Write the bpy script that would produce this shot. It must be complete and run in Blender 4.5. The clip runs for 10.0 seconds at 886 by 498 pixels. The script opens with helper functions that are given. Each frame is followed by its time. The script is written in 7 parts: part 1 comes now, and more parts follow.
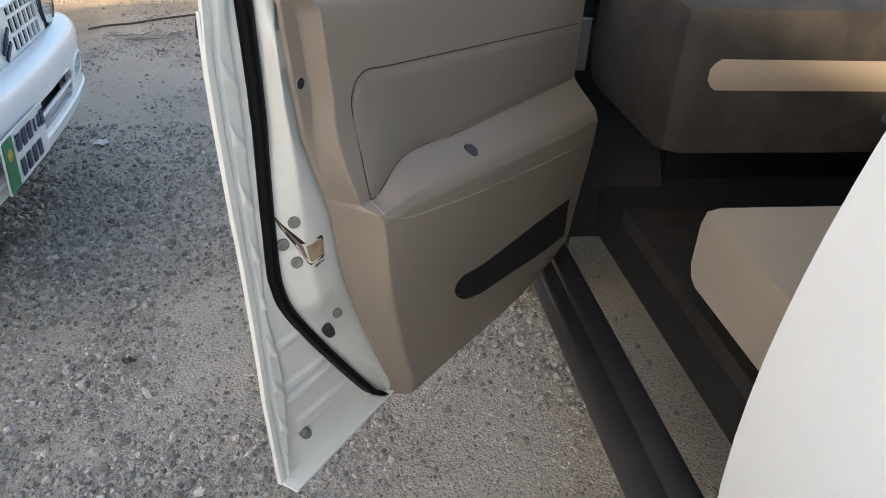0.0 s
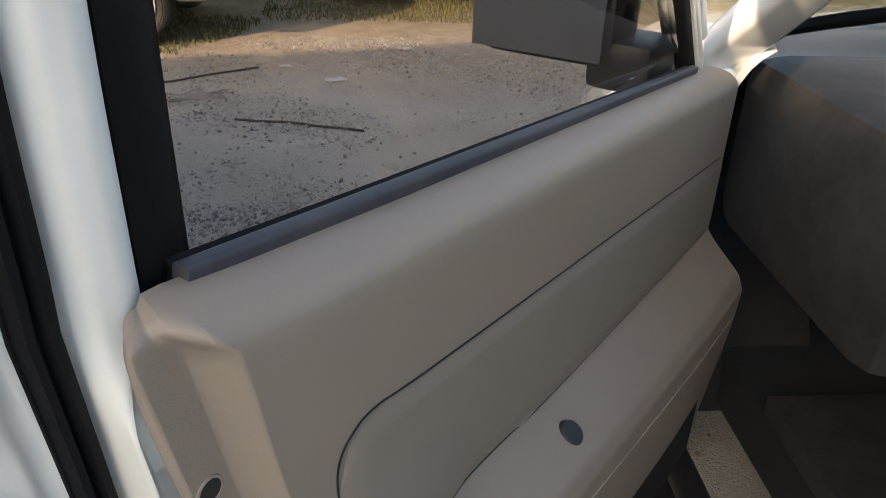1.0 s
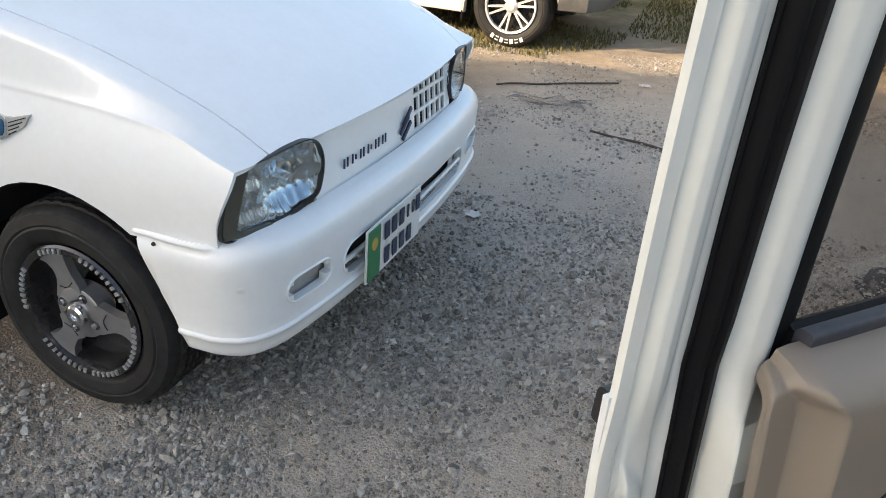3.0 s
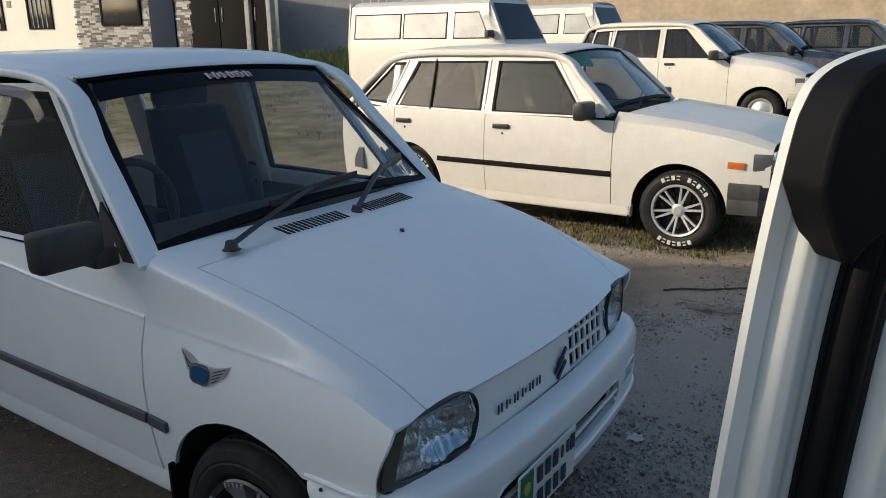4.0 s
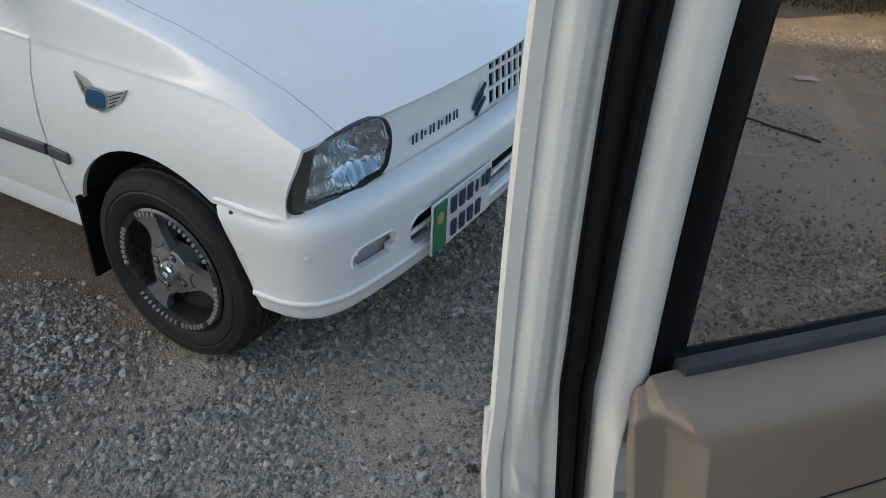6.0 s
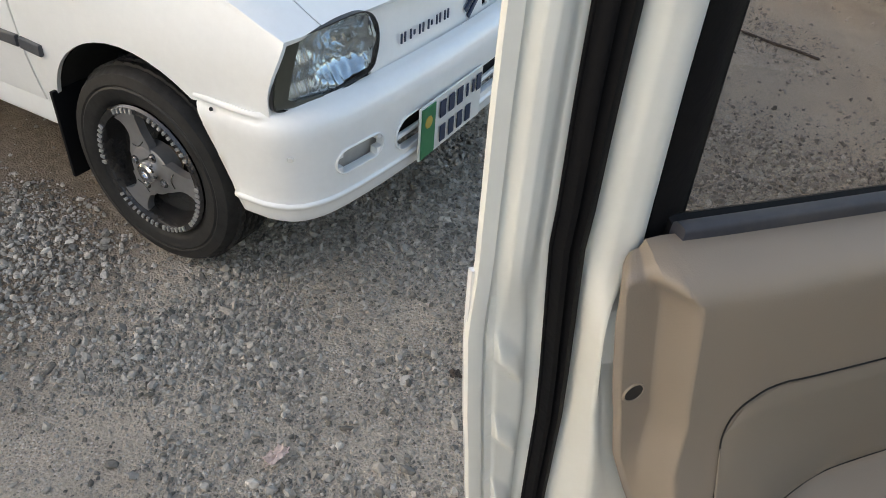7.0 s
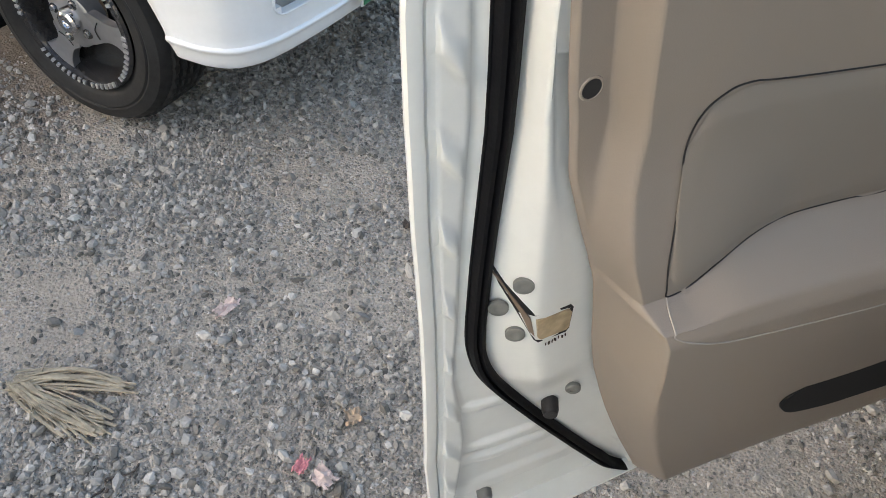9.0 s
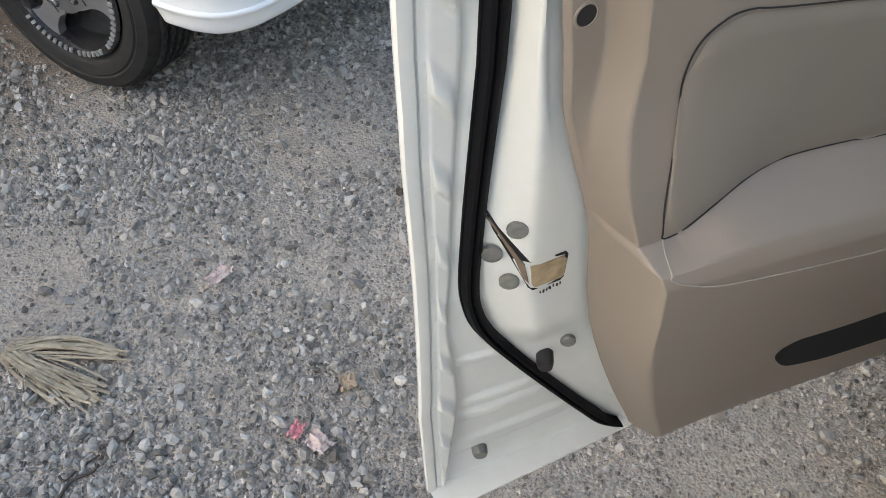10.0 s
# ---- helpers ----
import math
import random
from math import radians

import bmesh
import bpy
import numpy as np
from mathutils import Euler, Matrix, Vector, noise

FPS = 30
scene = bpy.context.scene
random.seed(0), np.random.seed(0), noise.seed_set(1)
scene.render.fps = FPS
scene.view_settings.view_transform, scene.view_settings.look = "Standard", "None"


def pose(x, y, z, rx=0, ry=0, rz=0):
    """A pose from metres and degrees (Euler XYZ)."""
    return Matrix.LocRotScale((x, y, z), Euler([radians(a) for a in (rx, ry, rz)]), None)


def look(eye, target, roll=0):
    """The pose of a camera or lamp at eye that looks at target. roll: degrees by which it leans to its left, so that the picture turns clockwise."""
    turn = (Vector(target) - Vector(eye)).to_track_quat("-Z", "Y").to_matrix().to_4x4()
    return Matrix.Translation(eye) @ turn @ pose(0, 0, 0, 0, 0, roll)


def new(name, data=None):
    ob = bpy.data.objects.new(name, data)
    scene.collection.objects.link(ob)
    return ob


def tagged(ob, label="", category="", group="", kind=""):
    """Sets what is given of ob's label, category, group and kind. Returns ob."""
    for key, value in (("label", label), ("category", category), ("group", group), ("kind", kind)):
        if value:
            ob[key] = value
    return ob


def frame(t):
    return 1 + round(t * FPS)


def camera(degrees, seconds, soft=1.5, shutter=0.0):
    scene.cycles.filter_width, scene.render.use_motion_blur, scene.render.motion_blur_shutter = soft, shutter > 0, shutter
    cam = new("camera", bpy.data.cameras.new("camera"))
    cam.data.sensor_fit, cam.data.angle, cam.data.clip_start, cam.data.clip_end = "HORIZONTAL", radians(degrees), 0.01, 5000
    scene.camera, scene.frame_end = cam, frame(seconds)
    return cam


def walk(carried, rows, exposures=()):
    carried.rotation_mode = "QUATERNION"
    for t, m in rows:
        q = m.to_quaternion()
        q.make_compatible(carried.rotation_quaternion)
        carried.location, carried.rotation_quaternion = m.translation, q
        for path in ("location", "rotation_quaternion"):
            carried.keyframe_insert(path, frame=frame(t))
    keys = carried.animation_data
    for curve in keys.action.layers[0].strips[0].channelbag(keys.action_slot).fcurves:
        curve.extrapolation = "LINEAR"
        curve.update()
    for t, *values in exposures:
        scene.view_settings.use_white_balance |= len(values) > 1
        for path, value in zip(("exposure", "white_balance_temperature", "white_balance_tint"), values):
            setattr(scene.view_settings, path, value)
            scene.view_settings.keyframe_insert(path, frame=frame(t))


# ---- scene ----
# camera and its walk
cam = camera(60.5, 10.0, soft=0.9)
PATH = [
    (0, (1.37, -2.213, 1.228), (1.653, -0.505, 0.227), 3.4),
    (0.5, (1.416, -1.861, 1.201), (1.755, -0.144, 0.233), 5.4),
    (1, (1.423, -1.665, 1.232), (1.557, 0.095, 0.293), 1.8),
    (1.5, (1.406, -1.599, 1.236), (1.239, 0.124, 0.234), 7.6),
    (2, (1.29, -1.715, 1.229), (0.956, -0.044, 0.181), 7.8),
    (2.2, (1.244, -1.747, 1.216), (0.809, -0.13, 0.122), 6.4),
    (3.3, (1.279, -1.756, 1.354), (0.580, -0.102, 0.474), 2.6),
    (3.5, (1.287, -1.755, 1.410), (0.471, -0.123, 0.590), 0.8),
    (4, (1.321, -1.758, 1.486), (0.231, -0.171, 0.945), -0.7),
    (4.5, (1.332, -1.763, 1.470), (0.277, -0.186, 0.838), 0.3),
    (5, (1.351, -1.745, 1.423), (0.389, -0.193, 0.604), 0.4),
    (5.5, (1.369, -1.741, 1.402), (0.478, -0.211, 0.477), 1.1),
    (5.7, (1.376, -1.74, 1.377), (0.508, -0.231, 0.392), 1.3),
    (6.8, (1.376, -1.73, 1.319), (0.629, -0.306, 0.129), 3.8),
    (7, (1.377, -1.73, 1.303), (0.641, -0.331, 0.076), 3.9),
    (7.5, (1.381, -1.734, 1.264), (0.713, -0.378, -0.046), 4.7),
    (8, (1.389, -1.739, 1.231), (0.755, -0.427, -0.139), 4.5),
    (8.5, (1.404, -1.748, 1.208), (0.831, -0.424, -0.177), 4.9),
    (9, (1.408, -1.755, 1.187), (0.869, -0.451, -0.23), 5.7),
    (9.5, (1.412, -1.761, 1.175), (0.902, -0.463, -0.259), 6.2),
    (10, (1.415, -1.762, 1.164), (0.91, -0.489, -0.294), 5.8),
]
EXPOSURES = [(0.0, 1.6, 6700, 10), (2.2, 1.65, 6800, 10), (3.3, 1.15, 6900, 8), (3.6, 0.62, 6900, 6), (4.0, -0.1, 5900, 6), (4.5, -0.1, 5500, 6), (5.0, 0.0, 5420, 6), (5.5, 0.5, 6100, 6), (6.2, 1.1, 6800, 8), (6.8, 1.43, 7420, 10), (7.5, 1.81, 7400, 10), (8.0, 1.89, 7250, 10), (10.0, 1.92, 6880, 10)]
walk(cam, [(t, look(eye, target, roll)) for t, eye, target, roll in PATH], EXPOSURES)

# ---------------------------------------------------------------- light
SUN_AZ, SUN_EL = math.atan2(-0.74, -0.67), radians(21)          # where the sun stands, seen from the place
world = bpy.data.worlds.new("sky")
scene.world = world
world.use_nodes = True
wn = world.node_tree
sky = wn.nodes.new("ShaderNodeTexSky")
sky.sky_type, sky.sun_disc = "NISHITA", False
sky.sun_elevation, sky.sun_rotation = SUN_EL, math.pi / 2 - SUN_AZ
sky.air_density, sky.dust_density, sky.ozone_density = 1.0, 2.5, 1.0
back = wn.nodes["Background"]
back.inputs["Strength"].default_value = 0.15
wn.links.new(sky.outputs[0], back.inputs[0])
sun = new("sun", bpy.data.lights.new("sun", "SUN"))
sun.data.energy, sun.data.angle, sun.data.color = 3.5, radians(0.6), (1.0, 0.78, 0.54)
sun.matrix_basis = look((0, 0, 0), (-math.cos(SUN_AZ) * math.cos(SUN_EL), -math.sin(SUN_AZ) * math.cos(SUN_EL), -math.sin(SUN_EL)))
scene.view_settings.exposure = 0.0


# ---------------------------------------------------------------- materials
def mat_base(name):
    m = bpy.data.materials.new(name)
    m.use_nodes = True
    nt = m.node_tree
    return m, nt, nt.nodes["Principled BSDF"]


def node(nt, kind, **values):
    n = nt.nodes.new(kind)
    for k, v in values.items():
        n.inputs[k].default_value = v
    return n


def surface(name, color, rough=0.5, metal=0.0, coat=0.0, vary=0.12, scale=6.0, grain=60.0, bump=0.0, dust=0.0, dust_color=(0.33, 0.29, 0.24), sheen=0.0, spec=0.5, transmission=0.0):
    """A plain procedural surface: two scales of tone, a fine bump, a film of dust."""
    m, nt, b = mat_base(name)
    co = node(nt, "ShaderNodeTexCoord")
    big = node(nt, "ShaderNodeTexNoise", Scale=scale, Detail=4.0, Roughness=0.6)
    fine = node(nt, "ShaderNodeTexNoise", Scale=grain, Detail=3.0, Roughness=0.6)
    for n in (big, fine):
        nt.links.new(co.outputs["Object"], n.inputs["Vector"])
    mix = node(nt, "ShaderNodeMath")
    mix.operation = "MULTIPLY_ADD"
    mix.inputs[1].default_value, mix.inputs[2].default_value = 0.4, 0.0
    nt.links.new(fine.outputs["Fac"], mix.inputs[0])
    add = node(nt, "ShaderNodeMath")
    add.operation = "MULTIPLY_ADD"
    add.inputs[1].default_value = 0.6
    nt.links.new(big.outputs["Fac"], add.inputs[0])
    nt.links.new(mix.outputs[0], add.inputs[2])
    ramp = nt.nodes.new("ShaderNodeValToRGB")
    ramp.color_ramp.elements[0].position, ramp.color_ramp.elements[1].position = 0.3, 0.7
    lo = [max(0.0, c * (1 - vary)) for c in color]
    hi = [min(1.0, c * (1 + vary)) for c in color]
    ramp.color_ramp.elements[0].color, ramp.color_ramp.elements[1].color = (*lo, 1), (*hi, 1)
    nt.links.new(add.outputs[0], ramp.inputs[0])
    last = ramp.outputs[0]
    if dust:
        d = node(nt, "ShaderNodeTexNoise", Scale=scale * 2.3, Detail=6.0, Roughness=0.7)
        nt.links.new(co.outputs["Object"], d.inputs["Vector"])
        r = node(nt, "ShaderNodeMapRange")
        r.inputs["From Min"].default_value, r.inputs["From Max"].default_value = 0.35, 0.8
        r.inputs["To Max"].default_value = dust
        nt.links.new(d.outputs["Fac"], r.inputs["Value"])
        mc = nt.nodes.new("ShaderNodeMix")
        mc.data_type = "RGBA"
        mc.inputs["B"].default_value = (*dust_color, 1)
        for i in mc.inputs:
            if i.type == "RGBA" and i.name == "A":
                nt.links.new(last, i)
            if i.type == "RGBA" and i.name == "B":
                i.default_value = (*dust_color, 1)
        nt.links.new(r.outputs[0], mc.inputs[0])
        last = [o for o in mc.outputs if o.type == "RGBA"][0]
    nt.links.new(last, b.inputs["Base Color"])
    b.inputs["Roughness"].default_value, b.inputs["Metallic"].default_value = rough, metal
    b.inputs["Coat Weight"].default_value, b.inputs["Coat Roughness"].default_value = coat, 0.06
    b.inputs["Sheen Weight"].default_value = sheen
    b.inputs["Specular IOR Level"].default_value = spec
    b.inputs["Transmission Weight"].default_value = transmission
    if bump:
        bp = node(nt, "ShaderNodeBump", Strength=min(1.0, bump), Distance=0.004)
        nt.links.new(fine.outputs["Fac"], bp.inputs["Height"])
        nt.links.new(bp.outputs[0], b.inputs["Normal"])
    return m


def glass_mat(name, tint, rough=0.0, dark=0.0):
    """Window glass: a clear pane with a mirror's share of gloss over it."""
    m, nt, b = mat_base(name)
    out = nt.nodes["Material Output"]
    clear = nt.nodes.new("ShaderNodeBsdfTransparent")
    clear.inputs[0].default_value = (*tint, 1)
    gloss = nt.nodes.new("ShaderNodeBsdfGlossy")
    gloss.inputs["Roughness"].default_value = rough
    face = nt.nodes.new("ShaderNodeLayerWeight")
    power = node(nt, "ShaderNodeMath")
    power.operation = "POWER"
    power.inputs[1].default_value = 5.0
    nt.links.new(face.outputs["Facing"], power.inputs[0])
    fres = node(nt, "ShaderNodeMath")
    fres.operation = "MULTIPLY_ADD"
    fres.inputs[1].default_value, fres.inputs[2].default_value = 0.9, 0.04
    nt.links.new(power.outputs[0], fres.inputs[0])
    mix = nt.nodes.new("ShaderNodeMixShader")
    nt.links.new(fres.outputs[0], mix.inputs[0])
    nt.links.new(clear.outputs[0], mix.inputs[1])
    nt.links.new(gloss.outputs[0], mix.inputs[2])
    nt.links.new(mix.outputs[0], out.inputs[0])
    return m


WHITE = surface("white car paint", (0.85, 0.86, 0.85), 0.34, coat=0.5, vary=0.03, dust=0.05)
WHITE_A = surface("clean white car paint", (0.80, 0.81, 0.80), 0.22, coat=0.9, vary=0.02, dust=0.04)
CREAM = surface("aged white car paint", (0.76, 0.73, 0.66), 0.38, coat=0.4, vary=0.05, dust=0.14)
JAMB = surface("white door shell paint", (0.74, 0.755, 0.715), 0.32, coat=0.3, vary=0.03, scale=9, dust=0.12)
DARKBLUE = surface("dark blue car paint", (0.02, 0.028, 0.045), 0.25, coat=0.8, vary=0.1, dust=0.15)
BLACK = surface("black plastic", (0.018, 0.018, 0.02), 0.42, vary=0.2, grain=300, bump=0.12, dust=0.06)
RUBBER = surface("black rubber seal", (0.006, 0.006, 0.007), 0.6, vary=0.2, grain=200, bump=0.1, spec=0.14)
TYRE = surface("dusty tyre rubber", (0.012, 0.012, 0.0125), 0.62, vary=0.3, grain=90, bump=0.2, spec=0.3, dust=0.16, dust_color=(0.15, 0.145, 0.135))
TYRE_D = surface("very dusty tyre rubber", (0.05, 0.048, 0.045), 0.85, vary=0.25, grain=90, bump=0.2, dust=0.75, dust_color=(0.20, 0.175, 0.15))
ALLOY = surface("machined alloy", (0.62, 0.62, 0.62), 0.32, metal=0.35, vary=0.12, dust=0.2)
SILVER = surface("silver painted plastic", (0.50, 0.50, 0.50), 0.38, metal=0.55, vary=0.08, dust=0.3)
DARKRIM = surface("gloss black rim", (0.012, 0.012, 0.013), 0.2, coat=0.5, vary=0.2, dust=0.12)
CHROME = surface("chrome", (0.72, 0.72, 0.73), 0.12, metal=1.0, vary=0.04)
SATIN = surface("satin grey alloy", (0.30, 0.30, 0.305), 0.34, metal=0.6, vary=0.14, dust=0.25)
STEEL = surface("zinc plated steel", (0.19, 0.195, 0.18), 0.5, metal=0.35, vary=0.2, scale=30, dust=0.15)
WELL = surface("black wheel housing", (0.012, 0.012, 0.012), 0.85, vary=0.3, dust=0.2, dust_color=(0.08, 0.07, 0.06))
GREY_PLASTIC = surface("weathered charcoal bumper plastic", (0.075, 0.072, 0.068), 0.55, vary=0.12, grain=150, bump=0.1, dust=0.2)
STRIP_DARK = surface("dark blue-grey side moulding", (0.055, 0.06, 0.072), 0.5, vary=0.15, dust=0.2)
BEIGE = surface("beige door trim vinyl", (0.264, 0.224, 0.185), 0.5, vary=0.03, scale=4, grain=900, bump=0.10, dust=0.03)
INSERT = surface("grey-beige door insert", (0.235, 0.205, 0.172), 0.55, vary=0.03, scale=5, grain=1000, bump=0.10)
SEAT_BEIGE = surface("beige seat cloth", (0.30, 0.25, 0.19), 0.9, vary=0.06, grain=500, bump=0.3, sheen=0.3)
SEAT_DARK = surface("dark seat cloth", (0.014, 0.015, 0.018), 0.9, vary=0.15, grain=400, bump=0.3, sheen=0.2)
SEAT_BLUE = surface("grey-blue seat panel", (0.05, 0.056, 0.07), 0.9, vary=0.1, grain=400, bump=0.3)
INSIDE = surface("dark cabin plastic", (0.013, 0.013, 0.014), 0.7, vary=0.15, dust=0.1)
INSIDE_GREY = surface("grey door card", (0.22, 0.23, 0.24), 0.7, vary=0.08, dust=0.1)
UNDER = surface("dark underbody", (0.012, 0.012, 0.012), 0.9, vary=0.3)
GLASS = glass_mat("clear car glass", (0.86, 0.885, 0.88), 0.0)
GLASS_DOOR = glass_mat("lightly tinted door glass", (0.76, 0.74, 0.725), 0.0)
GLASS_T = glass_mat("tinted car glass", (0.60, 0.63, 0.63), 0.0)
GLASS_D = glass_mat("dark tinted glass", (0.36, 0.36, 0.37), 0.0)
LENS = glass_mat("headlamp lens", (0.86, 0.89, 0.90), 0.02)
REFLECTOR = surface("headlamp reflector", (0.86, 0.89, 0.92), 0.11, metal=0.95, vary=0.05)
AMBER = surface("amber lens", (0.55, 0.14, 0.02), 0.2, coat=0.6, vary=0.06)
CLEARL = surface("clear grey lens", (0.26, 0.27, 0.27), 0.15, coat=0.7, vary=0.08)
RED = surface("red lens", (0.35, 0.03, 0.02), 0.2, coat=0.6, vary=0.06)
BLUE = surface("blue enamel", (0.012, 0.065, 0.14), 0.25, coat=0.6, vary=0.1)
NAVY = surface("navy lettering", (0.015, 0.03, 0.07), 0.3, vary=0.1)
PLATE = surface("white plate", (0.72, 0.72, 0.69), 0.45, vary=0.04, dust=0.12)
GREEN = surface("green plate band", (0.02, 0.17, 0.07), 0.45, vary=0.08, dust=0.06)
GOLD = surface("gold emblem", (0.45, 0.32, 0.06), 0.45, vary=0.15)
WHITEMARK = surface("white tyre lettering", (0.66, 0.65, 0.60), 0.7, vary=0.12, dust=0.15)
REDMARK = surface("red sticker print", (0.5, 0.05, 0.06), 0.5, vary=0.1)
GREENCLOTH = surface("green cloth", (0.03, 0.42, 0.18), 0.85, vary=0.15)


# ---------------------------------------------------------------- mesh tools
def lerp(a, b, t):
    return a + (b - a) * t


def table(rows, x):
    """Linear look-up in rows of (x, y), in rising x."""
    if x <= rows[0][0]:
        return rows[0][1]
    for (a, p), (b, q) in zip(rows, rows[1:]):
        if x <= b:
            return p + (q - p) * (x - a) / (b - a)
    return rows[-1][1]


def smooth(a, b, x):
    t = min(1.0, max(0.0, (x - a) / (b - a)))
    return t * t * (3 - 2 * t)


def part(name, bm, material, parent=None, label="", angle=35, bevel=0.0):
    """One bmesh as one mesh object under a thing or a part."""
    me = bpy.data.meshes.new(name)
    bmesh.ops.recalc_face_normals(bm, faces=bm.faces)
    bm.to_mesh(me)
    bm.free()
    me.shade_smooth()
    me.set_sharp_from_angle(angle=radians(angle))
    me.materials.append(material)
    ob = new(name, me)
    ob.parent = parent
    if label:
        ob["label"] = label
    if bevel:
        b = ob.modifiers.new("bevel", "BEVEL")
        b.width, b.segments, b.limit_method, b.angle_limit = bevel, 2, "ANGLE", radians(40)
    return ob


def root(name, m, label, category, group="", kind=""):
    ob = new(name)
    ob.matrix_basis = m
    ob.empty_display_size = 0.1
    return tagged(ob, label, category, group, kind)


def sheet(fn, us, vs, thick=0.0, skip=None, bm=None):
    """A curved sheet over the grid us x vs; with thick it is a closed slab that grows against its normal (du x dv)."""
    bm = bm or bmesh.new()
    if isinstance(us, int):
        us = [i / us for i in range(us + 1)]
    if isinstance(vs, int):
        vs = [i / vs for i in range(vs + 1)]
    P = [[Vector(fn(u, v)) for v in vs] for u in us]
    nu, nv = len(us), len(vs)
    front = [[bm.verts.new(p) for p in row] for row in P]
    rear = None
    if thick:
        rear = []
        for i in range(nu):
            row = []
            for j in range(nv):
                a = P[min(i + 1, nu - 1)][j] - P[max(i - 1, 0)][j]
                b = P[i][min(j + 1, nv - 1)] - P[i][max(j - 1, 0)]
                n = a.cross(b)
                n = n.normalized() if n.length > 1e-12 else Vector((0, 0, 1))
                row.append(bm.verts.new(P[i][j] - n * thick))
            rear.append(row)
    keep = [[not (skip and skip((us[i] + us[i + 1]) / 2, (vs[j] + vs[j + 1]) / 2)) for j in range(nv - 1)] for i in range(nu - 1)]
    edge = {}
    for i in range(nu - 1):
        for j in range(nv - 1):
            if not keep[i][j]:
                continue
            q = [(i, j), (i + 1, j), (i + 1, j + 1), (i, j + 1)]
            bm.faces.new([front[a][b] for a, b in q])
            if thick:
                bm.faces.new([rear[a][b] for a, b in reversed(q)])
                for k in range(4):
                    e = (q[k], q[(k + 1) % 4])
                    if (e[1], e[0]) in edge:
                        del edge[(e[1], e[0])]
                    else:
                        edge[e] = 1
    for (a, b), (c, d) in edge:
        bm.faces.new([front[c][d], front[a][b], rear[a][b], rear[c][d]])
    loose = [v for v in bm.verts if not v.link_faces]
    if loose:
        bmesh.ops.delete(bm, geom=loose, context="VERTS")
    return bm


def box(c, s, bevel=0.0, bm=None, turn=None):
    bm = bm or bmesh.new()
    m = Matrix.Translation(c) @ (turn.to_4x4() if turn else Matrix()) @ Matrix.Diagonal((*s, 1))
    r = bmesh.ops.create_cube(bm, size=1, matrix=m)
    if bevel:
        es = list({e for v in r["verts"] for e in v.link_edges})
        bmesh.ops.bevel(bm, geom=es, offset=bevel, segments=2, affect="EDGES", profile=0.6)
    return bm


def sweep(path, profile, up=(0, 0, 1), closed=False, bm=None, cap=True, wide=None):
    """A closed profile of (side, up) offsets carried along a path of points."""
    bm = bm or bmesh.new()
    pts = [Vector(p) for p in path]
    n = len(pts)
    rings = []
    for i, p in enumerate(pts):
        a = pts[(i - 1) % n] if closed or i else pts[0]
        b = pts[(i + 1) % n] if closed or i < n - 1 else pts[-1]
        t = (b - a).normalized()
        upv = Vector(up(i / max(1, n - 1)) if callable(up) else up)
        side = t.cross(upv).normalized()
        top = side.cross(t).normalized()
        w = wide(p) if wide else 1.0
        rings.append([bm.verts.new(p + side * x * w + top * y) for x, y in profile])
    k = len(profile)
    for i in range(n if closed else n - 1):
        r, s = rings[i], rings[(i + 1) % n]
        for j in range(k):
            bm.faces.new((r[j], r[(j + 1) % k], s[(j + 1) % k], s[j]))
    if cap and not closed:
        bm.faces.new(rings[0])
        bm.faces.new(list(reversed(rings[-1])))
    return bm


def rounded(w, h, r=0.3, n=3):
    """A rounded rectangle profile w x h."""
    r = r * min(w, h)
    out = []
    for cx, cy, a0 in ((w / 2 - r, h / 2 - r, 0), (-w / 2 + r, h / 2 - r, 90), (-w / 2 + r, -h / 2 + r, 180), (w / 2 - r, -h / 2 + r, 270)):
        for i in range(n + 1):
            a = radians(a0 + 90 * i / n)
            out.append((cx + r * math.cos(a), cy + r * math.sin(a)))
    return out


def circle(r, n=10):
    return [(r * math.cos(2 * math.pi * i / n), r * math.sin(2 * math.pi * i / n)) for i in range(n)]


def lathe(profile, n=48, bm=None, a0=0.0, a1=2 * math.pi):
    """Turns a profile of (radius, y) round the y axis."""
    bm = bm or bmesh.new()
    full = abs(a1 - a0 - 2 * math.pi) < 1e-6
    m = n if full else n + 1
    rings = []
    for i in range(m):
        a = a0 + (a1 - a0) * i / n
        rings.append([bm.verts.new((r * math.cos(a), y, r * math.sin(a))) for r, y in profile])
    for i in range(n):
        r, s = rings[i], rings[(i + 1) % m]
        for j in range(len(profile) - 1):
            if profile[j][0] < 1e-6 and profile[j + 1][0] < 1e-6:
                continue
            bm.faces.new((r[j], r[j + 1], s[j + 1], s[j]))
    bmesh.ops.remove_doubles(bm, verts=bm.verts, dist=1e-6)
    return bm


def prism(poly, fn, depth, bm=None):
    """An outline of (a, b) mapped by fn(a, b, d) at d = 0 and d = depth, closed."""
    bm = bm or bmesh.new()
    f = [bm.verts.new(fn(a, b, 0)) for a, b in poly]
    g = [bm.verts.new(fn(a, b, depth)) for a, b in poly]
    n = len(poly)
    bm.faces.new(f)
    bm.faces.new(list(reversed(g)))
    for i in range(n):
        bm.faces.new((f[(i + 1) % n], f[i], g[i], g[(i + 1) % n]))
    return bm


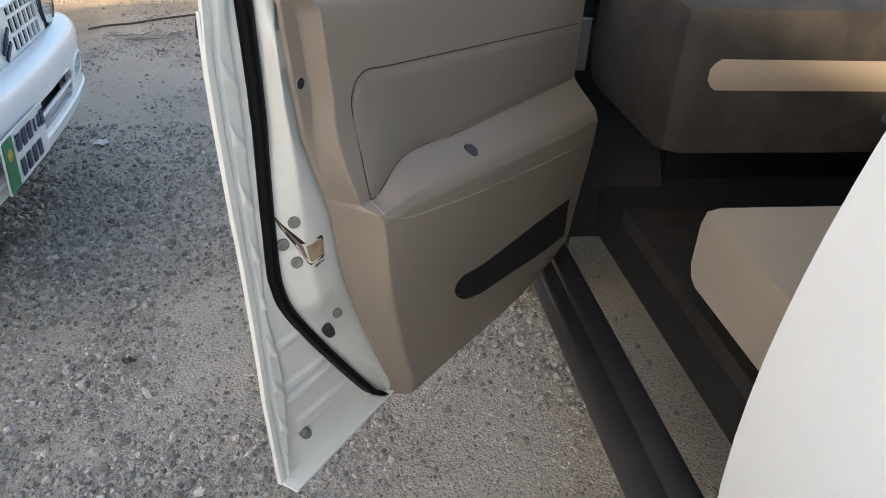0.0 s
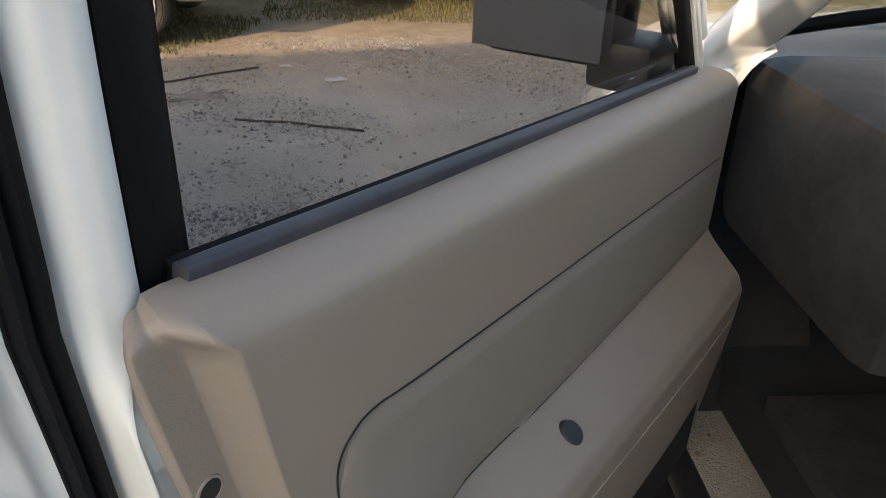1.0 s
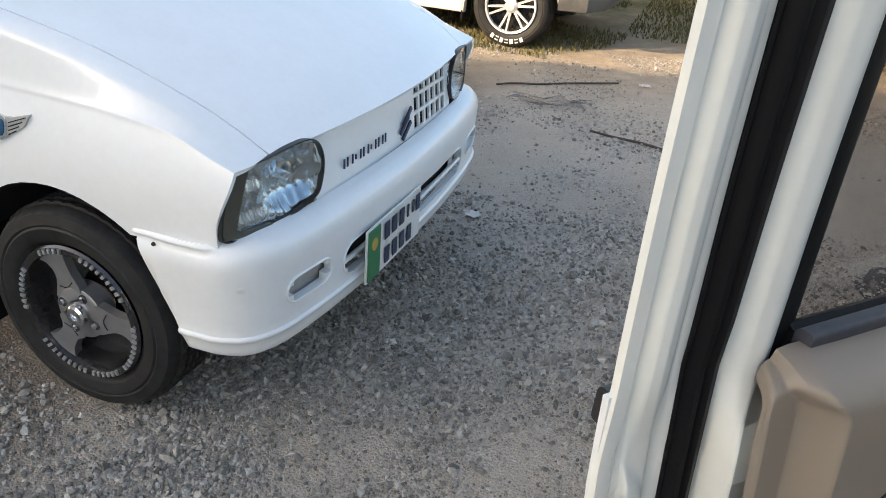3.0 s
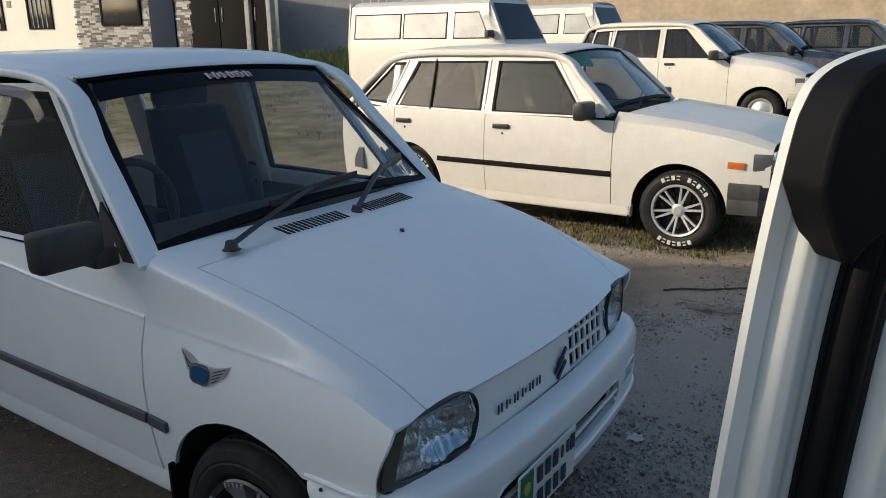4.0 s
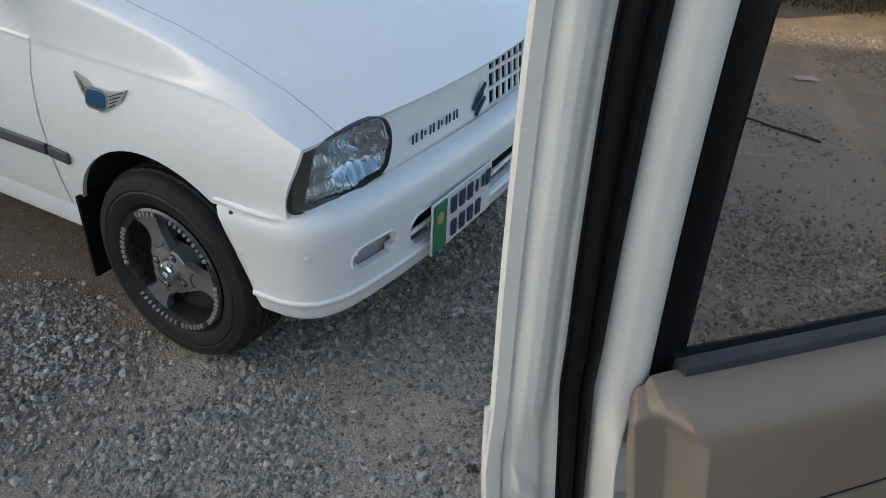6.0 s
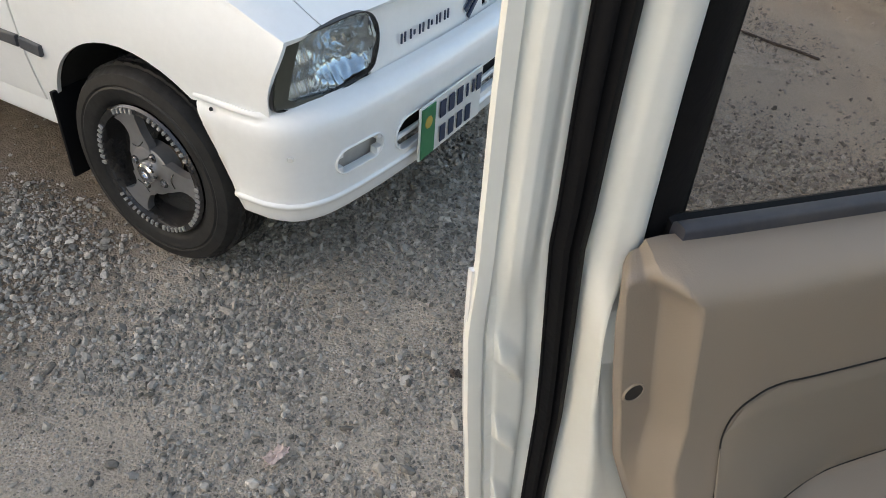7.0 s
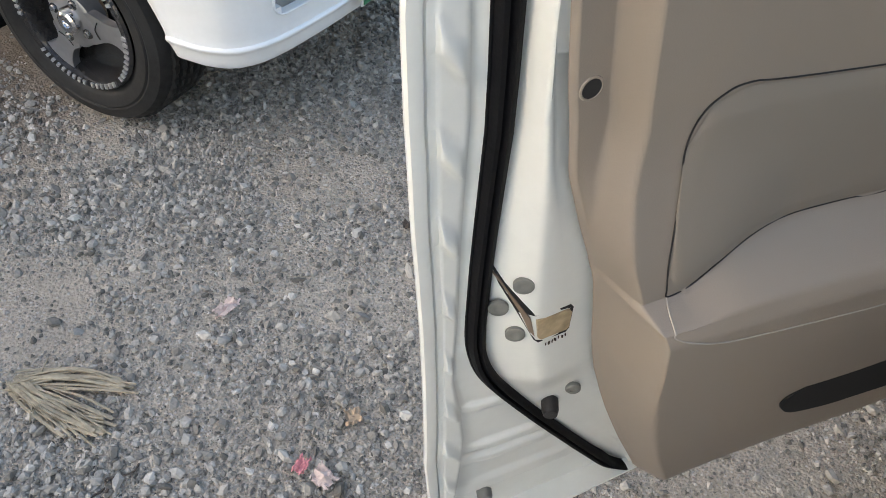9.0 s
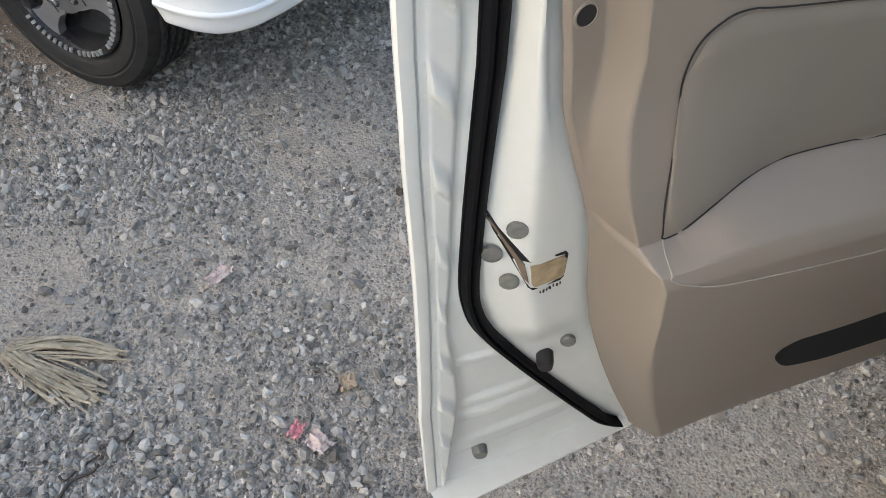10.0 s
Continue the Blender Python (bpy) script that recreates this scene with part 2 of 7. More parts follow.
def ring_prism(outer, inner, fn, depth):
    """A flat ring between two outlines of like count, mapped by fn(a, b, d) and given a depth."""
    bm = bmesh.new()
    rows = [[bm.verts.new(fn(a, b, d)) for a, b in poly] for poly, d in ((inner, 0.0), (outer, 0.0), (outer, depth), (inner, depth))]
    n = len(outer)
    for r in range(4):
        p, q = rows[r], rows[(r + 1) % 4]
        for i in range(n):
            bm.faces.new((p[i], p[(i + 1) % n], q[(i + 1) % n], q[i]))
    return bm


def curve(points, n=8):
    """A smooth run of points through the given ones (Catmull-Rom)."""
    P = [Vector(p) for p in points]
    out = []
    for i in range(len(P) - 1):
        a, b, c, d = P[max(i - 1, 0)], P[i], P[i + 1], P[min(i + 2, len(P) - 1)]
        for k in range(n):
            t = k / n
            out.append(0.5 * ((2 * b) + (c - a) * t + (2 * a - 5 * b + 4 * c - d) * t * t + (3 * b - a - 3 * c + d) * t ** 3))
    out.append(P[-1])
    return out


def shift(bm, m):
    bmesh.ops.transform(bm, matrix=m, verts=bm.verts)
    return bm


# ---------------------------------------------------------------- wheels
def wheel(parent, pos, side, R, rim, width, kind, tyre_mat, lettering=False):
    """A wheel at the outer face pos, its face to side * y. Everything is built facing -y and turned."""
    turn = Matrix.Translation(pos) @ (Matrix() if side < 0 else Matrix.Rotation(math.pi, 4, "Z"))
    w, sh = width, R - rim
    prof = [(rim - 0.006, w - 0.02), (rim, w - 0.004), (rim + 0.35 * sh, w + 0.006), (rim + 0.7 * sh, w + 0.002), (R - 0.012, w - 0.012)]
    grooves = 5
    for i in range(grooves):
        y = lerp(w - 0.024, 0.024, (i + 0.5) / grooves)
        prof += [(R - 0.002, y + 0.011), (R, y + 0.008), (R, y - 0.004), (R - 0.007, y - 0.006), (R - 0.007, y - 0.009)]
    prof += [(R - 0.012, 0.012), (R - 0.2 * sh, 0.003), (R - 0.45 * sh, -0.004), (R - 0.5 * sh, -0.0015), (R - 0.55 * sh, -0.005), (rim + 0.2 * sh, -0.002), (rim + 0.012, 0.002), (rim + 0.004, 0.008), (rim - 0.006, 0.02)]
    tread = lathe(prof, 192 if kind in ("dark_alloy", "hubcap") else 64)
    if kind in ("dark_alloy", "hubcap"):
        for v in tread.verts:
            r = math.hypot(v.co.x, v.co.z)
            a = math.atan2(v.co.z, v.co.x)
            if r > R - 0.014 and v.co.y < w - 0.006:
                cut = (a * 48 / math.pi + v.co.y * 90) % 2 > 1.5
                if cut:
                    v.co.x *= 1 - 0.0045 / r
                    v.co.z *= 1 - 0.0045 / r
    hub = part("wheel", shift(tread, turn), tyre_mat, parent, "", 35)
    hub.name = "wheel"

    def sub(name, bm, mat, label=""):
        return part(name, shift(bm, turn), mat, hub, label)
    if lettering:
        bm = bmesh.new()
        for a0, n in ((118, 4), (72, 5), (-118, 7)):
            for i in range(n):
                a = radians(a0 + (-9 if a0 > 0 else 9) * i)
                rm = rim + 0.52 * sh
                for dr in ((-0.011, 0.011) if i % 2 else (0.0,)):
                    c = ((rm + dr) * math.cos(a), -0.006, (rm + dr) * math.sin(a))
                    box(c, (0.008 if i % 2 else 0.032, 0.004, 0.024), 0, bm, Matrix.Rotation(-a, 3, "Y"))
        sub("lettering", bm, WHITEMARK, "raised white tyre lettering")["kind"] = "stuff"
    if kind == "dark_alloy":
        sub("rim", lathe([(rim - 0.004, 0.10), (rim - 0.004, 0.012), (rim + 0.003, 0.003), (rim - 0.002, -0.003), (rim - 0.018, 0.000), (rim - 0.022, 0.012), (rim - 0.03, 0.06), (0.04, 0.075)], 56), DARKRIM, "gloss black alloy rim")
        for a0, n in ((96, 5), (150, 8), (222, 9), (276, 6), (318, 9), (30, 9)):
            bm = bmesh.new()
            for k in range(n):
                a = radians(a0 + k * 5.6)
                box(((rim - 0.010) * math.cos(a), -0.0035, (rim - 0.010) * math.sin(a)), (0.012, 0.005, 0.0075), 0.0, bm, Matrix.Rotation(-a + 0.2, 3, "Y"))
            sub("milled_ring", bm, SILVER, "milled silver ticks")["kind"] = "stuff"
        for q in range(3):
            a = radians(120 * q + 115)
            outl = curve([(0.030, -0.034, 0), (0.056, -0.040, 0), (0.078, -0.030, 0), (0.100, -0.024, 0), (rim - 0.040, -0.030, 0), (rim - 0.018, -0.052, 0), (rim - 0.013, -0.030, 0), (rim - 0.012, 0.0, 0), (rim - 0.013, 0.030, 0), (rim - 0.018, 0.052, 0), (rim - 0.040, 0.030, 0), (0.100, 0.024, 0), (0.078, 0.030, 0), (0.056, 0.040, 0), (0.030, 0.034, 0)], 3)
            dish = lambda r: 0.003 + 0.020 * math.sin(math.pi * min(1.0, max(0.0, (r - 0.05) / (rim - 0.05)))) * 0.6
            bm = prism([(p.x, p.y) for p in outl], lambda r, t, d: (r * math.cos(a) - t * math.sin(a), dish(r) + d, r * math.sin(a) + t * math.cos(a)), 0.022)
            sub("spoke", bm, SATIN, "")
            line = [((r * math.cos(a) - t * math.sin(a)), dish(r) - 0.0006, (r * math.sin(a) + t * math.cos(a))) for r, t in ((0.074, -0.022), (0.066, 0.0), (0.074, 0.022))]
            sub("spoke_groove", sweep(curve(line, 6), circle(0.0016, 6), up=(0, 1, 0)), DARKRIM)
        sub("hub_plate", lathe([(0.0, 0.003), (0.058, 0.003), (0.066, 0.008), (0.066, 0.05)], 36), SATIN)
        sub("hub_cap", lathe([(0.0, -0.008), (0.009, -0.008), (0.011, -0.013), (0.021, -0.014), (0.027, -0.010), (0.029, 0.004), (0.033, 0.008)], 28), CHROME, "chrome centre cap")
        for q in range(4):
            a = radians(90 * q + 66)
            well = lathe([(0, 0.0015), (0.0115, 0.0015), (0.0125, 0.004)], 16)
            sub("nut_well", shift(well, Matrix.Translation((0.048 * math.cos(a), 0, 0.048 * math.sin(a)))), DARKRIM)
            bm = lathe([(0, -0.004), (0.007, -0.004), (0.009, 0.010)], 6)
            sub("wheel_nut", shift(bm, Matrix.Translation((0.048 * math.cos(a), 0, 0.048 * math.sin(a)))), CHROME)
    elif kind == "spoked":
        sub("rim", lathe([(rim - 0.004, 0.10), (rim - 0.004, 0.012), (rim + 0.003, 0.002), (rim - 0.004, -0.004), (rim - 0.016, 0.003), (rim - 0.02, 0.03), (rim - 0.03, 0.09), (0.03, 0.10)], 48), DARKRIM)
        sub("rim_lip", lathe([(rim + 0.003, 0.001), (rim - 0.002, -0.006), (rim - 0.014, -0.002), (rim - 0.018, 0.012)], 48), ALLOY, "polished alloy rim")
        for q in range(6):
            for s in (-1, 1):
                a = radians(60 * q + 15 + s * 9)
                poly = [(0.03, -0.009), (rim - 0.012, -0.0065), (rim - 0.012, 0.0065), (0.03, 0.009)]
                bm = prism(poly, lambda r, t, d: (r * math.cos(a) - t * math.sin(a), 0.004 + d + 0.03 * (1 - r / rim) ** 2, r * math.sin(a) + t * math.cos(a)), 0.018)
                sub("spoke", bm, ALLOY)
        sub("hub_cap", lathe([(0, 0.008), (0.026, 0.008), (0.034, 0.014), (0.046, 0.02), (0.046, 0.04)], 24), ALLOY)
    elif kind == "hubcap":
        sub("rim", lathe([(rim - 0.004, 0.10), (rim - 0.004, 0.012), (rim + 0.003, 0.004), (rim - 0.01, 0.004), (rim - 0.02, 0.03), (0.04, 0.05)], 48), WELL)

        def cap(u, v):
            r = lerp(rim + 0.003, 0.0, v)
            y = -table([(0, 0.020), (0.045, 0.018), (0.06, 0.012), (0.115, 0.009), (rim - 0.02, 0.012), (rim + 0.004, 0.0)], r)
            a = 2 * math.pi * u
            return (r * math.cos(a), y, r * math.sin(a))

        def hole(u, v):
            r = lerp(rim + 0.003, 0.0, v)
            k = (u * 8) % 1.0
            return 0.55 * rim < r < 0.86 * rim and abs(k - 0.5) < (0.20 if int(u * 8) % 2 == 0 else 0.12)
        sub("hubcap", sheet(cap, 96, 18, 0.003, hole), SILVER, "dusty silver wheel cover")
    else:
        sub("rim", lathe([(rim, 0.06), (rim + 0.002, 0.002), (rim - 0.02, 0.006), (rim - 0.04, 0.03), (0.07, 0.02), (0.05, 0.008), (0.0, 0.006)], 32), SILVER)
    return hub


# ---------------------------------------------------------------- a car from its measures
def side_y(s, x, z):
    """Half width of the body side at x, z."""
    f = max(0.0, (x - s["plan_f"]) / (s["nose"] - s["plan_f"]))
    r = max(0.0, (s["plan_r"] - x) / (s["plan_r"] - s["tail"]))
    w = s["W"] - s["taper_f"] * f ** 2.2 - s["taper_r"] * r ** 2.2
    zc, zt, zs = s["crease"], table(s["top"], x), s["sill"]
    if s.get("ridge") and z > zc:
        # up to the pressed line; the doors ease into the fender's section
        zt = lerp(zt, 0.764, smooth(-0.95, -0.366, x)) if x < -0.366 else zt
        w -= s["lean"] * ((min(z, table(s["ridge"], x)) - zc) / max(0.05, zt - zc)) ** 2
    elif z > zc:
        w -= s["lean"] * ((z - zc) / max(0.05, zt - zc)) ** 2
    else:
        w -= s["tuck"] * ((zc - z) / max(0.05, zc - zs)) ** 2
    if s.get("ridge"):
        zr = table(s["ridge"], x)
        w += 0.0028 * math.exp(-((z - zr) / 0.0045) ** 2)
        if z > zr:
            w -= 0.31 * (z - zr)
    return w


def low_edge(s, x):
    z = s["sill"]
    for xw in (0.0, -s["wb"]):
        d = s["arch"] ** 2 - (x - xw) ** 2
        if d > 0:
            z = max(z, s["hub"] + math.sqrt(d) * s.get("arch_h", 1.0))
    if x > 0 and s.get("bumper_cut"):
        z = max(z, table(s["bumper_cut"], x))
    return z


def stations(x0, x1, s, step=0.06):
    n = max(2, int(abs(x1 - x0) / step))
    xs = {round(lerp(x0, x1, i / n), 4) for i in range(n + 1)}
    for xw in (0.0, -s["wb"]):
        for k in range(25):
            x = xw + s["arch"] * math.cos(math.pi * k / 24) * 0.9999
            if min(x0, x1) < x < max(x0, x1):
                xs.add(round(x, 4))
    return sorted(xs)


def side_panel(s, x0, x1, sd, parent, name, label="", mat=None):
    """One panel of the body side, from its low edge up to the waist line, a pressed sheet with turned edges."""
    xs = stations(x0, x1, s)

    def fn(x, v):
        zt, zb = table(s["top"], x), low_edge(s, x)
        z = lerp(zb, zt, v)
        if s.get("ridge"):
            # rows bunch along the pressed line
            zr = table(s["ridge"], x)
            z = lerp(zb, zr - 0.009, v / 0.5) if v <= 0.5 else lerp(zr - 0.009, zr + 0.009, (v - 0.5) / 0.2) if v <= 0.7 else lerp(zr + 0.009, zt, (v - 0.7) / 0.3)
        return (x, sd * side_y(s, x, z), z)
    vs = [0, 0.05, 0.15, 0.3, 0.42, 0.5, 0.525, 0.55, 0.575, 0.6, 0.625, 0.65, 0.675, 0.7, 0.745, 0.82, 0.9, 0.96, 1]
    bm = sheet(fn, xs if sd < 0 else xs[::-1], vs, 0.014)
    return part(name, bm, mat or s["paint"], parent, label, s.get("fender_angle", 40))


def fender(s, x0, x1, sd, parent, label=""):
    xs = stations(x0, x1, s, 0.04)

    def slant(x, z):
        # the front edge leans forward along the lamp
        return s.get("lamp_slant", 0.0) * smooth(0.57, 0.70, z) * smooth(x1 - 0.09, x1, x)

    def pressed(x, v):
        # low edge, pressed line, leaning shoulder, round to the hood's edge
        xt = x + slant(x, 1.0)
        zb, zr = low_edge(s, x), table(s["ridge"], xt)
        if v <= 0.5:
            z = lerp(zb, zr - 0.009, v / 0.5) if v < 0.36 else lerp(lerp(zb, zr - 0.009, 0.72), zr, (v - 0.36) / 0.14)
            return (x + slant(x, z), sd * side_y(s, x, z), z)
        r = Vector((side_y(s, x, zr), zr))
        seam = Vector((table(s["hood_w"], xt), table(s["hood_z"], xt)))
        top = Vector((min(seam.x + 0.048, r.x), seam.y - 0.006))
        m = r.lerp(top, 0.80)
        if v <= 0.72:
            p = r.lerp(m, (v - 0.5) / 0.22)
            p.x -= 0.0028 * (1 - math.exp(-(((v - 0.5) / 0.22) * 8) ** 2)) * (1 - (v - 0.5) / 0.22)
        else:
            t = (v - 0.72) / 0.28
            p = (1 - t) ** 2 * m + 2 * t * (1 - t) * top + t * t * seam
        return (x + slant(x, p.y), sd * p.x, p.y)

    def fn(x, v):
        if s.get("ridge"):
            return pressed(x, v)
        xt = x + slant(x, 1.0)
        zt, zb = table(s["top"], xt), low_edge(s, x)
        if v <= 0.7:
            z = lerp(zb, zt, v / 0.7)
            return (x + slant(x, z), sd * side_y(s, x, z), z)
        t = (v - 0.7) / 0.3
        y0 = side_y(s, x, zt)
        y1, z1 = table(s["hood_w"], xt), table(s["hood_z"], xt)
        zc = zt + s.get("shoulder", (0.22, 0.8))[1] * (z1 - zt)
        y = (1 - t) ** 2 * y0 + 2 * t * (1 - t) * lerp(y0, y1, s.get("shoulder", (0.22, 0.8))[0]) + t * t * y1
        z = (1 - t) ** 2 * zt + 2 * t * (1 - t) * zc + t * t * z1
        return (x + slant(x, z), sd * y, z)
    vs = [0, 0.04, 0.1, 0.2, 0.3, 0.36, 0.42, 0.5, 0.6, 0.66, 0.688, 0.7, 0.712, 0.76, 0.82, 0.88, 0.94, 1]
    if s.get("ridge"):
        vs = [0, 0.03, 0.08, 0.15, 0.22, 0.29, 0.36, 0.42, 0.46, 0.475, 0.485, 0.4925, 0.5, 0.507, 0.515, 0.53, 0.55, 0.6, 0.66, 0.72, 0.75, 0.78, 0.82, 0.86, 0.9, 0.94, 0.97, 1]
    bm = sheet(fn, xs if sd < 0 else xs[::-1], vs, 0.012)
    return part("fender", bm, s["paint"], parent, label, s.get("fender_angle", 45))


def hood(s, parent):
    x0, x1 = s["hood_x"]
    xs = [lerp(x0, x1, i / 22) for i in range(23)]

    def fn(x, v):
        w = table(s["hood_w"], x) - 0.004
        y = lerp(-w, w, v)
        bow = s.get("hood_bow", 0.05) * (1 - (2 * v - 1) ** 2)
        xx = x + bow * smooth(lerp(x0, x1, 0.7), x1, x) + s.get("cowl_bow", 0.06) * (1 - (2 * v - 1) ** 2) * (1 - smooth(x0, lerp(x0, x1, 0.35), x))
        crown = s.get("crown", 0.03) * (1 - abs(2 * v - 1) ** 2.4) * (1 - 0.75 * smooth(x1 - 0.18, x1, x))
        return (xx, y, table(s["hood_z"], x) + crown)
    return part("hood", sheet(fn, xs, 22, 0.012), s["paint"], parent, s.get("hood_label", ""), 40)


def glass_quad(bl, br, tl, tr, bulge, n=10, thick=0.004, ease=0.0):
    """A pane between four corners, bowed out along its normal."""
    bl, br, tl, tr = map(Vector, (bl, br, tl, tr))
    nrm = (br - bl).cross(tl - bl).normalized()

    def fn(u, v):
        p = lerp(lerp(bl, br, u), lerp(tl, tr, u), v)
        return p + nrm * bulge * (1 - ease * v) * (1 - (2 * u - 1) ** 2) * (0.6 + 0.4 * (1 - (2 * v - 1) ** 2))
    return sheet(fn, n, 5, thick)


def upper_y(s, x, z):
    zb = table(s["top"], x)
    t = (z - zb) / max(0.1, s["rail_z"] - zb)
    return lerp(side_y(s, x, zb) - 0.012, s["rail_y"], t)


def window(s, pts, sd, parent, glass, name="side_window", frame=0.028, frame_mat=None, gasket=True):
    """A side window: pane, black gasket round it and a painted frame."""
    loop = [Vector((x, sd * upper_y(s, x, z), z)) for x, z in pts]
    c = sum(loop, Vector()) / len(loop)
    n = (loop[1] - loop[0]).cross(loop[2] - loop[0]).normalized()
    n = n if n.y * sd > 0 else -n
    bm = bmesh.new()
    f = [bm.verts.new(p - n * 0.008) for p in loop]
    g = [bm.verts.new(p - n * 0.012) for p in loop]
    bm.faces.new(f), bm.faces.new(list(reversed(g)))
    k = len(loop)
    for i in range(k):
        bm.faces.new((f[i], f[(i + 1) % k], g[(i + 1) % k], g[i]))
    pane = part(name, bm, glass, parent)
    pane.visible_shadow = False

    def ring(lo, hi, h, mat, nm):
        a = [c + (p - c) * (1 + lo / (p - c).length) for p in loop]
        b = [c + (p - c) * (1 + hi / (p - c).length) for p in loop]
        bm = bmesh.new()
        rows = [[bm.verts.new(p + n * d) for p in q] for q, d in ((a, -0.014), (a, h), (b, h), (b, -0.014))]
        for r in range(4):
            for i in range(k):
                bm.faces.new((rows[r][i], rows[r][(i + 1) % k], rows[(r + 1) % 4][(i + 1) % k], rows[(r + 1) % 4][i]))
        part(nm, bm, mat, pane)
    if gasket:
        ring(-0.016, 0.010, 0.001, RUBBER, "window_seal")
    ring(0.010, 0.010 + frame, 0.004, frame_mat or s["paint"], "window_frame")
    return pane


def bumper_sheet(s, plan, prof, parent, mat, name="bumper", label="", skip=None, nu=None, vs=None):
    """A wrap-round bumper: profile of (outward, z) carried along the plan of (x, y)."""
    P = [Vector((x, y, 0)) for x, y in plan]
    us = nu or [i / (len(P) - 1) for i in range(len(P))]
    L = [0.0]
    for a, b in zip(P, P[1:]):
        L.append(L[-1] + (b - a).length)

    def fn(u, v):
        d = u * L[-1]
        i = max(0, min(len(P) - 2, next((k for k in range(len(P) - 1) if L[k + 1] >= d - 1e-9), len(P) - 2)))
        t = (d - L[i]) / (L[i + 1] - L[i])
        p = lerp(P[i], P[i + 1], t)

        def nrm(k):
            a, b = P[max(k - 1, 0)], P[min(k + 1, len(P) - 1)]
            e = (b - a).normalized()
            return Vector((e.y, -e.x, 0))
        n = lerp(nrm(i), nrm(i + 1), t).normalized()
        o = table([(w, q[0]) for w, q in zip(PV, prof)], v)
        z = table([(w, q[1]) for w, q in zip(PV, prof)], v)
        return p + n * o + Vector((0, 0, z))
    PV = [i / (len(prof) - 1) for i in range(len(prof))]
    return part(name, sheet(fn, us, vs or PV, 0.02, skip), mat, parent, label, 40), fn


def seat(parent, x, y, z, w, mat, panel, back_h=0.55):
    """A car seat: cushion, backrest and headrest."""
    part("seat_cushion", box((x, y, z), (0.48, w, 0.16), 0.04), mat, parent)

    def bk(u, v):
        a = 2 * math.pi * u
        yy = w / 2 * math.copysign(abs(math.cos(a)) ** 0.5, math.cos(a)) * (1 - 0.22 * v * v)
        d = 0.065 * math.copysign(abs(math.sin(a)) ** 0.6, math.sin(a))
        return (x - 0.20 - 0.20 * v + d, y + yy, z + 0.05 + back_h * v)
    bm = sheet(bk, 24, 8)
    bmesh.ops.remove_doubles(bm, verts=bm.verts, dist=1e-4)
    bmesh.ops.holes_fill(bm, edges=bm.edges, sides=0)
    part("backrest", bm, mat, parent, "", 60)
    part("back_panel", box((x - 0.235, y, z + 0.30), (0.02, w * 0.55, 0.42), 0.008, turn=Euler((0, radians(-20), 0)).to_matrix()), panel, parent)
    part("headrest", box((x - 0.43, y, z + back_h + 0.15), (0.09, 0.25, 0.19), 0.035), mat, parent)


def mirror(s, parent, x, y, z, sd, big=1.0):
    ob = part("door_mirror", box((x, y + sd * 0.085 * big, z), (0.075 * big, 0.19 * big, 0.115 * big), 0.018 * big), BLACK, parent, "black plastic door mirror")
    part("mirror_glass", box((x - 0.039 * big, y + sd * 0.085 * big, z), (0.004, 0.165 * big, 0.09 * big), 0.0), CHROME, ob)
    part("mirror_foot", box((x, y - sd * 0.01, z - 0.045), (0.07, 0.07, 0.05), 0.01), BLACK, ob)
    return ob


def handle(parent, x, y, z, sd, length=0.14, h=0.035, mat=None):
    ob = part("door_handle", box((x, y + sd * 0.012, z), (length, 0.02, h), 0.006), mat or BLACK, parent, "black pull handle")
    part("keyhole", shift(lathe([(0, -0.003), (0.010, -0.003), (0.012, 0.004)], 12), Matrix.Translation((x + length * 0.1, y + sd * 0.004, z - 0.055)) @ (Matrix() if sd < 0 else Matrix.Rotation(math.pi, 4, "Z"))), CHROME, ob)
    return ob


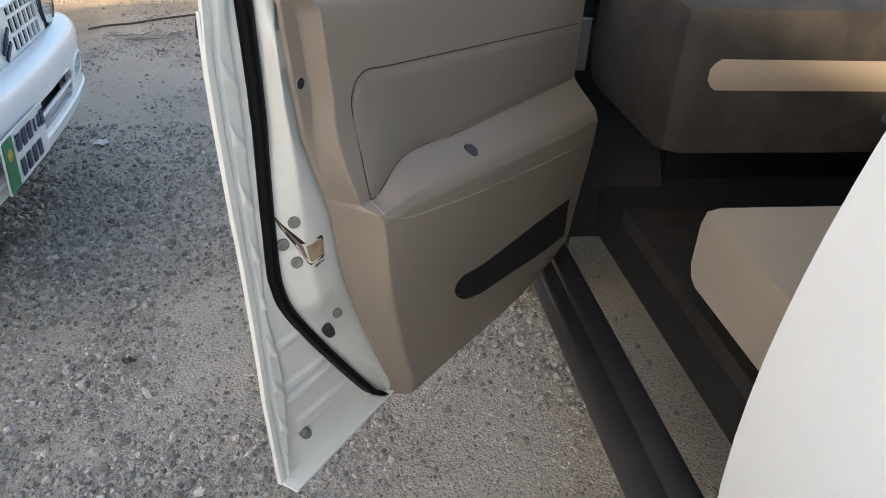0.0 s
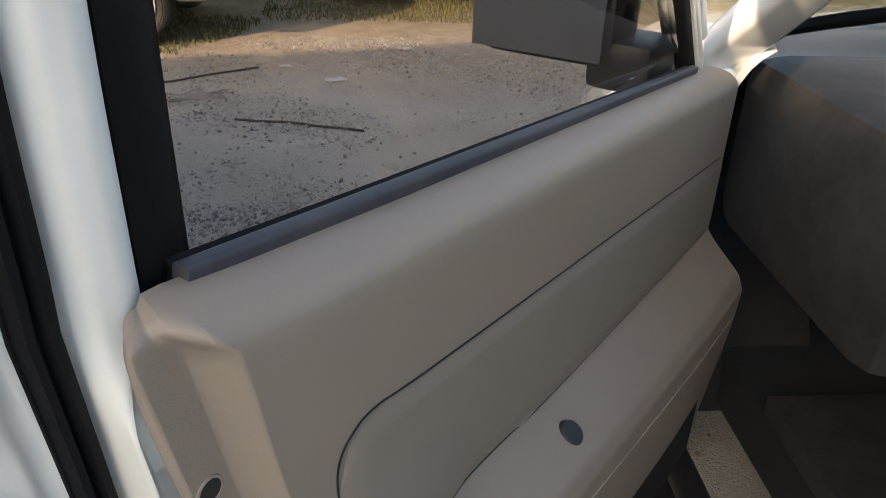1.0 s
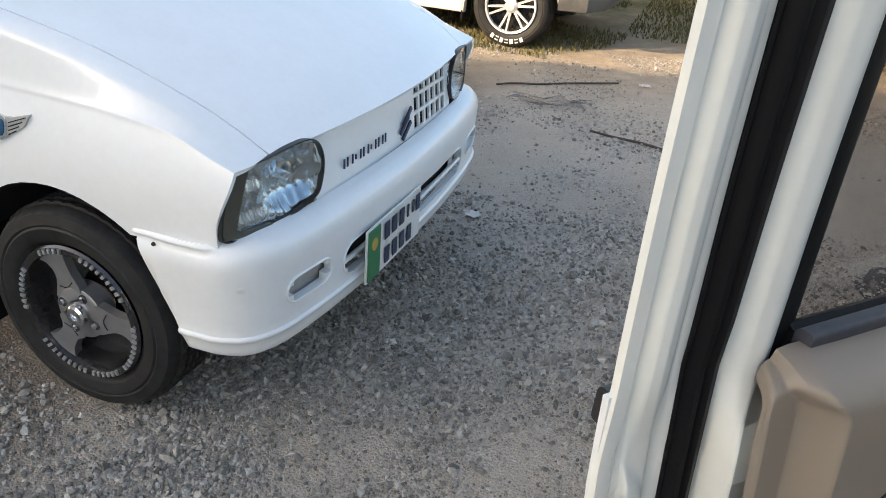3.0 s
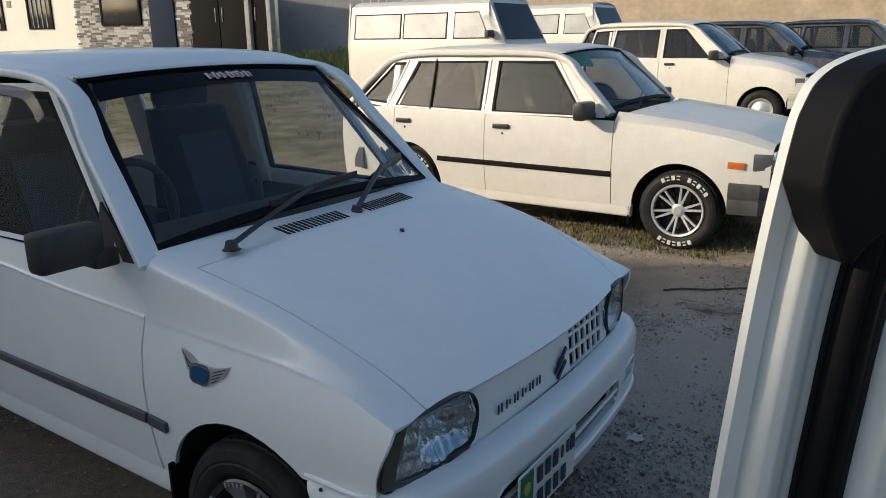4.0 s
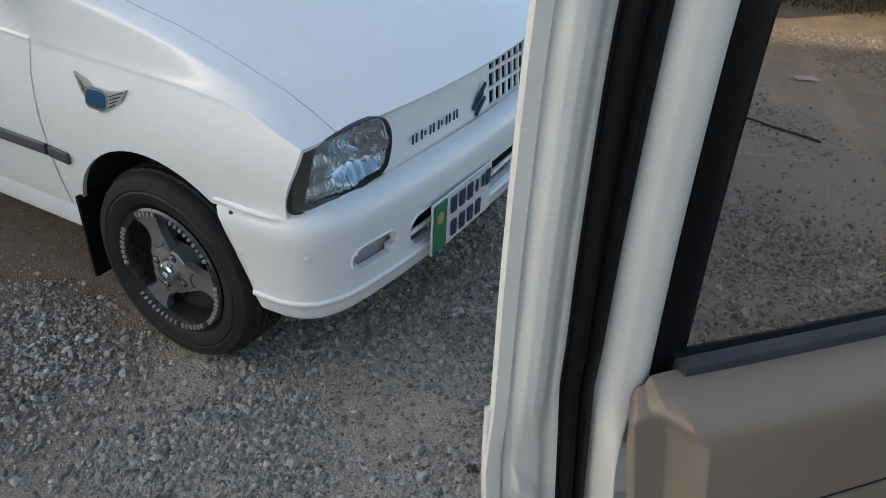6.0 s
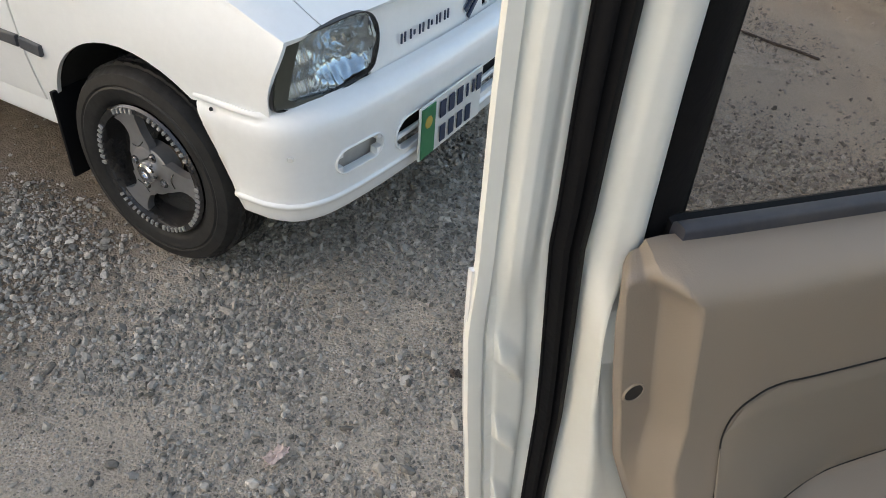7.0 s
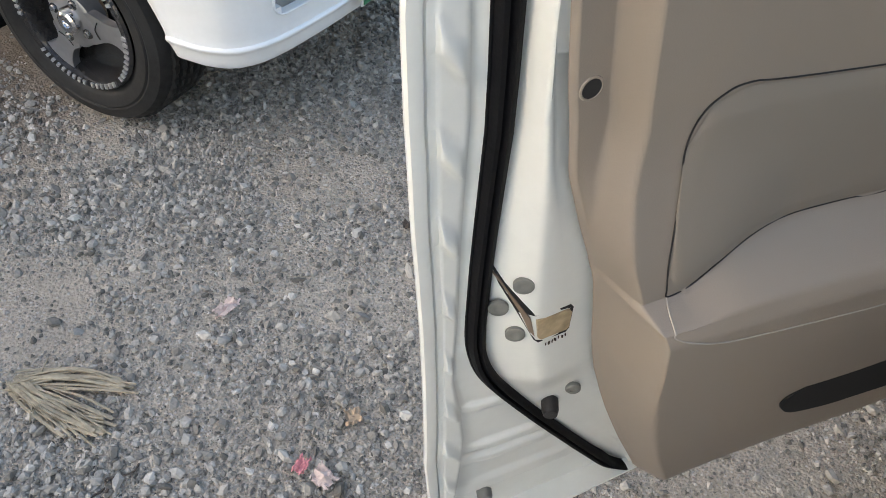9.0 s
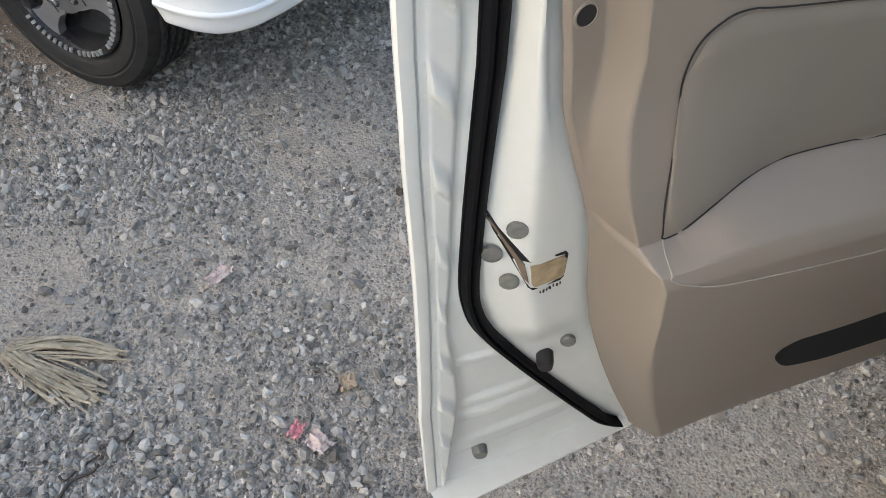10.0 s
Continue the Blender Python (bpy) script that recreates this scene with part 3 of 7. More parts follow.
def car(s, m, name, label, category="car", near=(-1, 1), skip_door=None):
    """A whole car from its measures s, at the pose m: x ahead from the front axle, y left, z up."""
    R = root(name, m, label, category, s.get("group", ""))
    paint, W = s["paint"], s["W"]
    xa, xb, xc = s["gaps"]                      # front of front door, middle post, back of rear door
    g = s.get("gap", 0.003)
    for sd in (-1, 1):
        fender(s, xa + g, s["nose"] - s.get("lamp_cut", 0.0), sd, R)
        for nm, x1, x0 in (("front_door", xa - g, xb + g), ("rear_door", xb - g, xc + g)):
            if skip_door == (nm, sd):
                continue
            d = side_panel(s, x0, x1, sd, R, nm)
            if nm == "front_door":
                hx = x0 + 0.15
            else:
                hx = x0 + s.get("rear_handle", 0.16)
            hz = s["handle_z"]
            handle(d, hx, sd * side_y(s, hx, hz), hz, sd, mat=s.get("handle_mat"))
            if s.get("strip_z"):
                zz = s["strip_z"]
                path = [(lerp(x0, x1, i / 8), sd * (side_y(s, lerp(x0, x1, i / 8), zz) + 0.004), zz) for i in range(9)]
                lo = low_edge(s, x0) if nm == "rear_door" else 0
                path = [p for p in path if low_edge(s, p[0]) < zz - 0.03]
                part("side_moulding", sweep(path, rounded(0.012, s.get("strip_h", 0.035))), s.get("strip_mat", BLACK), d)
        side_panel(s, s["tail"] + 0.02, xc - g, sd, R, "quarter_panel")
        part("sill", sweep([(-s["arch"] - 0.01, sd * (W - s["tuck"] - 0.035), s["sill"] - 0.03), (-s["wb"] + s["arch"] + 0.01, sd * (W - s["tuck"] - 0.035), s["sill"] - 0.03)], rounded(0.06, 0.10)), s.get("sill_mat", paint), R)
        for xw in (0.0, -s["wb"]):
            bm = bmesh.new()
            k = 20
            rows = []
            for i in range(k + 1):
                a = math.pi * i / k
                p = Vector((xw + (s["arch"] + 0.008) * math.cos(a), 0, s["hub"] + (s["arch"] + 0.008) * math.sin(a)))
                rows.append([bm.verts.new(p + Vector((0, sd * y, 0))) for y in (W - 0.03, W - 0.38)] )
            for p, q in zip(rows, rows[1:]):
                bm.faces.new((p[0], p[1], q[1], q[0]))
            bm.faces.new([r[1] for r in rows])
            part("wheel_housing", bm, WELL, R)
            wheel(R, (xw, sd * (s["track"]), s["R"]), sd, s["R"], s["rim"], s.get("tyre_w", 0.15), s["wheel_kind"], s.get("tyre_mat", TYRE), s.get("lettering", False))
    hood(s, R)
    # cabin: windscreen, rear window, roof, posts
    (wx0, wz0, wy0), (wx1, wz1, wy1) = s["screen"]
    (bx0, bz0, by0), (bx1, bz1, by1) = s["back"]
    ease = s.get("screen_ease", 0.0)
    ws = part("windscreen", glass_quad((wx0, wy0, wz0), (wx0, -wy0, wz0), (wx1, wy1, wz1), (wx1, -wy1, wz1), -s.get("screen_bow", 0.07), 14, 0.004, ease), s.get("screen_glass", GLASS), R)
    ws.visible_shadow = False
    def rim_path(x0, z0, y0, x1, z1, y1, bow, top=1.0):
        a = Vector((x0, y0, z0)); b = Vector((x0, -y0, z0)); c = Vector((x1, -y1, z1)); d = Vector((x1, y1, z1))
        nrm = (b - a).cross(d - a).normalized()
        nrm = nrm if nrm.z > 0 else -nrm
        out = []
        for p, q, lo in ((a, b, 0.6), (b, c, None), (c, d, 0.6 * top), (d, a, None)):
            for i in range(10):
                t = i / 10
                e = lerp(p, q, t)
                if lo:
                    e = e + nrm * bow * (1 - (2 * t - 1) ** 2) * lo
                out.append(e)
        return out, nrm
    pth, nrm = rim_path(wx0, wz0, wy0, wx1, wz1, wy1, s.get("screen_bow", 0.07), 1 - ease)
    part("windscreen_seal", sweep(pth, rounded(0.030, 0.016), up=nrm, closed=True), RUBBER, ws)
    bw = part("rear_window", glass_quad((bx0, -by0, bz0), (bx0, by0, bz0), (bx1, -by1, bz1), (bx1, by1, bz1), -s.get("back_bow", 0.03), 10), s.get("rear_glass", s.get("glass", GLASS_T)), R)
    bw.visible_shadow = False
    pth, nrm = rim_path(bx0, bz0, by0, bx1, bz1, by1, s.get("back_bow", 0.03))
    part("rear_window_seal", sweep(pth, rounded(0.03, 0.016), up=nrm, closed=True), RUBBER, bw)
    rz = s["roof_z"]

    def roof(u, v):
        x = lerp(wx1 + 0.012, bx1 - 0.01, u)
        k = 2 * v - 1
        # the front corners draw in to the top of the windscreen
        w = s["rail_y"] + 0.02 - s.get("roof_in", 0.0) * smooth(0.13, 0.0, u)
        y = w * k
        along = lerp(wz1 + 0.006, bz1 + 0.006, u) + (rz - max(wz1, bz1)) * (1 - abs(2 * u - 1) ** 3.0)
        edge = max(0.0, abs(k) - 0.82) / 0.18
        bow = (1 - ease) * s.get("screen_bow", 0.07) * 0.5 * (1 - k * k) * (1 - smooth(0, 0.15, u))
        header = (1 - ease) * 0.42 * s.get("screen_bow", 0.07) * (1 - k * k) * (1 - smooth(0.0, 0.35, u))
        z = along + header + 0.018 * (1 - k * k) - (along - s["rail_z"]) * edge ** 2.2
        if s.get("roof_in"):
            lift = Vector((s["screen"][1][1] - wz0, 0, wx0 - wx1)).normalized()
            rim = Vector((wx1, 0, wz1)) + lift * (0.60 * s["screen_bow"] * (1 - ease) * (1 - min(1.0, abs(y) / wy1) ** 2) + 0.0105)
            t = smooth(0.0, 0.085, u)
            return (lerp(rim.x + 0.008, x + 0.85 * bow, smooth(0.0, 0.02, u) * 0.2 + 0.8 * t), y, lerp(rim.z - 0.004 * (1 - smooth(0.0, 0.012, u)), z, t))
        return (x + 0.85 * bow, y, z)
    part("roof", sheet(roof, sorted({i / 22 for i in range(23)} | {0.006, 0.013, 0.02, 0.03, 0.06, 0.075}), [0, 0.015, 0.04, 0.07, 0.1, 0.2, 0.35, 0.5, 0.65, 0.8, 0.9, 0.93, 0.96, 0.985, 1], 0.007), s.get("roof_paint", paint), R, "", 50)
    for sd in (-1, 1):
        rail = [(wx0 + 0.022, sd * (wy0 + 0.037), wz0 - 0.034), (lerp(wx0, wx1, 0.5), sd * lerp(wy0 + 0.035, s["rail_y"] + 0.0, 0.5), lerp(wz0, s["rail_z"], 0.52)), (wx1 - 0.02, sd * (s["rail_y"]), s["rail_z"] - 0.012), (lerp(wx1, bx1, 0.5), sd * s["rail_y"], s["rail_z"] + 0.01), (bx1 + 0.05, sd * s["rail_y"], s["rail_z"] - 0.02), (lerp(bx1, bx0, 0.5), sd * lerp(s["rail_y"], by0 + 0.04, 0.5), lerp(s["rail_z"], bz0, 0.48)), (bx0, sd * (by0 + 0.04), bz0 - 0.02)]
        part("pillar_and_roof_rail", sweep(curve(rail, 6), rounded(s.get("pillar", 0.085), s.get("pillar_d", 0.046))), paint, R, "", 50)
        inn = s.get("roof_in", 0.0)
        drip = curve(([(wx1 + 0.002, sd * (s["rail_y"] + 0.020 - inn), wz1 + 0.002), (wx1 - 0.08, sd * (s["rail_y"] + 0.020 - 0.5 * inn), s["rail_z"] + 0.002), (wx1 - 0.20, sd * (s["rail_y"] + 0.021), s["rail_z"] + 0.012)] if inn else [(wx1 - 0.06, sd * (s["rail_y"] + 0.022), s["rail_z"] + 0.022)]) + [ (lerp(wx1, bx1, 0.5), sd * (s["rail_y"] + 0.026), s["rail_z"] + 0.036), (bx1 + 0.06, sd * (s["rail_y"] + 0.022), s["rail_z"] + 0.016)], 6)
        part("drip_rail", sweep(drip, rounded(0.012, 0.014)), s.get("drip_mat", paint), R)
        for k, pts in enumerate(s["windows"]):
            if skip_door and skip_door[1] == sd and k == 0:
                continue
            window(s, pts, sd, R, s.get("rear_glass", s.get("glass", GLASS_T)) if k else s.get("glass", GLASS_T), frame_mat=s.get("frame_mat"))
        for web in s.get("webs", ()):
            part("pillar_web", prism(web, lambda x, z, d: (x, sd * (upper_y(s, x, z) - 0.004 - d), z), 0.02), paint, R)
        if s.get("divider"):
            xd = s["divider"]
            part("window_divider", sweep([(xd, sd * (upper_y(s, xd, 0.90) + 0.002), 0.90), (xd, sd * (upper_y(s, xd, 1.30) + 0.002), 1.30)], rounded(0.016, 0.012), up=(0, 1, 0)), RUBBER, R)
        for x, w in s["posts"]:
            zt = s["rail_z"] - 0.01
            zb = table(s["top"], x) - 0.02
            part("door_post", sweep([(x, sd * (upper_y(s, x, zb) - 0.02), zb), (x - 0.02, sd * (upper_y(s, x, zt) - 0.02), zt)], rounded(w, 0.03), up=(0, 1, 0)), s.get("post_mat", paint), R)
    # tail
    tw = s["tail_w"]

    def tail(u, v):
        k = 2 * u - 1
        z = lerp(s["sill"] + 0.16, bz0 + 0.01, v)
        x = lerp(s["tail"] + 0.03, bx0 + 0.01, smooth(0.35, 1.0, v)) + 0.05 * k * k
        return (x, tw * k * (1 - 0.04 * v), z)
    part("tailgate", sheet(tail, 14, 12, 0.015), paint, R)
    for sd in (-1, 1):
        part("tail_lamp", box((s["tail"] + 0.06, sd * (tw - 0.07), 0.72), (0.07, 0.14, 0.26), 0.01), RED, R, "red tail lamp")
    # floor, bulkheads, door cards
    part("underbody", box((lerp(s["tail"], s["nose"], 0.5), 0, s["sill"] + 0.03), (s["nose"] - s["tail"] - 0.35, 2 * W - 0.42, 0.12), 0.02), UNDER, R)
    part("engine_bay", box((lerp(wx0, s["nose"], 0.48), 0, lerp(s["sill"], table(s["hood_z"], 0), 0.4)), (s["nose"] - wx0 - 0.30, 2 * (W - 0.40), table(s["hood_z"], 0.2) - s["sill"] - 0.26), 0.02), UNDER, R)
    part("cabin_floor", box((lerp(wx0, s["tail"], 0.5), 0, s["sill"] + 0.10), (wx0 - s["tail"] - 0.2, 2 * W - 0.42, 0.04)), INSIDE, R)
    dash_z = wz0 - 0.04
    part("dashboard", box((wx0 - 0.18, 0, dash_z - 0.13), (0.46, 2 * wy0 - 0.02, 0.28), 0.05), s.get("dash_mat", INSIDE), R)
    st = part("steering_wheel", shift(lathe([(0.172 + 0.013 * math.cos(2 * math.pi * i / 8), 0.013 * math.sin(2 * math.pi * i / 8)) for i in range(9)], 32), Matrix.Translation((wx0 - 0.50, -0.34, dash_z + 0.02)) @ Euler((0, radians(-25), radians(90))).to_matrix().to_4x4()), INSIDE, R, "black steering wheel", 60)
    part("steering_boss", box((wx0 - 0.47, -0.34, dash_z), (0.05, 0.12, 0.10), 0.02), INSIDE, st)
    for sd in (-1, 1):
        seat(R, s["seat_x"], sd * 0.34, s["sill"] + 0.26, 0.46, s.get("seat_mat", SEAT_DARK), s.get("seat_panel", SEAT_BLUE))
        if skip_door is None or skip_door[1] != sd:
            part("door_card", box((lerp(xa, xb, 0.5), sd * (W - 0.10), lerp(s["sill"], s["top"][2][1], 0.52)), (xa - xb - 0.06, 0.03, 0.45), 0.01), s.get("card_mat", INSIDE_GREY), R)
        part("rear_door_card", box((lerp(xb, xc, 0.5), sd * (W - 0.10), lerp(s["sill"], s["top"][2][1], 0.52)), (xb - xc - 0.06, 0.03, 0.45), 0.01), s.get("card_mat", INSIDE_GREY), R)
    part("rear_bench", box((s["seat_x"] - 0.95, 0, s["sill"] + 0.28), (0.46, 2 * W - 0.5, 0.16), 0.04), s.get("seat_mat", SEAT_DARK), R)
    part("rear_backrest", box((s["seat_x"] - 1.22, 0, s["sill"] + 0.50), (0.13, 2 * W - 0.5, 0.52), 0.04, turn=Euler((0, radians(-12), 0)).to_matrix()), s.get("seat_mat", SEAT_DARK), R)
    return R


# ---------------------------------------------------------------- ground
def rise(x, y):
    """The lot is level near by and climbs gently beyond the parked row."""
    return 0.20 * smooth(4.2, 8.5, y) + 0.5 * smooth(8.5, 42.0, y) + 0.3 * smooth(-12.0, -25.0, x) * smooth(8.0, 14.0, y)


def ground_material():
    m, nt, b = mat_base("dusty gravel ground")
    co = node(nt, "ShaderNodeTexCoord")
    geo = node(nt, "ShaderNodeNewGeometry")

    def noise_at(scale, detail=5.0, rough=0.6):
        n = node(nt, "ShaderNodeTexNoise", Scale=scale, Detail=detail, Roughness=rough)
        nt.links.new(geo.outputs["Position"], n.inputs["Vector"])
        return n.outputs["Fac"]

    def ramp(fac, stops):
        r = nt.nodes.new("ShaderNodeValToRGB")
        for i, (p, c) in enumerate(stops):
            e = r.color_ramp.elements[i] if i < 2 else r.color_ramp.elements.new(p)
            e.position, e.color = p, (*c, 1)
        nt.links.new(fac, r.inputs[0])
        return r.outputs[0]

    def mix(fac, a, b2, kind="MIX"):
        n = nt.nodes.new("ShaderNodeMix")
        n.data_type, n.blend_type = "RGBA", kind
        sockets = [i for i in n.inputs if i.type == "RGBA"]
        for s, v in zip(sockets, (a, b2)):
            if isinstance(v, tuple):
                s.default_value = (*v, 1)
            else:
                nt.links.new(v, s)
        if isinstance(fac, float):
            n.inputs[0].default_value = fac
        else:
            nt.links.new(fac, n.inputs[0])
        return [o for o in n.outputs if o.type == "RGBA"][0]
    dirt = ramp(noise_at(1.3, 6.0, 0.65), [(0.36, (0.42, 0.355, 0.280)), (0.64, (0.60, 0.525, 0.428))])
    fine = ramp(noise_at(120.0, 5.0, 0.8), [(0.32, (0.21, 0.182, 0.150)), (0.68, (0.62, 0.552, 0.462))])
    base = mix(0.45, dirt, fine)
    vo = node(nt, "ShaderNodeTexVoronoi", Scale=150.0, Randomness=1.0)
    nt.links.new(geo.outputs["Position"], vo.inputs["Vector"])
    stone = ramp(vo.outputs["Color"], [(0.15, (0.22, 0.201, 0.174)), (0.6, (0.46, 0.422, 0.368)), (0.95, (0.66, 0.61, 0.54))])
    patch = node(nt, "ShaderNodeMapRange")
    patch.inputs["From Min"].default_value, patch.inputs["From Max"].default_value = 0.42, 0.56
    nt.links.new(noise_at(1.7, 5.0, 0.7), patch.inputs["Value"])
    chance = node(nt, "ShaderNodeMapRange")
    chance.inputs["From Min"].default_value, chance.inputs["From Max"].default_value = 0.52, 0.30
    nt.links.new(vo.outputs["Distance"], chance.inputs["Value"])
    both = node(nt, "ShaderNodeMath")
    both.operation = "MULTIPLY"
    nt.links.new(patch.outputs[0], both.inputs[0])
    nt.links.new(chance.outputs[0], both.inputs[1])
    col = mix(both.outputs[0], base, stone)
    sep = node(nt, "ShaderNodeSeparateXYZ")
    nt.links.new(geo.outputs["Position"], sep.inputs[0])
    # trodden brown earth where the cars stand, darkened too for the shade there
    wob = node(nt, "ShaderNodeMath")
    wob.operation = "MULTIPLY_ADD"
    wob.inputs[1].default_value = 1.1
    nt.links.new(noise_at(1.1, 5.0, 0.65), wob.inputs[0])
    nt.links.new(sep.outputs["X"], wob.inputs[2])
    bare = node(nt, "ShaderNodeMapRange")
    bare.inputs["From Min"].default_value, bare.inputs["From Max"].default_value = 0.75, 0.20
    bare.inputs["To Max"].default_value = 0.85
    nt.links.new(wob.outputs[0], bare.inputs["Value"])
    shaded_earth = ramp(noise_at(26.0, 6.0, 0.75), [(0.3, (0.105, 0.078, 0.055)), (0.7, (0.25, 0.195, 0.145))])
    col = mix(bare.outputs[0], col, shaded_earth)
    # the loose sandy margin past the parked row
    edge = node(nt, "ShaderNodeMath")
    edge.operation = "MULTIPLY_ADD"
    edge.inputs[1].default_value = 1.6
    nt.links.new(noise_at(0.9, 4.0), edge.inputs[0])
    nt.links.new(sep.outputs["Y"], edge.inputs[2])
    far = node(nt, "ShaderNodeMapRange")
    far.inputs["From Min"].default_value, far.inputs["From Max"].default_value = 3.1, 4.0
    nt.links.new(edge.outputs[0], far.inputs["Value"])
    sand = ramp(noise_at(7.0, 6.0, 0.7), [(0.3, (0.33, 0.26, 0.185)), (0.7, (0.52, 0.425, 0.315))])
    col = mix(far.outputs[0], col, sand)
    weeds = node(nt, "ShaderNodeMapRange")
    weeds.inputs["From Min"].default_value, weeds.inputs["From Max"].default_value = 4.6, 6.2
    nt.links.new(edge.outputs[0], weeds.inputs["Value"])
    turf = ramp(noise_at(2.2, 7.0, 0.75), [(0.34, (0.10, 0.095, 0.040)), (0.55, (0.23, 0.195, 0.105)), (0.72, (0.42, 0.345, 0.235))])
    col = mix(weeds.outputs[0], col, turf)
    nt.links.new(col, b.inputs["Base Color"])
    b.inputs["Roughness"].default_value = 0.95
    b.inputs["Specular IOR Level"].default_value = 0.2
    h1 = node(nt, "ShaderNodeMath")
    h1.operation = "MULTIPLY_ADD"
    h1.inputs[1].default_value = -0.8
    nt.links.new(vo.outputs["Distance"], h1.inputs[0])
    nt.links.new(noise_at(130.0, 5.0, 0.8), h1.inputs[2])
    bp = node(nt, "ShaderNodeBump", Strength=1.0, Distance=0.006)
    nt.links.new(h1.outputs[0], bp.inputs["Height"])
    nt.links.new(bp.outputs[0], b.inputs["Normal"])
    return m


GROUND = ground_material()


def spread(lo, hi, step, limit, grow=1.22):
    xs = [lo + step * i for i in range(int((hi - lo) / step) + 1)]
    d, x = step, xs[-1]
    while x < limit:
        d *= grow
        x += d
        xs.append(x)
    d, x, low = step, xs[0], []
    while x > -limit:
        d *= grow
        x -= d
        low.append(x)
    return low[::-1] + xs


gx, gy = spread(-3.0, 4.0, 0.05, 1500), spread(-2.5, 5.0, 0.05, 1500)


def ground_z(x, y):
    z = rise(x, y)
    near = 1 - smooth(4, 9, max(abs(x), abs(y - 1)))
    if near > 0:
        z += near * (0.010 * (noise.noise((x * 1.4, y * 1.4, 3.1))) + 0.004 * noise.noise((x * 7, y * 7, 0.3)) - 0.003)
    return z


ground = part("ground", sheet(lambda x, y: (x, y, ground_z(x, y)), gx, gy), GROUND, None, "", 180)
tagged(ground, "grey-brown gravel and dust parking ground with sandy margins", "ground", kind="structure")


PHI = (1 + 5 ** 0.5) / 2
ICO_V = [(x, y, 0) for x in (-1, 1) for y in (-PHI, PHI)] + [(0, x, y) for x in (-1, 1) for y in (-PHI, PHI)] + [(y, 0, x) for x in (-1, 1) for y in (-PHI, PHI)]
OCT_V = [(1, 0, 0), (-1, 0, 0), (0, 1, 0), (0, -1, 0), (0, 0, 1), (0, 0, -1)]


def hull_of(points):
    """Vertices and triangles of the hull of a small point set."""
    bm = bmesh.new()
    for p in points:
        bm.verts.new(p)
    bmesh.ops.convex_hull(bm, input=bm.verts)
    bmesh.ops.triangulate(bm, faces=bm.faces)
    bm.verts.index_update()
    v = np.array([q.co[:] for q in bm.verts])
    f = np.array([[q.index for q in fc.verts] for fc in bm.faces])
    bm.free()
    return v / np.linalg.norm(v[0]), f


ICO, OCT = hull_of(ICO_V), hull_of(OCT_V)


def stones(name, count, area, sizes, seed, material, label, patchy=0.0, flat=0.62, shape=None):
    """Loose crushed stone over area (x0, x1, y0, y1) as one mesh of many small uneven stones."""
    rng = np.random.default_rng(seed)
    base, tris = shape or ICO
    k = len(base)
    pts, n = [], 0
    while n < count:
        x, y = rng.uniform(area[0], area[1]), rng.uniform(area[2], area[3])
        if patchy:
            d = noise.fractal((x * 1.1 + 3, y * 1.1, 1.7), 1.0, 2.0, 4) + 0.30 * math.exp(-((x - 0.68) / 0.28) ** 2 - ((y + 0.48) / 0.32) ** 2)
            if rng.random() > min(1.0, max(0.05, 0.42 + patchy * (d + 0.22 * (smooth(0.62, 0.95, x) - 0.45) * smooth(-0.2, -0.5, y)))):
                continue
        pts.append((x, y, ground_z(x, y)))
        n += 1
    pts = np.array(pts)
    size = np.minimum(sizes[0] * np.exp(rng.normal(0, sizes[1], count)), sizes[2])
    V = base[None] * rng.uniform(0.72, 1.22, (count, k, 1)) + rng.normal(0, 0.10, (count, k, 3))
    V = V * np.stack([rng.uniform(0.8, 1.3, count), rng.uniform(0.65, 1.0, count), flat * rng.uniform(0.75, 1.2, count)], 1)[:, None, :]
    tilt = rng.normal(0, 0.25, (count, 2))
    V[..., 2] += tilt[:, 0, None] * V[..., 0] + tilt[:, 1, None] * V[..., 1]
    a = rng.uniform(0, 6.2832, count)
    c, s = np.cos(a)[:, None], np.sin(a)[:, None]
    V = np.stack([V[..., 0] * c - V[..., 1] * s, V[..., 0] * s + V[..., 1] * c, V[..., 2]], -1) * (size / 2)[:, None, None]
    V += pts[:, None, :]
    V[..., 2] += (size * rng.uniform(-0.05, 0.21, count))[:, None]
    F = (tris[None] + k * np.arange(count)[:, None, None]).reshape(-1, 3)
    me = bpy.data.meshes.new(name)
    me.from_pydata(V.reshape(-1, 3), [], F)
    me.materials.append(material)
    return tagged(new(name, me), label, "gravel", kind="stuff")


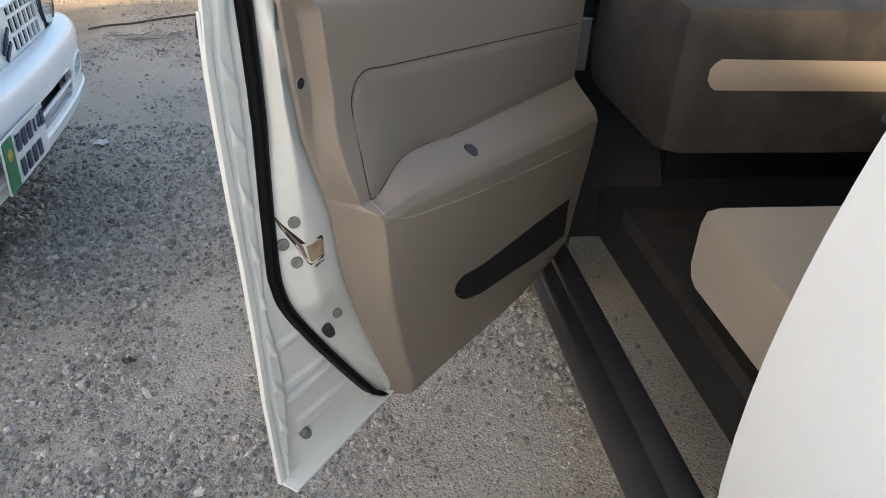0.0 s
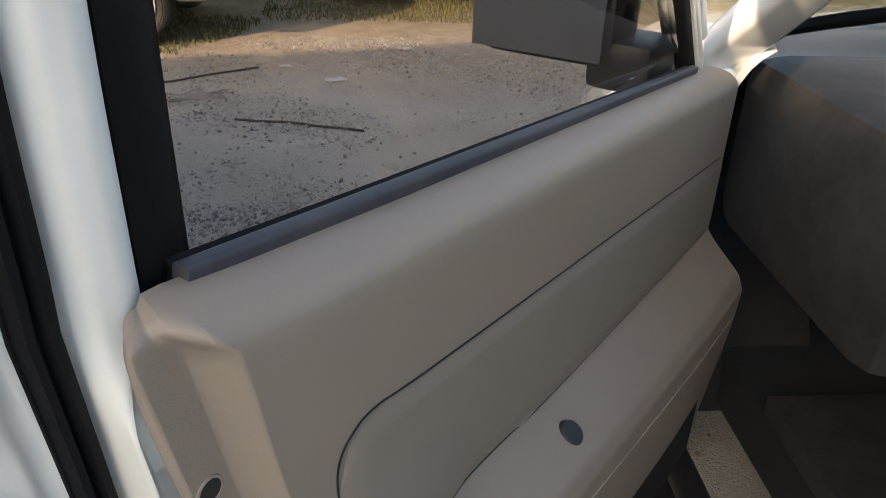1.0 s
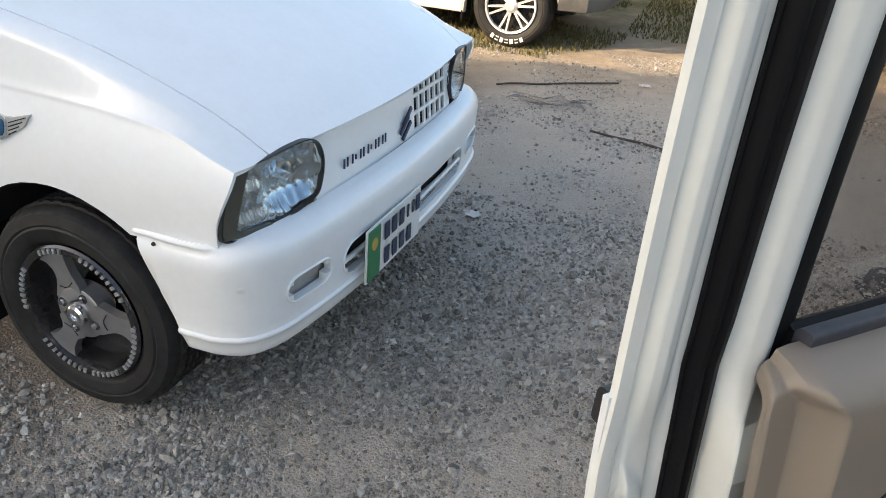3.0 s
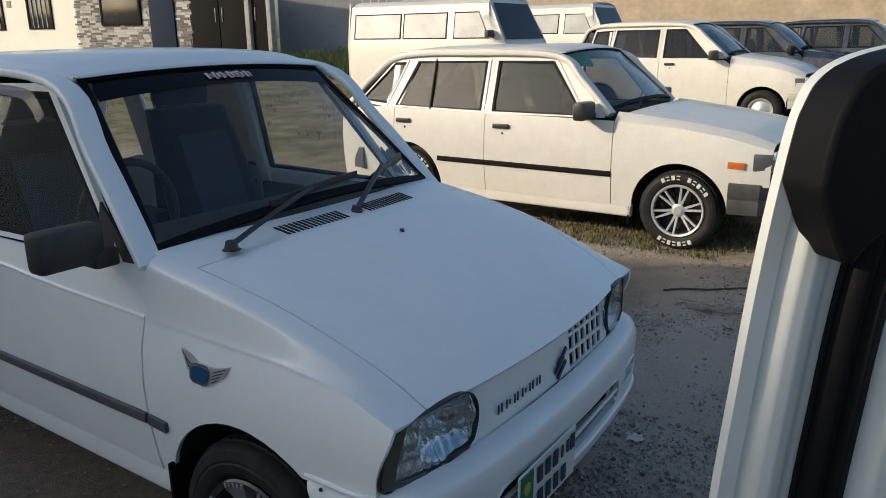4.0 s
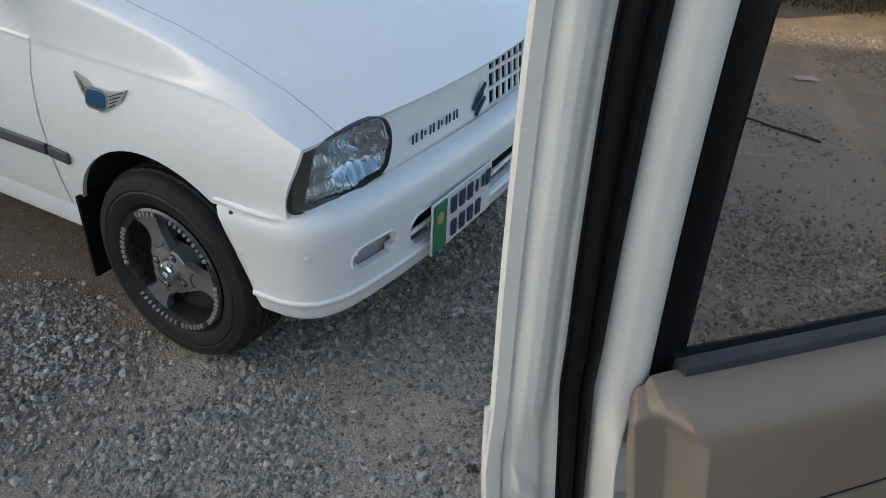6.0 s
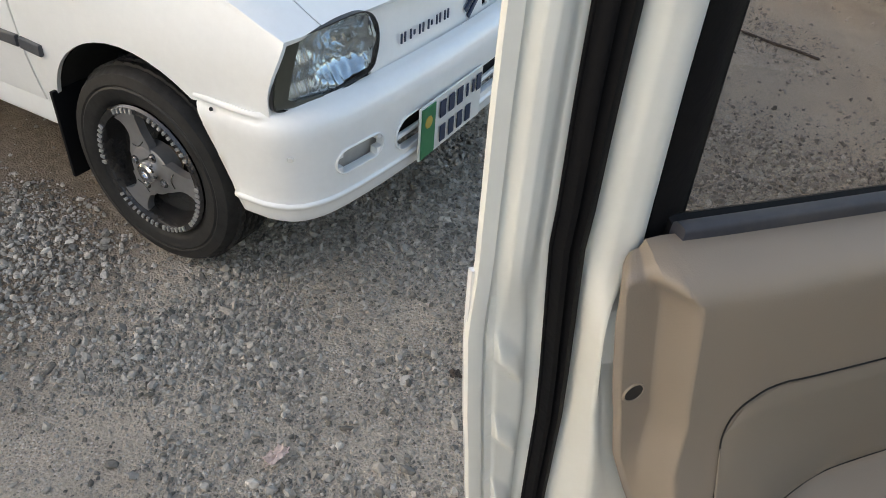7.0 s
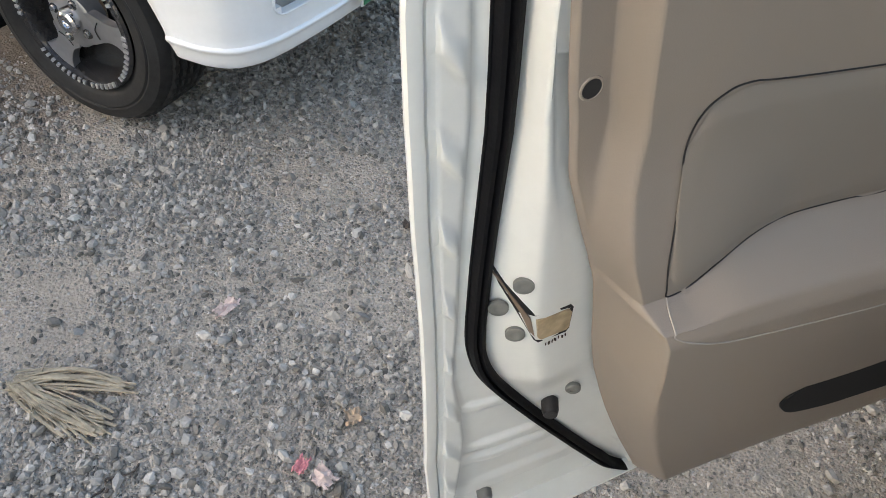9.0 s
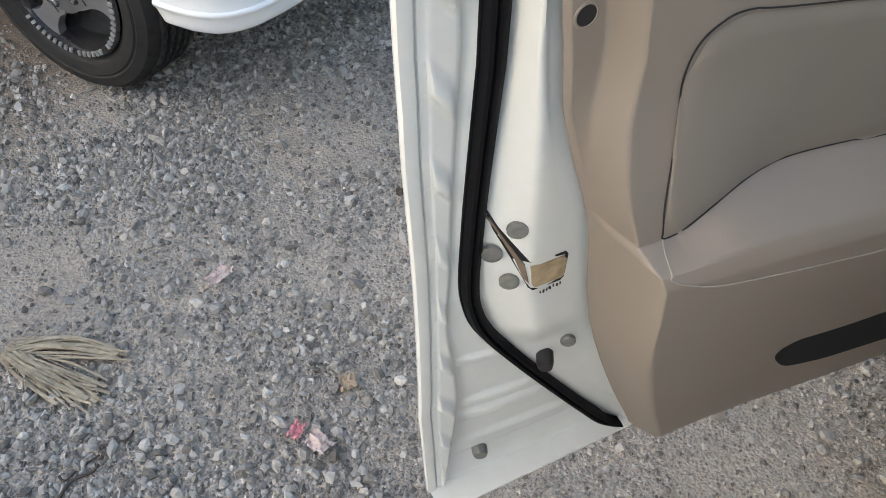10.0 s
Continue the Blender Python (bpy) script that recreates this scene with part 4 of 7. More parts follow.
def stone_material():
    m, nt, b = mat_base("crushed stone")
    geo = node(nt, "ShaderNodeNewGeometry")
    r = nt.nodes.new("ShaderNodeValToRGB")
    for i, (p, c) in enumerate([(0.0, (0.16, 0.146, 0.125)), (0.5, (0.43, 0.396, 0.344)), (0.93, (0.57, 0.527, 0.462)), (1.0, (0.72, 0.675, 0.60))]):
        e = r.color_ramp.elements[i] if i < 2 else r.color_ramp.elements.new(p)
        e.position, e.color = p, (*c, 1)
    nt.links.new(geo.outputs["Random Per Island"], r.inputs[0])
    n = node(nt, "ShaderNodeTexNoise", Scale=180.0, Detail=3.0)
    nt.links.new(geo.outputs["Position"], n.inputs["Vector"])
    mx = nt.nodes.new("ShaderNodeMix")
    mx.data_type, mx.blend_type = "RGBA", "MULTIPLY"
    mx.inputs[0].default_value = 0.5
    sk = [i for i in mx.inputs if i.type == "RGBA"]
    nt.links.new(r.outputs[0], sk[0])
    nt.links.new(n.outputs["Fac"], sk[1])
    nt.links.new([o for o in mx.outputs if o.type == "RGBA"][0], b.inputs["Base Color"])
    b.inputs["Roughness"].default_value = 0.9
    return m


STONE = stone_material()
stones("gravel", 34000, (0.15, 1.4, -1.85, -0.1), (0.0066, 0.40, 0.016), 3, STONE, "fine grey crushed stone pressed into the dust", 1.3, 0.95, OCT)
stones("gravel", 20000, (1.15, 1.95, -2.1, -0.4), (0.0064, 0.40, 0.016), 23, STONE, "fine grey crushed stone beside the white car", 0.5, 0.9, OCT)
stones("gravel", 42000, (-0.6, 2.0, -1.9, 1.0), (0.0102, 0.42, 0.027), 13, STONE, "loose grey crushed stone chippings on the dusty ground", 1.6, 0.85)
stones("gravel", 6000, (-2.2, -0.3, -1.9, -0.2), (0.0085, 0.42, 0.026), 4, STONE, "loose grey crushed stone chippings beside the parked car", 1.9, 0.85, OCT)
stones("gravel", 18000, (-0.8, 2.6, 1.0, 3.9), (0.0095, 0.42, 0.028), 5, STONE, "loose grey crushed stone chippings on the dusty ground", 2.0, 0.85, OCT)
stones("gravel", 1500, (-0.6, 2.2, -1.8, 2.4), (0.019, 0.22, 0.034), 8, STONE, "larger loose stones among the chippings", 1.2, 0.75)


# ---------------------------------------------------------------- the white small hatchback parked across
COMPACT = dict(
    paint=WHITE, W=0.70, nose=0.47, tail=-2.72, wb=2.175, R=0.268, rim=0.172, hub=0.266, arch=0.322, arch_h=1.02, track=0.69, tyre_w=0.175,
    sill=0.345, crease=0.62, lean=0.022, ridge=[(-2.7, 0.86), (-1.03, 0.832), (-0.35, 0.789), (0.0, 0.780), (0.12, 0.775), (0.22, 0.766), (0.29, 0.755), (0.35, 0.737), (0.39, 0.720), (0.43, 0.704)], fender_angle=70, tuck=0.03, plan_f=0.05, plan_r=-2.2, taper_f=0.022, shoulder=(0.50, 0.52), taper_r=0.05,
    top=[(-2.72, 0.80), (-2.3, 0.90), (-1.0, 0.905), (-0.37, 0.915), (-0.36, 0.764), (0.0, 0.745), (0.2, 0.731), (0.35, 0.716), (0.47, 0.684)],
    bumper_cut=[(0.0, 0.0), (0.195, 0.0), (0.2, 0.526), (0.30, 0.536), (0.43, 0.541), (0.5, 0.543)],
    hood_w=[(p.x, p.y) for p in curve([(-0.45, 0.606, 0), (-0.2, 0.599, 0), (0.2, 0.575, 0), (0.47, 0.545, 0)], 8)], hood_z=[(p.x, p.y) for p in curve([(-0.45, 0.958, 0), (-0.34, 0.946, 0), (-0.22, 0.928, 0), (-0.06, 0.897, 0), (0.1, 0.858, 0), (0.28, 0.792, 0), (0.38, 0.742, 0), (0.43, 0.708, 0), (0.47, 0.690, 0)], 5)],
    hood_x=(-0.225, 0.444), hood_bow=0.058, cowl_bow=0.06, crown=0.028, gap=0.0045, gaps=(-0.365, -1.31, -2.12), handle_z=0.80, strip_z=0.515, strip_h=0.030, strip_mat=STRIP_DARK,
    screen=((-0.385, 0.955, 0.60), (-0.83, 1.375, 0.480)), screen_bow=0.10, screen_ease=0.55, back=((-2.60, 0.92, 0.58), (-2.36, 1.35, 0.52)), roof_z=1.435, rail_z=1.385, rail_y=0.550,
    windows=[[(-0.53, 0.925), (-1.27, 0.925), (-1.27, 1.335), (-0.87, 1.335)], [(-1.35, 0.925), (-2.02, 0.93), (-1.97, 1.325), (-1.35, 1.335)]],
    posts=[(-1.31, 0.07), (-2.14, 0.14)], tail_w=0.66, seat_x=-1.05, wheel_kind="dark_alloy", pillar=0.068, pillar_d=0.026, rear_glass=GLASS_D, glass=glass_mat("clear hatchback side glass", (0.97, 0.975, 0.97)), screen_glass=glass_mat("clear windscreen glass", (0.965, 0.975, 0.975)), card_mat=INSIDE, lamp_cut=0.066, lamp_slant=0.036, seat_mat=SEAT_DARK, seat_panel=SEAT_BLUE, drip_mat=WHITE, roof_in=0.068,
)
compact = car(COMPACT, Matrix(), "hatchback", "white small five-door hatchback with black alloy wheels on gravel")


LAMP_EDGE = surface("dark olive lamp surround", (0.060, 0.062, 0.048), 0.3, coat=0.5, vary=0.2)


def compact_front(R):
    s = COMPACT
    # cowl with two louvred vents, nozzle and wipers
    def cowl(u, v):
        k = 2 * u - 1
        a = Vector((-0.232 + 0.06 * (1 - k * k), 0.60 * k, 0.929 + 0.022 * (1 - abs(k) ** 2.4)))
        b = Vector((-0.40 + 0.085 * (1 - k * k), 0.62 * k, 0.958 + 0.012 * (1 - k * k)))
        return lerp(a, b, v)
    cp = part("cowl_panel", sheet(cowl, 24, 4, 0.012), WHITE, R)
    for y0 in (-0.17, 0.17):
        vent = part("cowl_vent", sheet(lambda u, v: Vector(cowl(lerp((y0 - 0.135 + 0.6) / 1.2, (y0 + 0.135 + 0.6) / 1.2, u), lerp(0.08, 0.66, v))) + Vector((0, 0, 0.002)), 12, 2, 0.003), WHITE, cp, "white louvred vent")
        # near-black strips on top of the vent draw the shade in its louvres
        for i in range(15):
            u = (y0 - 0.125 + 0.25 * (i + 0.5) / 15 + 0.6) / 1.2
            part("vent_slot_shade", sheet(lambda a, b: Vector(cowl(u + (a - 0.5) * 0.0078 + 0.006 * (b - 0.5), lerp(0.14, 0.60, b))) + Vector((0, 0, 0.0035)), 1, 3, 0.002), UNDER, vent)
    part("washer_nozzle", shift(lathe([(0, -0.012), (0.006, -0.010), (0.011, 0.006)], 10), Matrix.Translation((-0.036, 0, 0.918)) @ Matrix.Rotation(radians(-90), 4, "X")), BLACK, R, "black washer nozzle")
    (sx0, sz0, sy0), (sx1, sz1, sy1) = s["screen"]

    def on_screen(k, v, out=0.0):
        a = lerp(Vector((sx0, sy0 * k, sz0)), Vector((sx1, sy1 * k, sz1)), v)
        n = Vector((sz1 - sz0, 0, sx0 - sx1)).normalized()
        return a + n * (0.10 * (1 - 0.55 * v) * (1 - k * k) * (0.6 + 0.4 * (1 - (2 * v - 1) ** 2)) + 0.004 + out)
    for yp, arm, bl in ((-0.49, (-0.10, 0.035), ((-0.38, 0.02), (0.31, 0.07))), (0.013, (0.58, 0.095), ((0.42, 0.03), (0.93, 0.18)))):
        w = part("wiper", sweep(curve([Vector((-0.222, yp, 0.964)), lerp(Vector((-0.222, yp, 0.966)), on_screen(*arm, 0.020), 0.5) + Vector((0.004, 0, 0.006)), on_screen(*arm, 0.020)], 8), rounded(0.016, 0.010)), BLACK, R, "black wiper arm")
        part("wiper_pivot", shift(lathe([(0, -0.022), (0.014, -0.020), (0.019, 0.0), (0.026, 0.004)], 16), Matrix.Translation((-0.222, yp, 0.956)) @ Matrix.Rotation(radians(-90), 4, "X")), BLACK, w)
        mid = ((bl[0][0] + bl[1][0]) / 2, (bl[0][1] + bl[1][1]) / 2)
        part("wiper_blade", sweep([on_screen(*bl[0], 0.008), on_screen(*mid, 0.012), on_screen(*bl[1], 0.008)], rounded(0.009, 0.022)), BLACK, w)
    for sd in (-1, 1):
        part("scuttle_corner", sheet(lambda u, v: (lerp(-0.352, -0.52, u), sd * lerp(0.590, 0.634, v), lerp(0.952 + 0.01 * u, 0.897, v) + 0.006 * math.sin(math.pi * v)), 6, 6, 0.006), WHITE, R)
        part("mirror_patch", prism([(-0.44, 0.905), (-0.60, 0.905), (-0.60, 1.06)], lambda x, z, d: (x, sd * (upper_y(s, x, z) + 0.004 - d), z), 0.008), BLACK, R, "black mirror mounting patch")
    # front panel under the hood edge
    def nose_x(y):
        return 0.450 + 0.025 * (1 - (y / 0.6) ** 2)
    def fp(u, v):
        y = lerp(-0.405, 0.405, u)
        return (nose_x(y) - 0.012 + 0.014 * (1 - v), y, lerp(0.545, 0.712 - 0.03 * (y / 0.6) ** 2, v))
    gy0, gy1 = 0.110, 0.362
    # openings: 7 columns, 3 rows
    ycol = []
    for i in range(6):
        a = lerp(gy0, gy1, i / 6)
        ycol.append((a + 0.0055, a + (gy1 - gy0) / 6 - 0.0055))
    vrow = [(0.08, 0.32), (0.38, 0.62), (0.68, 0.92)]
    us = sorted({0.0, 1.0, 0.08, 0.16, 0.24, 0.32, 0.4, 0.48, 0.56, *[(y + 0.405) / 0.81 for c in ycol for y in c]})
    vs = sorted({0.0, 1.0, *[v for r in vrow for v in r]})
    def hole2(u, v):
        y = lerp(-0.405, 0.405, u)
        return any(a < y < b for a, b in ycol) and any(a < v < b for a, b in vrow)
    fpn = part("front_panel", sheet(fp, us, vs, 0.007, hole2), WHITE, R, "white front panel with a square-holed grille")
    part("grille_backing", box((0.428, 0.235, 0.62), (0.01, 0.28, 0.15)), UNDER, fpn)
    # lettering and emblem as plain shapes
    for i in range(6):
        y = lerp(-0.282, -0.088, i / 5)
        for dy, h in ((-0.008, 0.024), (0.008, 0.024)):
            if i in (1, 3) and dy > 0:
                h = 0.012
            part("lettering_bar", box((nose_x(y) + 0.0035, y + dy, 0.598), (0.003, 0.005, h)), NAVY, fpn)
    for i, (dy, dz) in enumerate(((0.012, 0.020), (-0.004, 0.0), (0.012, -0.020))):
        part("emblem_bar", box((nose_x(0.04) + 0.005, 0.038 + dy, 0.597 + dz), (0.006, 0.062, 0.014), 0.002, turn=Matrix.Rotation(radians(38), 3, "X")), NAVY, fpn)
    # headlamps
    for sd in (-1, 1):
        out = [(-0.682, 0.570), (-0.675, 0.612), (-0.664, 0.655), (-0.645, 0.690), (-0.56, 0.701), (-0.462, 0.709), (-0.415, 0.698), (-0.390, 0.668), (-0.383, 0.635), (-0.391, 0.597), (-0.415, 0.566), (-0.51, 0.549), (-0.61, 0.545), (-0.67, 0.550)]

        def xf(y):
            t = max(0.0, (abs(y) - 0.385) / 0.30)
            return 0.473 - 0.064 * t ** 1.5
        loop = curve([(y, z, 0) for y, z in out + out[:1]], 5)[:-1]
        poly = [(sd * -p.x, p.y) for p in loop]
        cy, cz = sd * 0.525, 0.625
        lamp = part("headlamp", prism([(cy + (y - cy) * 0.94, cz + (z - cz) * 0.93) for y, z in poly], lambda y, z, d: (xf(y) - 0.045 - d, y, z), 0.02), BLACK, R, "clear headlamp in a black bezel")
        inner = [(cy + (y - cy) * 0.982, cz + (z - cz) * 0.968) for y, z in poly]
        part("bezel", ring_prism([(cy + (y - cy) * 0.992, z) for y, z in poly], inner, lambda y, z, d: (xf(y) + 0.002 - d, y, z), 0.014), BLACK, lamp)
        part("outer_bezel", prism([(sd * -y, z) for y, z in ((-0.676, 0.556), (-0.680, 0.572), (-0.674, 0.612), (-0.663, 0.655), (-0.645, 0.688), (-0.612, 0.690), (-0.628, 0.645), (-0.640, 0.605), (-0.648, 0.572), (-0.630, 0.560), (-0.56, 0.556), (-0.56, 0.549), (-0.61, 0.547))], lambda y, z, d: (xf(y) + 0.0045 - d, y * 0.995, z), 0.008), LAMP_EDGE, lamp, "dark olive lamp surround")

        def bowl(u, v):
            # rows follow the lamp's height, which shrinks towards its ends
            y = lerp(0.386, 0.666, u)
            hi = table([(0.386, 0.655), (0.415, 0.692), (0.462, 0.704), (0.56, 0.697), (0.642, 0.686), (0.672, 0.63)], y)
            lo = table([(0.386, 0.610), (0.415, 0.573), (0.51, 0.555), (0.61, 0.551), (0.672, 0.560)], y)
            z = lerp(lo, hi, v)
            r2 = ((y - 0.485) / 0.085) ** 2 + ((z - 0.628) / 0.07) ** 2
            flute = 0.0022 * math.sin(y * 900) if y > 0.575 or y < 0.425 else 0.0016 * math.sin(y * 260 + 1.5 * math.sin(z * 120))
            step = 0.004 * math.sin((z - 0.55) * 95)
            return (xf(y) - 0.012 - 0.034 * max(0.0, 1 - r2) ** 0.8 + flute + step, -sd * -y * 1.0 if sd > 0 else -y, z)
        part("reflector", sheet(bowl, 90, 26, 0.003), REFLECTOR, lamp, "", 70)
        part("bulb_shield", shift(lathe([(0.0, -0.026), (0.011, -0.024), (0.015, -0.01), (0.017, 0.02)], 20), Matrix.Translation((xf(0.485) - 0.034, sd * 0.485, 0.628)) @ Matrix.Rotation(radians(90), 4, "Z")), REFLECTOR, lamp)
        lens = part("lens", prism([(cy + (y - cy) * 0.985, cz + (z - cz) * 0.965) for y, z in poly], lambda y, z, d: (xf(y) + 0.003 - d, y, z), 0.003), LENS, lamp)
        lens.visible_shadow = False
    # bumper: wrap-round white shell with slots
    half = [(0.205, -0.703), (0.26, -0.705), (0.32, -0.706), (0.385, -0.702), (0.430, -0.688), (0.464, -0.660), (0.486, -0.622), (0.499, -0.58), (0.510, -0.52), (0.522, -0.42), (0.533, -0.28), (0.540, -0.14)]
    plan = half + [(0.542, 0.0)] + [(x, -y) for x, y in half[::-1]]
    prof = [(-0.045, 0.278), (-0.014, 0.280), (-0.008, 0.288), (-0.003, 0.318), (0.004, 0.326), (0.003, 0.332), (-0.004, 0.336), (-0.003, 0.38), (-0.001, 0.43), (0.003, 0.48), (0.003, 0.505), (-0.003, 0.526), (-0.018, 0.542), (-0.055, 0.553)]
    P = [Vector((x, y, 0)) for x, y in plan]
    L = [0.0]
    for a, b in zip(P, P[1:]):
        L.append(L[-1] + (b - a).length)
    def u_at(y):
        for i in range(len(P) - 1):
            if P[i].y <= y <= P[i + 1].y:
                t = (y - P[i].y) / max(1e-6, P[i + 1].y - P[i].y)
                return (L[i] + t * (L[i + 1] - L[i])) / L[-1]
        return 0.0
    slots = [(-0.585, -0.435, 0.380, 0.440), (0.435, 0.585, 0.380, 0.440), (-0.385, 0.385, 0.350, 0.436)]
    zs = [q[1] for q in prof]
    v_of = lambda z: table([(zz, i / (len(prof) - 1)) for i, zz in enumerate(zs)], z)
    us = sorted({i / 64 for i in range(65)} | {u_at(y) for a in slots for y in a[:2]} | {u_at(y) for a in slots for y in (a[0] + 0.02, a[1] - 0.02)})
    vs = sorted({i / 27 for i in range(28)} | {v_of(z) for a in slots for z in a[2:]} | {v_of(z) for a in slots for z in (a[2] + 0.018, a[3] - 0.018)})
    def cut(u, v):
        for y0, y1, z0, z1 in slots:
            if u_at(y0) < u < u_at(y1) and v_of(z0) < v < v_of(z1):
                if (u < u_at(y0 + 0.02) or u > u_at(y1 - 0.02)) and (v < v_of(z0 + 0.018) or v > v_of(z1 - 0.018)):
                    continue
                return True
        return False
    bp, fn = bumper_sheet(s, plan, prof, R, WHITE, "front_bumper", "white painted front bumper with slots", cut, us, vs)
    for v in bp.data.vertices:
        # the ends are cut away along the wheel arch, the shelf flattens into the sides
        side = smooth(0.45, 0.36, v.co.x)
        v.co.y += math.copysign(0.045 * smooth(0.536, 0.553, v.co.z) * side, v.co.y)
        v.co.z -= 0.006 * side * smooth(0.50, 0.55, v.co.z)
        v.co.x = max(v.co.x, table([(0.28, 0.318), (0.33, 0.303), (0.442, 0.252), (0.545, 0.206)], v.co.z))
    for y0, y1, z0, z1 in slots:
        mouth, ends = [], ((y0 + z1 / 2 - z0 / 2, 90), (y1 - z1 / 2 + z0 / 2, -90))
        for yc, a0 in ends:
            for q in range(9):
                a = radians(a0 + 22.5 * q)
                yy, zz = yc + math.cos(a) * (z1 - z0) / 2 * 1.04, (z0 + z1) / 2 + math.sin(a) * (z1 - z0) / 2 * 1.04
                mouth.append(fn(u_at(yy), v_of(zz)))
        part("slot_rim", sweep(mouth, rounded(0.0045, 0.009, 0.45), up=(1, 0, 0), closed=True), WHITE, bp, "", 60)
    # white slot bottoms, their grey standing in for shade as well as dust
    for y0, y1, z0, z1 in slots[:2]:
        part("slot_backing", sheet(lambda u, v: Vector(fn(u_at(lerp(y0 - 0.022, y1 + 0.022, u)), v_of(lerp(z0 - 0.012, z1 + 0.012, v)))) + Vector((-0.026, math.copysign(0.012, -y0), 0)), 10, 3, 0.003), surface("shade-grey dusty slot bottom", (0.36, 0.36, 0.35), 0.6, vary=0.15, dust=0.2), bp, "white slot bottom greyed for shade and dust")
    part("intake_backing", box((0.455, 0, 0.39), (0.006, 0.9, 0.14), 0), WELL, bp)
    part("intake_bar", sweep([(0.515, -0.40, 0.388), (0.532, 0, 0.388), (0.515, 0.40, 0.388)], rounded(0.012, 0.012)), WHITE, bp)
    for sd in (-1, 1):
        part("bumper_screw", shift(lathe([(0, -0.002), (0.004, -0.001), (0.005, 0.003)], 10), Matrix.Translation((0.265, sd * 0.708, 0.528)) @ (Matrix() if sd < 0 else Matrix.Rotation(math.pi, 4, "Z"))), BLACK, bp)
        part("bumper_dimple", shift(lathe([(0, -0.001), (0.006, -0.002), (0.009, 0.004)], 12), Matrix.Translation((0.447, sd * 0.678, 0.452)) @ Matrix.Rotation(sd * radians(-35 if sd < 0 else 145) * (1 if sd < 0 else 1), 4, "Z")), PLATE, bp)
    # number plate with unreadable bars, hung slightly aslant
    def pl(y, z, d):
        return (0.553 - d + 0.015 * (z - 0.38), y, z)
    plate = part("number_plate", prism([(-0.325, 0.306), (-0.005, 0.306), (-0.005, 0.453), (-0.325, 0.453)], pl, 0.006), PLATE, R, "white number plate with a green band", bevel=0.002)
    part("green_band", prism([(-0.320, 0.311), (-0.257, 0.311), (-0.257, 0.448), (-0.320, 0.448)], lambda y, z, d: pl(y, z, d - 0.003), 0.003), GREEN, plate)
    part("plate_emblem", shift(lathe([(0, -0.002), (0.016, -0.001), (0.018, 0.001)], 14), Matrix.Translation((0.5565, -0.289, 0.406)) @ Matrix.Rotation(radians(90), 4, "Z")), GOLD, plate)
    for y, w in ((-0.222, 0.034), (-0.178, 0.034), (-0.134, 0.034), (-0.095, 0.012), (-0.062, 0.014), (-0.032, 0.03)):
        part("plate_bar", box((0.5575, y, 0.416), (0.002, w * 0.8, 0.045 if w > 0.02 else 0.036)), NAVY, plate)
    for i in range(4):
        part("plate_bar", box((0.5565, -0.218 + 0.045 * i, 0.346), (0.002, 0.026, 0.045)), NAVY, plate)
    # winged badges on the fenders, mud flaps, mirrors, rain visors
    for sd in (-1, 1):
        yb = lambda x, z: sd * (side_y(s, x, z) + 0.002)
        wing = [(-0.205, 0.748), (-0.165, 0.738), (-0.13, 0.722), (-0.075, 0.726), (-0.03, 0.738), (-0.045, 0.712), (-0.085, 0.690), (-0.115, 0.672), (-0.15, 0.682), (-0.18, 0.710)]
        bd = part("fender_badge", prism(wing, lambda x, z, d: (x, yb(x, z) + sd * (0.004 - d), z), 0.006), SILVER, R, "silver winged fender badge with a blue centre")
        for k in range(4):
            for x0, x1, z0, z1 in ((-0.198 + 0.011 * k, -0.160, 0.741 - 0.012 * k, 0.716 - 0.008 * k), (-0.040 - 0.008 * k, -0.085, 0.731 - 0.010 * k, 0.714 - 0.008 * k)):
                part("feather_line", sweep([(x0, yb(x0, z0) + sd * 0.0035, z0), (x1, yb(x1, z1) + sd * 0.0035, z1)], circle(0.0014, 5), up=(0, 1, 0)), WELL, bd)
        corner = lambda w, h: [(-0.125 + w * math.copysign(abs(math.cos(a / 12 * math.pi)) ** 0.55, math.cos(a / 12 * math.pi)), 0.703 + h * math.copysign(abs(math.sin(a / 12 * math.pi)) ** 0.55, math.sin(a / 12 * math.pi)) - 0.06 * 0) for a in range(24)]
        part("badge_rim", prism(corner(0.037, 0.025), lambda x, z, d: (x, yb(x, z) + sd * (0.0075 - d), z), 0.006), CHROME, bd)
        part("badge_centre", prism(corner(0.031, 0.019), lambda x, z, d: (x, yb(x, z) + sd * (0.009 - d), z), 0.005), BLUE, bd)
        part("mud_flap", box((-0.305, sd * 0.60, 0.27), (0.012, 0.19, 0.25), 0.004), RUBBER, R, "black rubber mud flap")
        if sd < 0:
            mirror(s, R, -0.50, sd * 0.70, 0.985, sd, 0.92)
        vis = curve([(-0.83, sd * 0.605, 1.285), (-0.87, sd * 0.598, 1.325), (-0.93, sd * 0.592, 1.352), (-1.1, sd * 0.588, 1.362), (-1.3, sd * 0.585, 1.362)], 6)
        part("rain_visor", sheet(lambda u, v: Vector(vis[round(u * (len(vis) - 1))]) + Vector((-0.012 * v, sd * 0.016 * v, -0.026 * v)), len(vis) - 1, 3, 0.002), GLASS_D, R, "smoked rain visor")
        part("fender_moulding", sweep([(-0.355, sd * 0.701, 0.515), (-0.285, sd * 0.701, 0.51)], rounded(0.012, 0.030)), STRIP_DARK, R)
